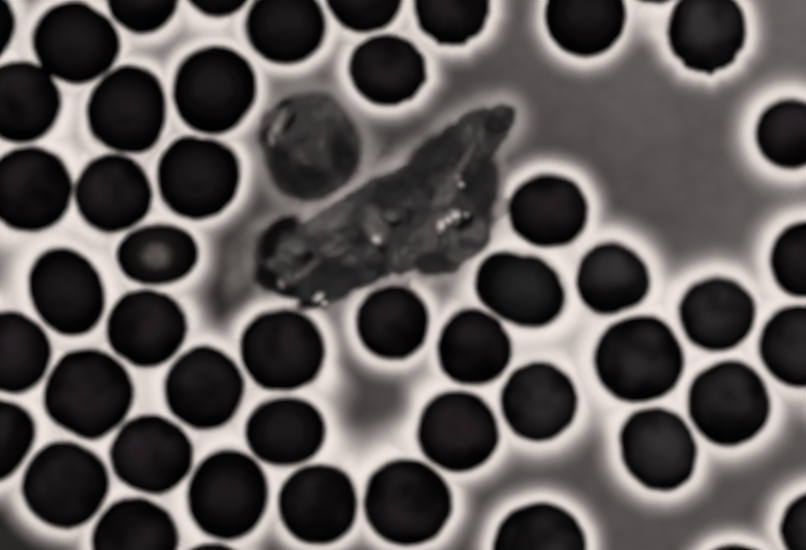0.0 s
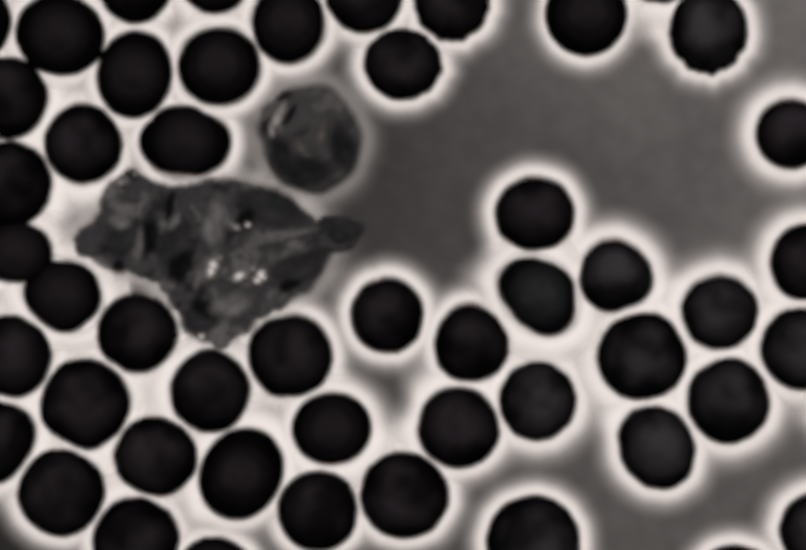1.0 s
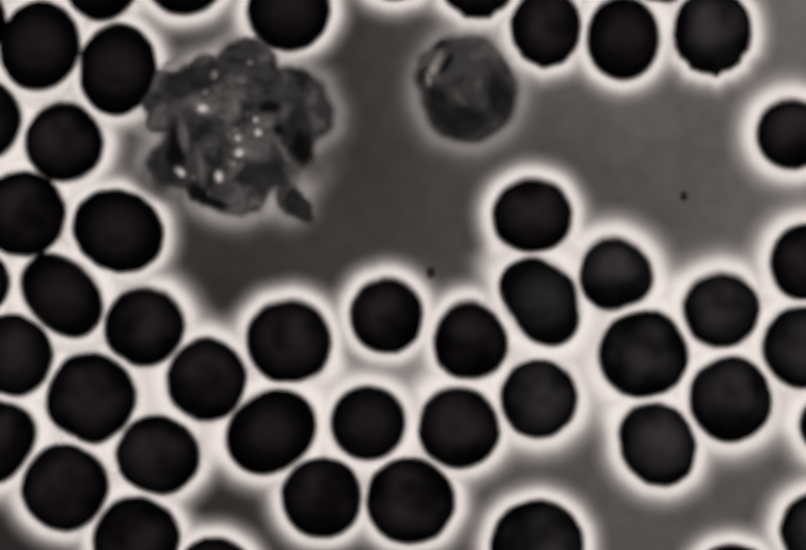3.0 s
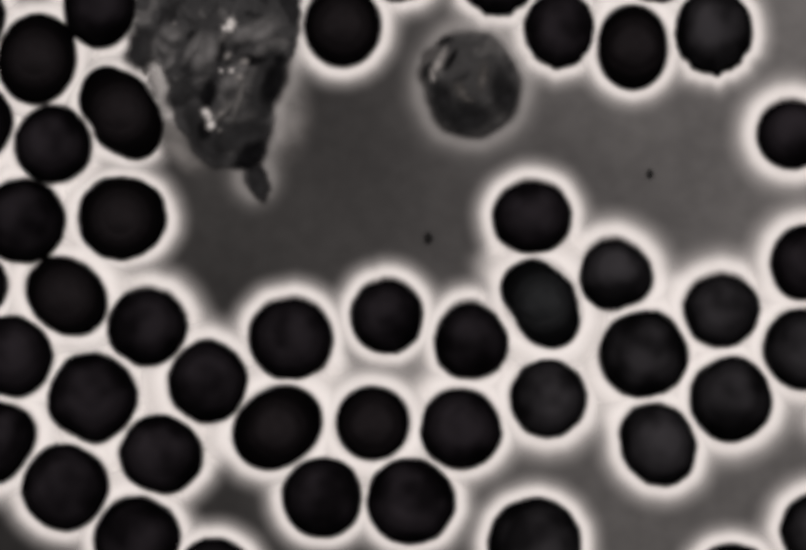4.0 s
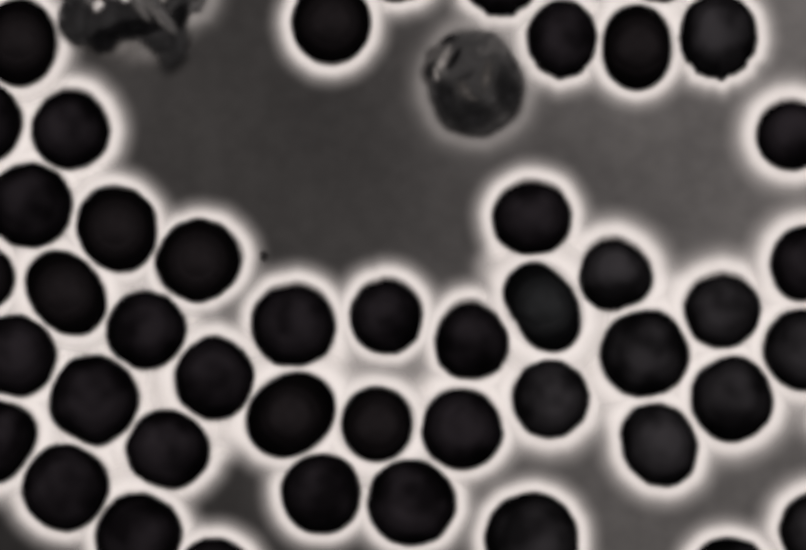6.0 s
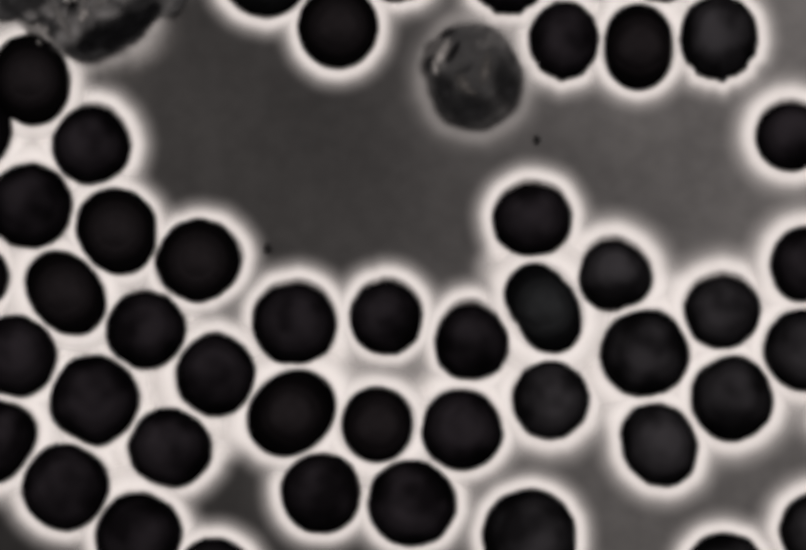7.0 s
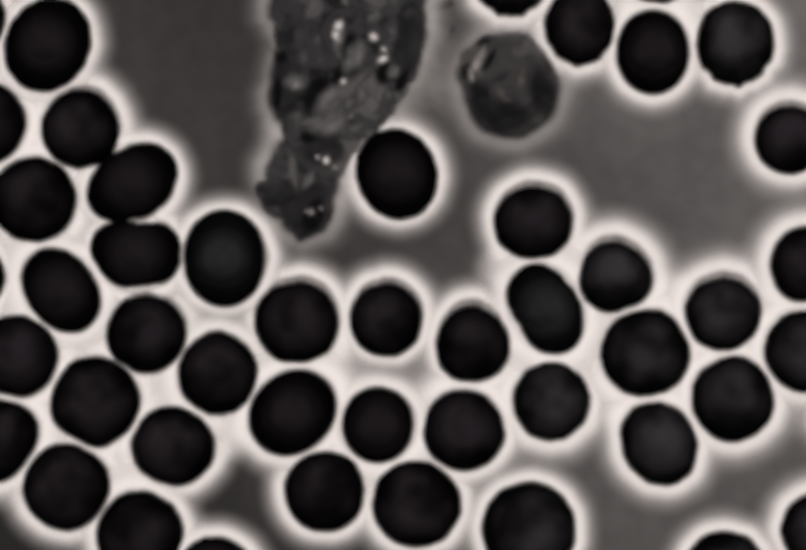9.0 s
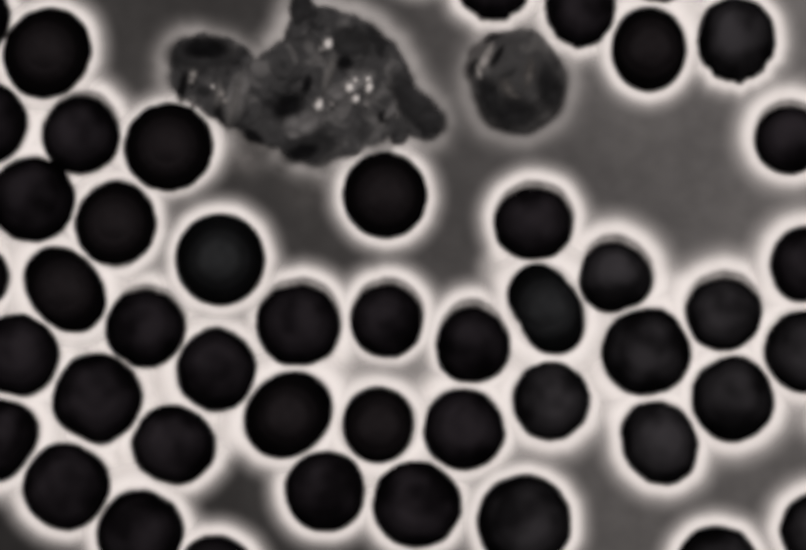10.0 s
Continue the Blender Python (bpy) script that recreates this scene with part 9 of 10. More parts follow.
    walk(patch[1], [(0, pose(-0.017, -0.0042, 0.018, 0, 0, -60)), (0.5, pose(0.0123, -0.0425, 0.018, 0, 0, 0)), (1, pose(0.0191, -0.0603, 0.018, 0, 0, 20)), (1.5, pose(-0.015, -0.0548, 0.018, 0, 0, 60)), (2, pose(-0.0108, 0.0532, 0.018, 0, 0, 70)), (2.5, pose(-0.0361, -0.0493, 0.018, 0, 0, 80)), (2.7, pose(-0.0241, -0.0051, 0.018, 0, 0, 0)), (3.8, pose(-0.019, 0.0209, 0.018, 0, 0, 40)), (4, pose(-0.014, -0.0008, 0.018, 0, 0, 70)), (4.5, pose(-0.0365, -0.0685, 0.018, 0, 0, 85)), (5, pose(0.0207, -0.0407, 0.018, 0, 0, 0)), (5.5, pose(-0.0103, -0.0069, 0.018, 0, 0, 0)), (5.7, pose(-0.0111, -0.0246, 0.018, 0, 0, 0)), (6.8, pose(-0.0397, -0.0476, 0.018, 0, 0, 60)), (7, pose(-0.0245, -0.0666, 0.018, 0, 0, 60)), (8, pose(0.0182, -0.0634, 0.018, 0, 0, 80)), (8.5, pose(0.0046, -0.0377, 0.018, 0, 0, 45)), (9, pose(-0.0079, -0.0472, 0.018, 0, 0, 20)), (9.5, pose(0.0032, -0.0266, 0.018, 0, 0, 30)), (10, pose(-0.0036, -0.0388, 0.018, 0, 0, 20))])
    walk(patch[2], [(0, pose(0.0502, 0.0256, 0.0182, 0, 0, 60)), (0.5, pose(-0.0524, 0.0022, 0.0182, 0, 0, 90)), (1, pose(-0.0008, -0.0229, 0.0182, 0, 0, 70)), (1.5, pose(0.0098, 0.0198, 0.0182, 0, 0, 45)), (2, pose(-0.0332, 0.0183, 0.0182, 0, 0, 80)), (2.5, pose(0.0137, -0.007, 0.0182, 0, 0, 20)), (2.7, pose(0.0108, 0.0148, 0.0182, 0, 0, 90)), (3.8, pose(-0.0116, -0.0264, 0.0182, 0, 0, 80)), (4, pose(0.0134, -0.0257, 0.0182, 0, 0, 60)), (4.5, pose(0.0332, -0.0163, 0.0182, 0, 0, 60)), (5, pose(-0.0141, -0.0009, 0.0182, 0, 0, 0)), (5.5, pose(-0.0451, -0.0069, 0.0182, 0, 0, 0)), (5.7, pose(-0.041, -0.0246, 0.0182, 0, 0, 0)), (6.8, pose(-0.0099, -0.0377, 0.0182, 0, 0, 0)), (7, pose(0.0078, -0.0468, 0.0182, 0, 0, 0)), (8, pose(-0.0316, -0.051, 0.0182, 0, 0, 0)), (8.5, pose(0.0146, 0.0046, 0.0182, 0, 0, 0)), (9, pose(0.017, 0.0175, 0.0182, 0, 0, 70)), (9.5, pose(0.0181, 0.0232, 0.0182, 0, 0, 60)), (10, pose(0.0461, 0.001, 0.0182, 0, 0, 40))])
    walk(patch[3], [(0, pose(0.0577, 0.0405, 0.0184, 0, 0, 60)), (0.5, pose(-0.0847, 0.0246, 0.0184, 0, 0, 45)), (1, pose(0.0664, 0.0069, 0.0184, 0, 0, 15)), (1.5, pose(0.0422, 0.0149, 0.0184, 0, 0, 85)), (2, pose(-0.0083, -0.0439, 0.0184, 0, 0, 60)), (2.5, pose(-0.0162, 0.0403, 0.0184, 0, 0, 40)), (2.7, pose(-0.039, -0.0251, 0.0184, 0, 0, 110)), (3.8, pose(-0.0464, 0.0084, 0.0184, 0, 0, 60)), (4, pose(-0.0264, 0.0041, 0.0184, 0, 0, 60)), (4.5, pose(0.0431, 0.0111, 0.0184, 0, 0, 15)), (5, pose(0.0406, -0.0706, 0.0184, 0, 0, -60)), (5.5, pose(0.037, -0.0592, 0.0184, 0, 0, -50)), (5.7, pose(0.0461, -0.0669, 0.0184, 0, 0, -40)), (6.8, pose(-0.0213, -0.0601, 0.0184, 0, 0, -100)), (7, pose(-0.0096, -0.0468, 0.0184, 0, 0, -100)), (8, pose(0.0083, -0.0559, 0.0184, 0, 0, -120)), (8.5, pose(-0.0003, -0.0576, 0.0184, 0, 0, -120)), (9, pose(0.0021, 0.0374, 0.0184, 0, 0, -100)), (9.5, pose(-0.0416, -0.0963, 0.0184, 0, 0, -110)), (10, pose(0.0213, 0.0109, 0.0184, 0, 0, -105))])
    walk(patch[4], [(0, pose(-0.0941, -0.0241, 0.0186, 0, 0, 0)), (0.5, pose(-0.0722, 0.048, 0.0186, 0, 0, 0)), (1, pose(-0.0878, 0.0218, 0.0186, 0, 0, 0)), (1.5, pose(-0.0598, -0.02, 0.0186, 0, 0, 0)), (2, pose(-0.0083, -0.0339, 0.0186, 0, 0, 0)), (2.5, pose(0.0485, 0.0129, 0.0186, 0, 0, 0)), (2.7, pose(0.0456, -0.0052, 0.0186, 0, 0, 30)), (3.8, pose(-0.029, -0.0041, 0.0186, 0, 0, 0)), (4, pose(-0.0463, 0.0165, 0.0186, 0, 0, 0)), (4.5, pose(-0.0041, 0.0309, 0.0186, 0, 0, 0)), (5, pose(-0.0663, 0.0015, 0.0186, 0, 0, 0)), (5.5, pose(0.0046, -0.0119, 0.0186, 0, 0, 0)), (5.7, pose(0.0088, -0.0147, 0.0186, 0, 0, 0)), (6.8, pose(-0.0546, -0.0576, 0.0186, 0, 0, 0)), (7, pose(-0.0419, -0.0468, 0.0186, 0, 0, 0)), (8, pose(-0.0116, -0.0783, 0.0186, 0, 0, 0)), (8.5, pose(-0.0501, -0.0328, 0.0186, 0, 0, 0)), (9, pose(-0.0402, -0.0074, 0.0186, 0, 0, 0)), (9.5, pose(0.0331, 0.053, 0.0186, 0, 0, 0)), (10, pose(0.0287, -0.009, 0.0186, 0, 0, 0))])
    walk(patch[5], [(0, pose(-0.0617, -0.0241, 0.0188, 0, 0, 30)), (0.5, pose(0.0497, -0.0027, 0.0188, 0, 0, 20)), (1, pose(-0.0356, 0.0218, 0.0188, 0, 0, 60)), (1.5, pose(-0.0374, -0.0846, 0.0188, 0, 0, 40)), (2, pose(0.0539, 0.0606, 0.0188, 0, 0, 90)), (2.5, pose(0.0386, -0.0344, 0.0188, 0, 0, 120)), (2.7, pose(0.0008, -0.0549, 0.0188, 0, 0, 60)), (3.8, pose(0.0158, -0.0488, 0.0188, 0, 0, 60)), (4, pose(-0.0488, -0.0108, 0.0188, 0, 0, 60)), (4.5, pose(0.0556, 0.0284, 0.0188, 0, 0, 60)), (5, pose(0.0307, -0.0159, 0.0188, 0, 0, 20)), (5.5, pose(-0.065, -0.0169, 0.0188, 0, 0, 0)), (5.7, pose(0.0337, -0.0396, 0.0188, 0, 0, 0)), (6.8, pose(-0.0173, -0.0476, 0.0188, 0, 0, 80)), (7, pose(-0.0319, -0.0518, 0.0188, 0, 0, 60)), (8, pose(0.0182, -0.0759, 0.0188, 0, 0, 80)), (8.5, pose(-0.0302, 0.002, 0.0188, 0, 0, 60)), (9, pose(-0.0277, -0.102, 0.0188, 0, 0, 60)), (9.5, pose(0.0032, -0.0515, 0.0188, 0, 0, 20)), (10, pose(0.081, -0.0264, 0.0188, 0, 0, 60))])
    walk(patch[6], [(0, pose(-0.002, 0.0057, 0.019, 0, 0, 0)), (0.5, pose(-0.0946, -0.0276, 0.019, 0, 0, 0)), (1, pose(-0.0853, 0.0616, 0.019, 0, 0, 0)), (1.5, pose(0.0049, 0.0646, 0.019, 0, 0, 0)), (2, pose(-0.0356, -0.0464, 0.019, 0, 0, 0)), (2.5, pose(0.0684, 0.0179, 0.019, 0, 0, 0)), (2.7, pose(0.0108, 0.0471, 0.019, 0, 0, 0)), (3.8, pose(0.0208, -0.0165, 0.019, 0, 0, 0)), (4, pose(0.0209, -0.0158, 0.019, 0, 0, 0)), (4.5, pose(0.0133, 0.0349, 0.019, 0, 0, 0)), (5, pose(0.0457, -0.0109, 0.019, 0, 0, 0)), (5.5, pose(0.0445, -0.0169, 0.019, 0, 0, 0)), (5.7, pose(-0.026, -0.0197, 0.019, 0, 0, 0)), (6.8, pose(0.0151, -0.0327, 0.019, 0, 0, 0)), (7, pose(-0.0618, -0.0518, 0.019, 0, 0, 0)), (8, pose(-0.0216, -0.0361, 0.019, 0, 0, 0)), (8.5, pose(0.0544, -0.0477, 0.019, 0, 0, 60)), (9, pose(0.0543, 0.0025, 0.019, 0, 0, 60)), (9.5, pose(-0.0217, -0.0639, 0.019, 0, 0, 0)), (10, pose(-0.0136, -0.0488, 0.019, 0, 0, 0))])
    walk(fibre[0], [(0, pose(0.0701, 0.0604, 0.0194, 0, 0, 62)), (0.5, pose(0.0895, 0.0221, 0.0194, 0, 0, 38)), (1, pose(0.0789, 0.0094, 0.0194, 0, 0, 12)), (1.5, pose(0.0432, 0.0497, 0.0194, 0, 0, 88)), (2, pose(0.0091, -0.0539, 0.0194, 0, 0, 85)), (2.5, pose(0.0476, -0.0468, 0.0194, 0, 0, 102)), (2.7, pose(0.0581, -0.0325, 0.0194, 0, 0, 130)), (3.8, pose(0.0208, -0.0439, 0.0194, 0, 0, 80)), (4, pose(0.0184, -0.0457, 0.0194, 0, 0, 75)), (4.5, pose(0.0457, -0.0412, 0.0194, 0, 0, 118)), (5, pose(0.0382, -0.0508, 0.0194, 0, 0, 115)), (5.5, pose(0.0296, -0.0542, 0.0194, 0, 0, 132)), (5.7, pose(0.0412, -0.062, 0.0194, 0, 0, 140)), (6.8, pose(-0.0496, -0.0477, 0.0194, 0, 0, 85)), (7, pose(-0.0095, -0.0319, 0.0194, 0, 0, 80)), (8, pose(0.0033, -0.056, 0.0194, 0, 0, 60)), (8.5, pose(-0.0152, -0.0577, 0.0194, 0, 0, 35)), (9, pose(0.0121, -0.0124, 0.0194, 0, 0, 40)), (9.5, pose(0.043, 0.033, 0.0194, 0, 0, 70)), (10, pose(-0.0707, -0.019, 0.0194, 0, 0, 75))])
    walk(fibre[1], [(0, pose(-0.0866, -0.049, 0.0196, 0, 0, 40)), (0.5, pose(-0.021, 0.0221, 0.0196, 0, 0, 90)), (1, pose(-0.0703, -0.003, 0.0196, 0, 0, 85)), (1.5, pose(-0.0199, -0.0001, 0.0196, 0, 0, 90)), (2, pose(0.0464, 0.0183, 0.0196, 0, 0, 10)), (2.5, pose(-0.0037, 0.0353, 0.0196, 0, 0, 5)), (2.7, pose(-0.0389, -0.0201, 0.0196, 0, 0, 65)), (3.8, pose(0.0283, -0.0688, 0.0196, 0, 0, 120)), (4, pose(0.001, -0.0606, 0.0196, 0, 0, 45)), (4.5, pose(0.0049, -0.0189, 0.0196, 0, 0, 75)), (5, pose(0.0133, -0.0284, 0.0196, 0, 0, 8)), (5.5, pose(-0.0301, -0.012, 0.0196, 0, 0, 0)), (5.7, pose(-0.011, -0.0347, 0.0196, 0, 0, 0)), (6.8, pose(-0.0147, -0.0378, 0.0196, 0, 0, 20)), (7, pose(-0.0319, -0.0568, 0.0196, 0, 0, -60)), (8, pose(0.0182, -0.061, 0.0196, 0, 0, -95)), (8.5, pose(-0.0003, -0.0577, 0.0196, 0, 0, -120)), (9, pose(-0.0426, -0.092, 0.0196, 0, 0, -80)), (9.5, pose(0.0231, 0.0554, 0.0196, 0, 0, -60)), (10, pose(0.0213, 0.0109, 0.0196, 0, 0, -105))])
    walk(fibre[2], [(0, pose(-0.0543, -0.0291, 0.0198, 0, 0, 20)), (0.5, pose(-0.097, -0.0226, 0.0198, 0, 0, 70)), (1, pose(-0.0131, -0.0329, 0.0198, 0, 0, 80)), (1.5, pose(0.0199, -0.0051, 0.0198, 0, 0, 30)), (2, pose(-0.0331, 0.0357, 0.0198, 0, 0, 50)), (2.5, pose(-0.0335, -0.0543, 0.0198, 0, 0, 85)), (2.7, pose(0.0009, -0.0549, 0.0198, 0, 0, 50)), (3.8, pose(0.0134, 0.0058, 0.0198, 0, 0, 40)), (4, pose(0.006, 0.0189, 0.0198, 0, 0, 60)), (4.5, pose(0.0532, 0.0159, 0.0198, 0, 0, 20)), (5, pose(-0.0165, -0.0259, 0.0198, 0, 0, 70)), (5.5, pose(0.0147, -0.017, 0.0198, 0, 0, 140)), (5.7, pose(0.0188, -0.0347, 0.0198, 0, 0, 140)), (6.8, pose(-0.0296, -0.0726, 0.0198, 0, 0, 60)), (7, pose(0.008, -0.0369, 0.0198, 0, 0, 40)), (8, pose(-0.0066, -0.0685, 0.0198, 0, 0, 60)), (8.5, pose(-0.0699, -0.0453, 0.0198, 0, 0, 80)), (9, pose(-0.0227, -0.0448, 0.0198, 0, 0, 20)), (9.5, pose(-0.0017, -0.0217, 0.0198, 0, 0, 40)), (10, pose(-0.0856, -0.009, 0.0198, 0, 0, 85))])
    walk(sheet[1], [(0, pose(-0.0296, 0.0510, 0.0002, 0, 0, 60)), (0.5, pose(0.1518, 0.0074, 0.0002, 0, 0, 80)), (1, pose(0.1133, -0.0279, 0.0002, 0, 0, 60)), (1.5, pose(0.0766, 0.0902, 0.0002, 0, 0, 80)), (2, pose(0.0737, -0.0384, 0.0002, 0, 0, 60)), (2.5, pose(0.1031, -0.0113, 0.0002, 0, 0, 85)), (2.7, pose(0.0850, -0.0595, 0.0002, 0, 0, 30)), (3.8, pose(0.0675, -0.0680, 0.0002, 0, 0, 88)), (4, pose(0.0651, -0.0698, 0.0002, 0, 0, 80)), (4.5, pose(0.0024, -0.0919, 0.0002, 0, 0, 0)), (5, pose(-0.0602, -0.0547, 0.0002, 0, 0, -60)), (5.5, pose(-0.0265, -0.0730, 0.0002, 0, 0, -10)), (5.7, pose(-0.0024, -0.0907, 0.0002, 0, 0, 0)), (6.8, pose(0.0212, -0.0839, 0.0002, 0, 0, 30)), (7, pose(0.0414, -0.0830, 0.0002, 0, 0, 35)), (8, pose(0.0678, -0.0647, 0.0002, 0, 0, 60)), (8.5, pose(0.0818, -0.0642, 0.0002, 0, 0, 60)), (9, pose(0.0943, -0.0015, 0.0002, 0, 0, 80)), (9.5, pose(0.0954, -0.0058, 0.0002, 0, 0, 85)), (10, pose(-0.0741, -0.0631, 0.0002, 0, 0, 160))])
    walk(sheet[2], [(0, pose(0, 0, 0.0003, 0, 0, 20)), (0.5, pose(0, 0, 0.0003, 0, 0, 0)), (1, pose(0, 0, 0.0003, 0, 0, 0)), (1.5, pose(0, 0, 0.0003, 0, 0, 0)), (2, pose(0, 0, 0.0003, 0, 0, 70)), (2.5, pose(0, 0, 0.0003, 0, 0, 10)), (2.7, pose(0, 0, 0.0003, 0, 0, 10)), (3.8, pose(0, 0, 0.0003, 0, 0, 85)), (4, pose(0, 0, 0.0003, 0, 0, 85)), (4.5, pose(0, 0, 0.0003, 0, 0, 60)), (5, pose(0, 0, 0.0003, 0, 0, 0)), (5.5, pose(0, 0, 0.0003, 0, 0, -10)), (5.7, pose(0, 0, 0.0003, 0, 0, 0)), (6.8, pose(0, 0, 0.0003, 0, 0, 0)), (7, pose(0, 0, 0.0003, 0, 0, 0)), (8, pose(0.0078, -0.0747, 0.0003, 0, 0, 0)), (8.5, pose(0.0843, -0.0767, 0.0003, 0, 0, 60)), (9, pose(0.0868, -0.0115, 0.0003, 0, 0, 80)), (9.5, pose(0.0729, -0.0508, 0.0003, 0, 0, 85)), (10, pose(0.0509, -0.0856, 0.0003, 0, 0, 10))])
    walk(sheet[0], [(0, pose(-0.1471, -0.0415, 0.0068, 0, 0, 80)), (0.5, pose(-0.1282, 0.0024, 0.0068, 0, 0, 85)), (1, pose(-0.0567, 0.0221, 0.0068, 0, 0, 85)), (1.5, pose(0.0641, 0.1102, 0.0068, 0, 0, 30)), (2, pose(-0.0488, -0.0234, 0.0068, 0, 0, 40)), (2.5, pose(-0.0594, -0.0638, 0.0068, 0, 0, 0)), (2.7, pose(-0.06, -0.062, 0.0068, 0, 0, 0)), (3.25, pose(-0.0517, -0.0669, 0.0068, 0, 0, -20)), (3.8, pose(-0.0375, -0.088, 0.0068, 0, 0, -40)), (4, pose(-0.0374, -0.0898, 0.0068, 0, 0, -45)), (4.5, pose(-0.0376, -0.0879, 0.0068, 0, 0, 0)), (5, pose(-0.0202, -0.0847, 0.0068, 0, 0, 0)), (5.5, pose(-0.0115, -0.0555, 0.0068, 0, 0, 0)), (5.7, pose(-0.0124, -0.0782, 0.0068, 0, 0, 0)), (6.25, pose(-0.027, -0.0858, 0.0068, 0, 0, 0)), (6.8, pose(-0.0363, -0.0964, 0.0068, 0, 0, 0)), (7, pose(-0.0186, -0.0655, 0.0068, 0, 0, 0)), (7.5, pose(-0.0088, -0.0593, 0.0068, 0, 0, 0)), (8, pose(-0.0172, -0.0697, 0.0068, 0, 0, 0)), (8.5, pose(0.0293, -0.0567, 0.0068, 0, 0, 30)), (9, pose(-0.0382, -0.0765, 0.0068, 0, 0, 60)), (9.5, pose(-0.0621, -0.0708, 0.0068, 0, 0, 80)), (10, pose(-0.0341, -0.0481, 0.0068, 0, 0, 0))])
    walk(fleck[0], [(0, pose(0.0709, 0.007, 0.0224, 0, 0, 0)), (0.5, pose(0.0881, -0.0127, 0.0224, 0, 0, 15)), (1, pose(0.0516, -0.0335, 0.0224, 0, 0, 29)), (1.5, pose(0.0266, -0.0509, 0.0224, 0, 0, 41)), (2, pose(0.0104, 0.0032, 0.0224, 0, 0, 50)), (2.5, pose(-0.0085, 0.018, 0.0224, 0, 0, 57)), (2.7, pose(-0.0222, 0.0094, 0.0224, 0, 0, 59)), (3.25, pose(-0.0214, 0.0071, 0.0224, 0, 0, 60)), (3.5, pose(-0.0199, 0.0055, 0.0224, 0, 0, 59)), (3.8, pose(0.0064, -0.0373, 0.0224, 0, 0, 57)), (4, pose(0.0013, -0.0199, 0.0224, 0, 0, 55)), (4.5, pose(0.0004, -0.0207, 0.0224, 0, 0, 47)), (5, pose(0.0436, -0.017, 0.0224, 0, 0, 36)), (5.5, pose(-0.0218, -0.0242, 0.0224, 0, 0, 23)), (5.7, pose(-0.0207, -0.022, 0.0224, 0, 0, 17)), (6.25, pose(-0.0206, -0.0191, 0.0224, 0, 0, 1)), (6.8, pose(-0.0305, -0.0401, 0.0224, 0, 0, -15)), (7, pose(-0.0285, -0.0358, 0.0224, 0, 0, -21)), (7.5, pose(-0.0269, -0.031, 0.0224, 0, 0, -34)), (8, pose(-0.0252, -0.0264, 0.0224, 0, 0, -45)), (8.5, pose(-0.0044, -0.0546, 0.0224, 0, 0, -54)), (9, pose(-0.0187, -0.0804, 0.0224, 0, 0, -59)), (9.5, pose(-0.0493, -0.0884, 0.0224, 0, 0, -60)), (10, pose(-0.0909, -0.0036, 0.0224, 0, 0, -58))])
    walk(fleck[1], [(0, pose(0.0449, -0.01, 0.0227, 0, 0, 50)), (0.5, pose(0.0576, -0.0234, 0.0227, 0, 0, 57)), (1, pose(0.0232, -0.0363, 0.0227, 0, 0, 60)), (1.5, pose(0.0024, -0.0468, 0.0227, 0, 0, 59)), (2, pose(-0.0473, -0.0462, 0.0227, 0, 0, 55)), (2.5, pose(-0.0693, -0.0085, 0.0227, 0, 0, 47)), (2.7, pose(-0.0557, -0.0536, 0.0227, 0, 0, 43)), (3.25, pose(-0.05, -0.0464, 0.0227, 0, 0, 30)), (3.5, pose(-0.0451, -0.0407, 0.0227, 0, 0, 23)), (3.8, pose(-0.009, -0.088, 0.0227, 0, 0, 14)), (4, pose(-0.0134, -0.0643, 0.0227, 0, 0, 8)), (4.5, pose(-0.0018, -0.0238, 0.0227, 0, 0, -6)), (5, pose(-0.0183, -0.0274, 0.0227, 0, 0, -21)), (5.5, pose(-0.0364, -0.0217, 0.0227, 0, 0, -34)), (5.7, pose(-0.0319, -0.0186, 0.0227, 0, 0, -39)), (6.25, pose(-0.0265, -0.0159, 0.0227, 0, 0, -50)), (6.8, pose(-0.0531, -0.0727, 0.0227, 0, 0, -57)), (7, pose(-0.0466, -0.0649, 0.0227, 0, 0, -59)), (7.5, pose(-0.0397, -0.0584, 0.0227, 0, 0, -60)), (8, pose(-0.0335, -0.0529, 0.0227, 0, 0, -58)), (8.5, pose(-0.0002, -0.0572, 0.0227, 0, 0, -52)), (9, pose(-0.0153, -0.1295, 0.0227, 0, 0, -42)), (9.5, pose(-0.0078, -0.1143, 0.0227, 0, 0, -30)), (10, pose(0.0239, -0.0203, 0.0227, 0, 0, -17))])
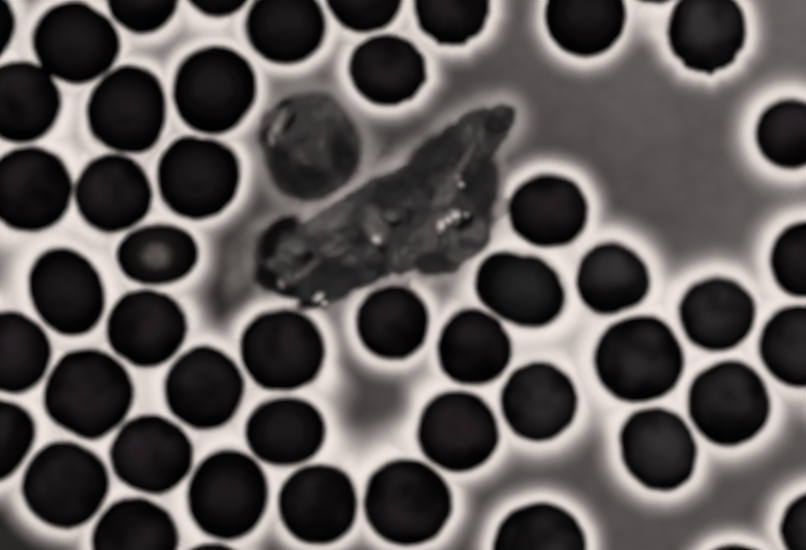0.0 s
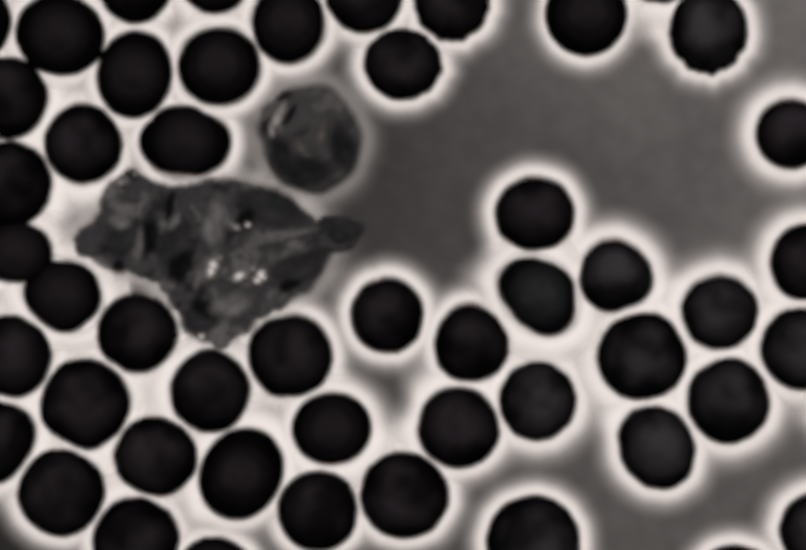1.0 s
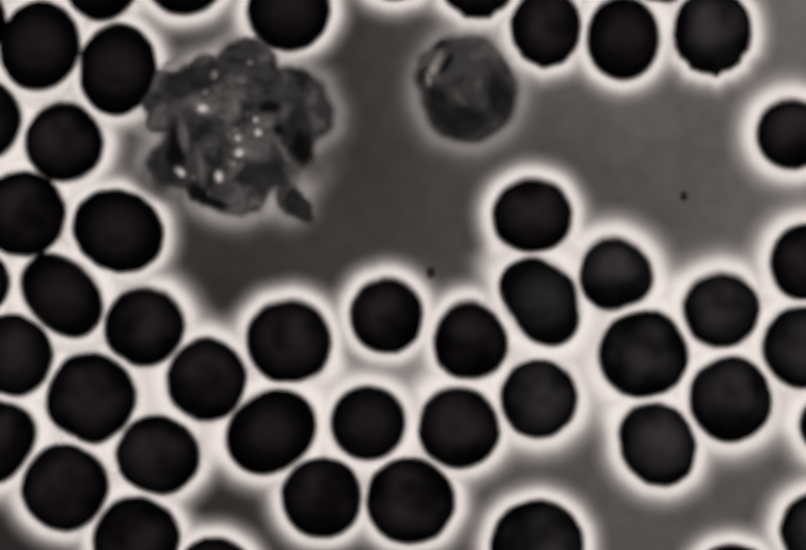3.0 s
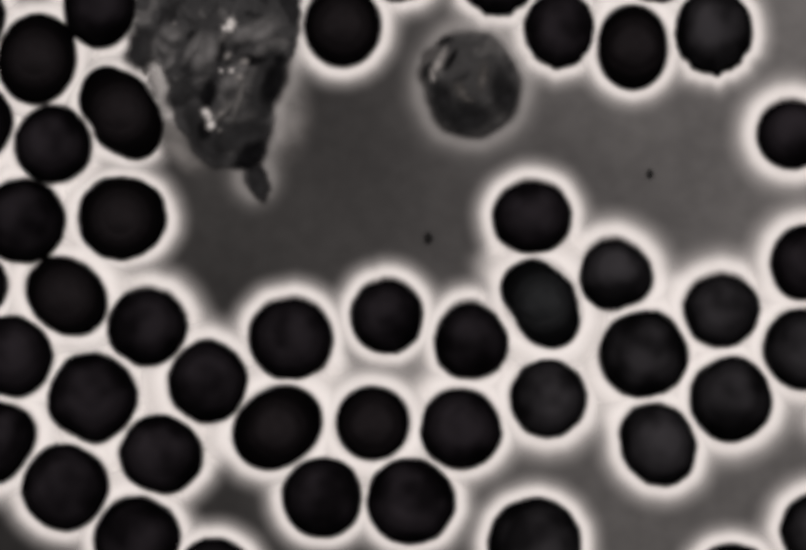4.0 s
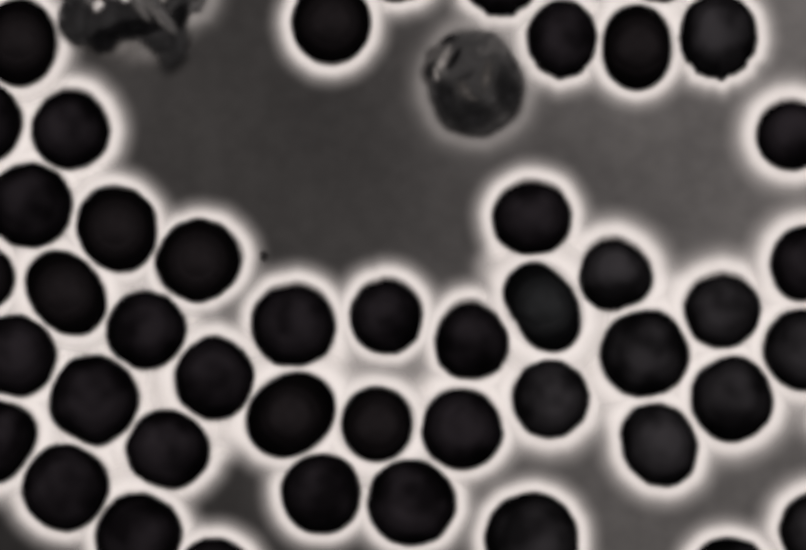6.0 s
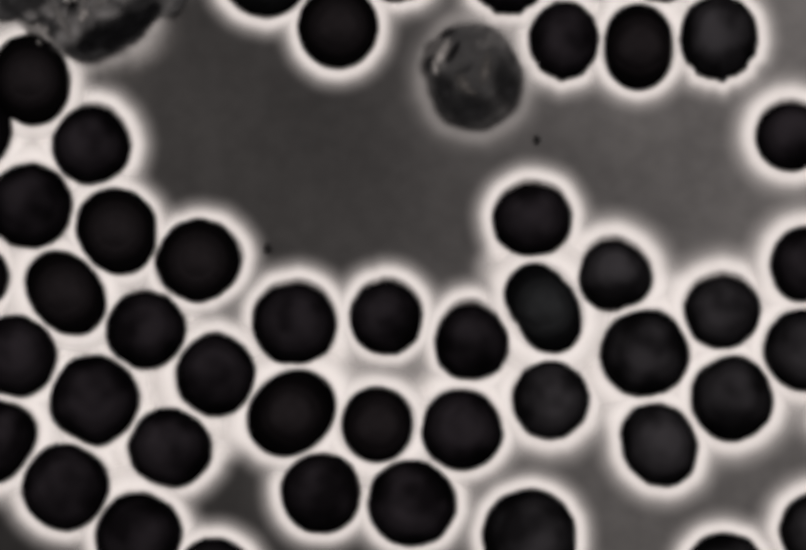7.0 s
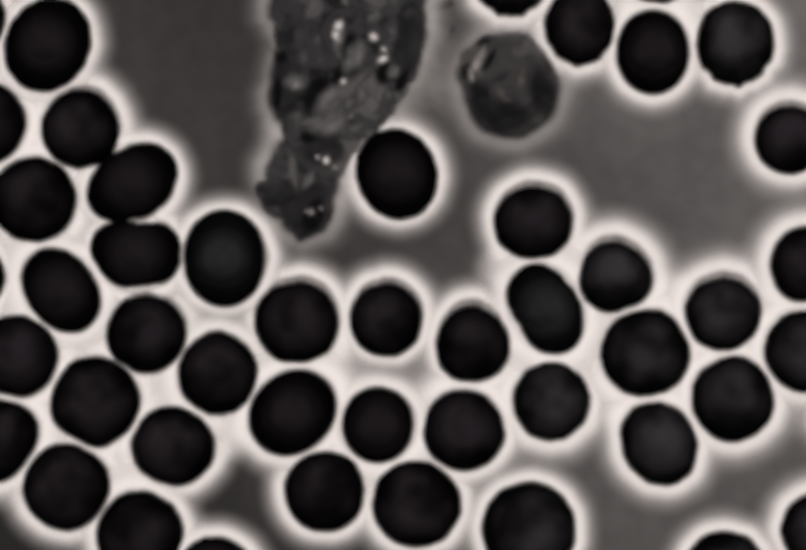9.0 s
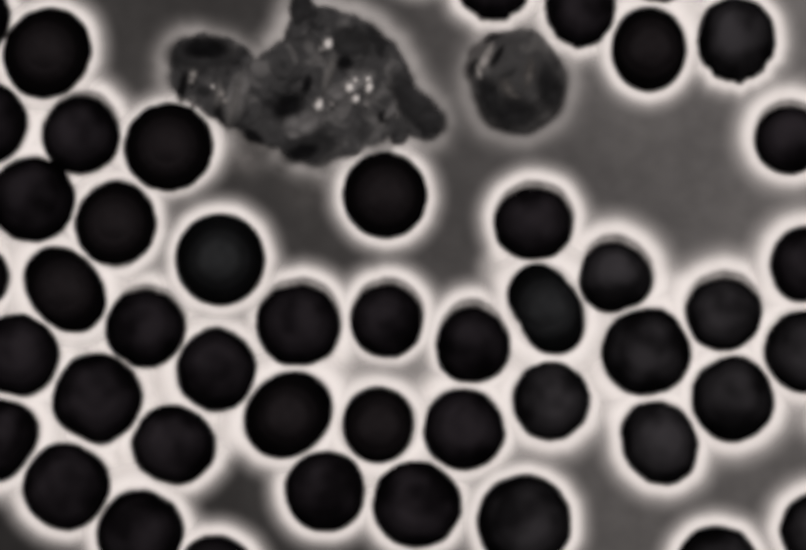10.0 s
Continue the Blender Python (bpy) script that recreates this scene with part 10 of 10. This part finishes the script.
    walk(fleck[2], [(0, pose(-0.0121, -0.0135, 0.023, 0, 0, 55)), (0.5, pose(0.0186, -0.0171, 0.023, 0, 0, 47)), (1, pose(0.0079, -0.0142, 0.023, 0, 0, 36)), (1.5, pose(-0.0082, 0.0082, 0.023, 0, 0, 23)), (2, pose(0.0204, 0.0378, 0.023, 0, 0, 8)), (2.5, pose(0.0386, 0.0377, 0.023, 0, 0, -6)), (2.7, pose(0.0209, 0.055, 0.023, 0, 0, -12)), (3.25, pose(0.0211, 0.0484, 0.023, 0, 0, -28)), (3.5, pose(0.0207, 0.0431, 0.023, 0, 0, -34)), (3.8, pose(0.0109, -0.0235, 0.023, 0, 0, -41)), (4, pose(0.0066, -0.0067, 0.023, 0, 0, -45)), (4.5, pose(0.0199, 0.0522, 0.023, 0, 0, -54)), (5, pose(0.0206, -0.0094, 0.023, 0, 0, -59)), (5.5, pose(-0.0126, -0.0171, 0.023, 0, 0, -60)), (5.7, pose(-0.0103, -0.0163, 0.023, 0, 0, -59)), (6.25, pose(-0.0092, -0.0165, 0.023, 0, 0, -55)), (6.8, pose(-0.0216, -0.0392, 0.023, 0, 0, -46)), (7, pose(-0.019, -0.0362, 0.023, 0, 0, -42)), (7.5, pose(-0.0178, -0.0339, 0.023, 0, 0, -30)), (8, pose(-0.017, -0.0315, 0.023, 0, 0, -17)), (8.5, pose(-0.026, -0.0046, 0.023, 0, 0, -2)), (9, pose(0.0023, 0.036, 0.023, 0, 0, 13)), (9.5, pose(-0.0008, 0.0399, 0.023, 0, 0, 27)), (10, pose(-0.1117, 0.002, 0.023, 0, 0, 39))])
    walk(fleck[3], [(0, pose(-0.0662, -0.0786, 0.0233, 0, 0, 8)), (0.5, pose(-0.0145, -0.0499, 0.0233, 0, 0, -6)), (1, pose(-0.0094, -0.0897, 0.0233, 0, 0, -21)), (1.5, pose(-0.0353, -0.0823, 0.0233, 0, 0, -34)), (2, pose(-0.0389, -0.0728, 0.0233, 0, 0, -45)), (2.5, pose(0.0012, -0.0383, 0.0233, 0, 0, -54)), (2.7, pose(0.0104, -0.0224, 0.0233, 0, 0, -56)), (3.25, pose(0.0073, -0.0206, 0.0233, 0, 0, -60)), (3.5, pose(0.0055, -0.019, 0.0233, 0, 0, -60)), (3.8, pose(0.0151, -0.0197, 0.0233, 0, 0, -59)), (4, pose(0.0047, 0.0213, 0.0233, 0, 0, -58)), (4.5, pose(0.0232, 0.0418, 0.0233, 0, 0, -52)), (5, pose(0.008, -0.0138, 0.0233, 0, 0, -42)), (5.5, pose(-0.0252, -0.0186, 0.0233, 0, 0, -30)), (5.7, pose(-0.0238, -0.0164, 0.0233, 0, 0, -25)), (6.25, pose(-0.0225, -0.0132, 0.0233, 0, 0, -9)), (6.8, pose(-0.0313, -0.0336, 0.0233, 0, 0, 7)), (7, pose(-0.0289, -0.0295, 0.0233, 0, 0, 13)), (7.5, pose(-0.0262, -0.0248, 0.0233, 0, 0, 27)), (8, pose(-0.0234, -0.0206, 0.0233, 0, 0, 39)), (8.5, pose(0.047, -0.024, 0.0233, 0, 0, 49)), (9, pose(0.0059, -0.0071, 0.0233, 0, 0, 56)), (9.5, pose(0.0392, 0.0119, 0.0233, 0, 0, 60)), (10, pose(0.0591, 0.0038, 0.0233, 0, 0, 59))])
    walk(fleck[4], [(0, pose(-0.0118, -0.0008, 0.0236, 0, 0, -45)), (0.5, pose(0.0083, -0.0003, 0.0236, 0, 0, -54)), (1, pose(0.02, 0.0185, 0.0236, 0, 0, -59)), (1.5, pose(0.0337, -0.0094, 0.0236, 0, 0, -60)), (2, pose(0.0342, 0.072, 0.0236, 0, 0, -58)), (2.5, pose(0.0637, 0.0268, 0.0236, 0, 0, -52)), (2.7, pose(-0.0069, -0.0013, 0.0236, 0, 0, -48)), (3.25, pose(-0.0048, 0.0004, 0.0236, 0, 0, -37)), (3.5, pose(-0.0037, 0.0014, 0.0236, 0, 0, -30)), (3.8, pose(-0.0045, 0.0022, 0.0236, 0, 0, -22)), (4, pose(-0.0436, 0.0255, 0.0236, 0, 0, -17)), (4.5, pose(-0.032, 0.0161, 0.0236, 0, 0, -2)), (5, pose(-0.0104, -0.0169, 0.0236, 0, 0, 13)), (5.5, pose(-0.0168, -0.0163, 0.0236, 0, 0, 27)), (5.7, pose(-0.0138, -0.0142, 0.0236, 0, 0, 32)), (6.25, pose(-0.0101, -0.0131, 0.0236, 0, 0, 45)), (6.8, pose(-0.0252, -0.0376, 0.0236, 0, 0, 54)), (7, pose(-0.0212, -0.0338, 0.0236, 0, 0, 56)), (7.5, pose(-0.0172, -0.0315, 0.0236, 0, 0, 60)), (8, pose(-0.0139, -0.0296, 0.0236, 0, 0, 59)), (8.5, pose(0.0216, -0.0245, 0.0236, 0, 0, 55)), (9, pose(0.0136, -0.0408, 0.0236, 0, 0, 48)), (9.5, pose(0.009, -0.0641, 0.0236, 0, 0, 37)), (10, pose(0.0572, -0.0204, 0.0236, 0, 0, 25))])
    walk(fleck[5], [(0, pose(-0.0917, -0.052, 0.0239, 0, 0, -58)), (0.5, pose(-0.0764, 0.0285, 0.0239, 0, 0, -52)), (1, pose(-0.0736, 0.067, 0.0239, 0, 0, -42)), (1.5, pose(0.0126, -0.0086, 0.0239, 0, 0, -30)), (2, pose(0.0084, 0.0062, 0.0239, 0, 0, -17)), (2.5, pose(0.0066, -0.0118, 0.0239, 0, 0, -2)), (2.7, pose(0.0065, -0.0131, 0.0239, 0, 0, 4)), (3.25, pose(0.0071, -0.0136, 0.0239, 0, 0, 20)), (3.5, pose(0.0076, -0.0132, 0.0239, 0, 0, 27)), (3.8, pose(0.0041, -0.0875, 0.0239, 0, 0, 35)), (4, pose(0.0014, -0.0614, 0.0239, 0, 0, 39)), (4.5, pose(-0.0539, -0.0422, 0.0239, 0, 0, 49)), (5, pose(0.0163, -0.0146, 0.0239, 0, 0, 56)), (5.5, pose(-0.0177, -0.0217, 0.0239, 0, 0, 60)), (5.7, pose(-0.0156, -0.0205, 0.0239, 0, 0, 60)), (6.25, pose(-0.015, -0.0196, 0.0239, 0, 0, 58)), (6.8, pose(-0.028, -0.0415, 0.0239, 0, 0, 51)), (7, pose(-0.0254, -0.0381, 0.0239, 0, 0, 48)), (7.5, pose(-0.0242, -0.0347, 0.0239, 0, 0, 37)), (8, pose(-0.0231, -0.0312, 0.0239, 0, 0, 25)), (8.5, pose(0.0052, -0.0209, 0.0239, 0, 0, 10)), (9, pose(0.0345, 0.0329, 0.0239, 0, 0, -5)), (9.5, pose(0.0081, 0.0486, 0.0239, 0, 0, -19)), (10, pose(0.0141, 0.0327, 0.0239, 0, 0, -33))])
    walk(fleck[6], [(0, pose(0.0659, 0.036, 0.0242, 0, 0, -17)), (0.5, pose(0.048, -0.013, 0.0242, 0, 0, -2)), (1, pose(0.0353, 0.0181, 0.0242, 0, 0, 13)), (1.5, pose(0.0243, 0.0149, 0.0242, 0, 0, 27)), (2, pose(0.0172, 0.0895, 0.0242, 0, 0, 39)), (2.5, pose(0.0005, -0.0005, 0.0242, 0, 0, 49)), (2.7, pose(0.0289, -0.0039, 0.0242, 0, 0, 53)), (3.25, pose(0.0241, -0.0028, 0.0242, 0, 0, 58)), (3.5, pose(0.0205, -0.0023, 0.0242, 0, 0, 60)), (3.8, pose(-0.0033, -0.0291, 0.0242, 0, 0, 60)), (4, pose(0.0115, -0.0198, 0.0242, 0, 0, 59)), (4.5, pose(0.046, 0.0313, 0.0242, 0, 0, 55)), (5, pose(0.0433, -0.0065, 0.0242, 0, 0, 48)), (5.5, pose(-0.026, -0.0122, 0.0242, 0, 0, 37)), (5.7, pose(-0.0241, -0.0101, 0.0242, 0, 0, 33)), (6.25, pose(-0.0216, -0.0073, 0.0242, 0, 0, 18)), (6.8, pose(-0.0294, -0.0278, 0.0242, 0, 0, 1)), (7, pose(-0.0265, -0.024, 0.0242, 0, 0, -5)), (7.5, pose(-0.0229, -0.0201, 0.0242, 0, 0, -19)), (8, pose(-0.0194, -0.0168, 0.0242, 0, 0, -33)), (8.5, pose(0.0711, 0.0003, 0.0242, 0, 0, -44)), (9, pose(0.0454, 0.024, 0.0242, 0, 0, -53)), (9.5, pose(0.0382, 0.0268, 0.0242, 0, 0, -58)), (10, pose(0.0469, 0.0028, 0.0242, 0, 0, -60))])
    walk(fleck[7], [(0, pose(0.0566, 0.0101, 0.0245, 0, 0, 39)), (0.5, pose(0.0748, -0.0066, 0.0245, 0, 0, 49)), (1, pose(0.04, -0.0247, 0.0245, 0, 0, 56)), (1.5, pose(0.0172, -0.0396, 0.0245, 0, 0, 60)), (2, pose(0.0038, 0.0164, 0.0245, 0, 0, 59)), (2.5, pose(-0.012, 0.0326, 0.0245, 0, 0, 55)), (2.7, pose(-0.0244, 0.0245, 0.0245, 0, 0, 53)), (3.25, pose(-0.0197, 0.0228, 0.0245, 0, 0, 43)), (3.5, pose(-0.0165, 0.0212, 0.0245, 0, 0, 37)), (3.8, pose(0.012, -0.0218, 0.0245, 0, 0, 30)), (4, pose(0.0082, -0.0046, 0.0245, 0, 0, 25)), (4.5, pose(0.0107, -0.0064, 0.0245, 0, 0, 10)), (5, pose(0.0569, -0.0043, 0.0245, 0, 0, -5)), (5.5, pose(-0.0058, -0.0135, 0.0245, 0, 0, -19)), (5.7, pose(-0.0038, -0.0123, 0.0245, 0, 0, -25)), (6.25, pose(-0.0016, -0.0124, 0.0245, 0, 0, -39)), (6.8, pose(-0.0103, -0.0366, 0.0245, 0, 0, -50)), (7, pose(-0.008, -0.0335, 0.0245, 0, 0, -53)), (7.5, pose(-0.0063, -0.0318, 0.0245, 0, 0, -58)), (8, pose(-0.0051, -0.0303, 0.0245, 0, 0, -60)), (8.5, pose(0.0144, -0.0615, 0.0245, 0, 0, -58)), (9, pose(-0.0017, -0.09, 0.0245, 0, 0, -53)), (9.5, pose(-0.0347, -0.1002, 0.0245, 0, 0, -44)), (10, pose(-0.0792, -0.0172, 0.0245, 0, 0, -32))])
    walk(fleck[8], [(0, pose(0.062, -0.0005, 0.0248, 0, 0, 59)), (0.5, pose(0.0765, -0.0166, 0.0248, 0, 0, 55)), (1, pose(0.0433, -0.0325, 0.0248, 0, 0, 48)), (1.5, pose(0.023, -0.046, 0.0248, 0, 0, 37)), (2, pose(-0.0268, -0.0486, 0.0248, 0, 0, 25)), (2.5, pose(-0.0497, -0.014, 0.0248, 0, 0, 10)), (2.7, pose(-0.0367, -0.0602, 0.0248, 0, 0, 4)), (3.25, pose(-0.033, -0.056, 0.0248, 0, 0, -12)), (3.5, pose(-0.0292, -0.0515, 0.0248, 0, 0, -19)), (3.8, pose(0.0053, -0.1, 0.0248, 0, 0, -27)), (4, pose(-0.0002, -0.0772, 0.0248, 0, 0, -33)), (4.5, pose(0.0084, -0.0382, 0.0248, 0, 0, -44)), (5, pose(-0.0115, -0.0427, 0.0248, 0, 0, -53)), (5.5, pose(-0.0331, -0.0374, 0.0248, 0, 0, -58)), (5.7, pose(-0.03, -0.0343, 0.0248, 0, 0, -59)), (6.25, pose(-0.0285, -0.031, 0.0248, 0, 0, -59)), (6.8, pose(-0.0586, -0.0865, 0.0248, 0, 0, -55)), (7, pose(-0.0533, -0.078, 0.0248, 0, 0, -53)), (7.5, pose(-0.0491, -0.0696, 0.0248, 0, 0, -44)), (8, pose(-0.0452, -0.0616, 0.0248, 0, 0, -32)), (8.5, pose(-0.0136, -0.0632, 0.0248, 0, 0, -19)), (9, pose(-0.0297, -0.1324, 0.0248, 0, 0, -4)), (9.5, pose(-0.0224, -0.1141, 0.0248, 0, 0, 11)), (10, pose(0.0097, -0.017, 0.0248, 0, 0, 25))])
    walk(shred, [(0, pose(0, 0, 0.004)), (1.2, pose(0, 0, 0.004)), (1.5, pose(-0.0859, -0.0158, 0.004, 0, 0, 0)), (1.8, pose(-0.0926, -0.0520, 0.004, 0, 0, 5)), (2, pose(-0.0993, -0.0764, 0.004, 0, 0, 8)), (2.2, pose(-0.0640, -0.0701, 0.004, 0, 0, 30)), (2.4, pose(-0.0373, -0.0677, 0.004, 0, 0, 60)), (2.5, pose(-0.0199, -0.0623, 0.004, 0, 0, 75)), (2.7, pose(0, 0, 0.004, 0, 0, 75)), (10, pose(0, 0, 0.004, 0, 0, 75))])
    walk(tail, [(0, pose(0.1039, 0.099, 0.004, 0, 0, 40)), (0.5, pose(0.1443, 0.0584, 0.004, 0, 0, 25)), (1, pose(0.1293, 0.0121, 0.004, 0, 0, 20)), (1.5, pose(0.0841, -0.0258, 0.004, 0, 0, 0)), (2, pose(-0.0063, -0.1174, 0.004, 0, 0, -30)), (2.5, pose(0.0281, -0.0913, 0.004, 0, 0, -50)), (2.7, pose(0.07, -0.0745, 0.004, 0, 0, -45)), (3.25, pose(0.0643, -0.1069, 0.004, 0, 0, -55)), (3.5, pose(0.0611, -0.1259, 0.004, 0, 0, -60)), (3.8, pose(0.058, -0.14, 0.004, 0, 0, -65)), (4, pose(0.0376, -0.1278, 0.004, 0, 0, -75)), (4.5, pose(0.0339, -0.0854, 0.004, 0, 0, -85)), (5, pose(0.0338, -0.0957, 0.004, 0, 0, -100)), (5.5, pose(0.036, -0.088, 0.004, 0, 0, -110)), (5.7, pose(0.0551, -0.0782, 0.004, 0, 0, -110)), (6.25, pose(0.013, -0.0783, 0.004, 0, 0, -100)), (6.8, pose(-0.0213, -0.0964, 0.004, 0, 0, -90)), (7, pose(0.0064, -0.0755, 0.004, 0, 0, -130)), (7.5, pose(-0.0098, -0.0818, 0.004, 0, 0, -90)), (8, pose(-0.0422, -0.0822, 0.004, 0, 0, -105)), (8.5, pose(-0.0157, -0.0877, 0.004, 0, 0, -90)), (9, pose(-0.0322, -0.1425, 0.004, 0, 0, -105)), (9.5, pose(-0.0221, -0.1458, 0.004, 0, 0, -80)), (10, pose(-0.0066, 0.0744, 0.004, 0, 0, -100))])
    walk(bpy.data.objects["pale_centre"], [(0, pose(0, -0.002, 0.02125)), (0.6, pose(0, -0.002, 0.02125)), (0.9, pose(0, -0.002, 0.01275)), (1.1, pose(0, -0.002, 0.01275)), (1.4, pose(0, -0.002, 0.02125)), (10, pose(0, -0.002, 0.02125))])
    walk(tip, [(0, pose(0, 0, 0, 0, 0, 80)), (1.8, pose(0, 0, 0, 0, 0, 80)), (2.2, pose(0.002, 0.010, 0, 0, 0, 80)), (2.4, pose(0.006, 0.023, 0, 0, 0, 80)), (2.5, pose(0.0115, 0.0255, 0, 0, 0, 68)), (2.7, pose(-0.004, 0.004, 0, 0, 0, 90)), (3.2, pose(0, 0, 0, 0, 0, 80)), (10, pose(0, 0, 0, 0, 0, 80))])
    walk(round_cell, [(0, pose(-0.0885, 0.124, 0, 0, 0, 0)), (0.5, pose(-0.0885, 0.133, 0, 0, 0, 0)), (1, pose(-0.0885, 0.1315, 0, 0, 0, 0)), (1.5, pose(-0.0015, 0.169, 0, 0, 0, 0)), (2, pose(0.0585, 0.182, 0, 0, 0, 0)), (2.5, pose(0.0635, 0.18, 0, 0, 0, 0)), (4, pose(0.0675, 0.185, 0, 0, 0, 0)), (4.5, pose(0.072, 0.185, 0, 0, 0, 0)), (5, pose(0.0725, 0.1865, 0, 0, 0, 0)), (5.5, pose(0.072, 0.184, 0, 0, 0, 0)), (7, pose(0.07, 0.1925, 0, 0, 0, 0)), (7.5, pose(0.0715, 0.1925, 0, 0, 0, 0)), (8, pose(0.072, 0.1915, 0, 0, 0, 0)), (8.5, pose(0.091, 0.1875, 0, 0, 0, 0)), (9, pose(0.105, 0.185, 0, 0, 0, 0)), (9.5, pose(0.1075, 0.186, 0, 0, 0, 0)), (10, pose(0.1125, 0.1885, 0, 0, 0, 0))])
    walk(speck[0], [(0, pose(0.3805, 0.1365, 0)), (2.2, pose(0.378, 0.1325, 0)), (2.5, pose(0.317, 0.0835, 0)), (3.8, pose(0.258, 0.075, 0)), (4, pose(0.24, 0.0985, 0)), (4.3, pose(0.138, 0.0675, 0)), (4.5, pose(0.126, 0.0555, 0)), (5.7, pose(0.126, 0.0555, 0)), (6.8, pose(0.1155, 0.1575, 0)), (7, pose(0.13, 0.1315, 0)), (7.5, pose(0.1065, 0.1375, 0)), (8, pose(0.0195, 0.0835, 0)), (8.4, pose(0.103, 0.0625, 0)), (8.6, pose(0.126, 0.0555, 0)), (10, pose(0.126, 0.0545, 0))])
    walk(speck[1], [(0, pose(-0.0095, -0.045, 0)), (0.5, pose(-0.0135, -0.0405, 0)), (2.55, pose(-0.0145, -0.035, 0)), (2.7, pose(0.033, -0.0105, 0)), (3.8, pose(-0.002, 0.0175, 0)), (4, pose(0.0245, 0.036, 0)), (4.5, pose(-0.0145, -0.0375, 0)), (4.8, pose(-0.012, -0.025, 0)), (5, pose(0.0005, 0.0175, 0)), (5.5, pose(-0.0895, 0.01, 0)), (6.8, pose(-0.1495, 0.035, 0)), (7, pose(-0.132, 0.0255, 0)), (7.5, pose(-0.134, 0.0615, 0)), (8, pose(-0.248, 0.181, 0)), (8.3, pose(-0.2845, 0.15, 0)), (8.5, pose(-0.304, 0.134, 0)), (9, pose(-0.311, 0.1435, 0)), (10, pose(-0.312, 0.1435, 0))])


motions()
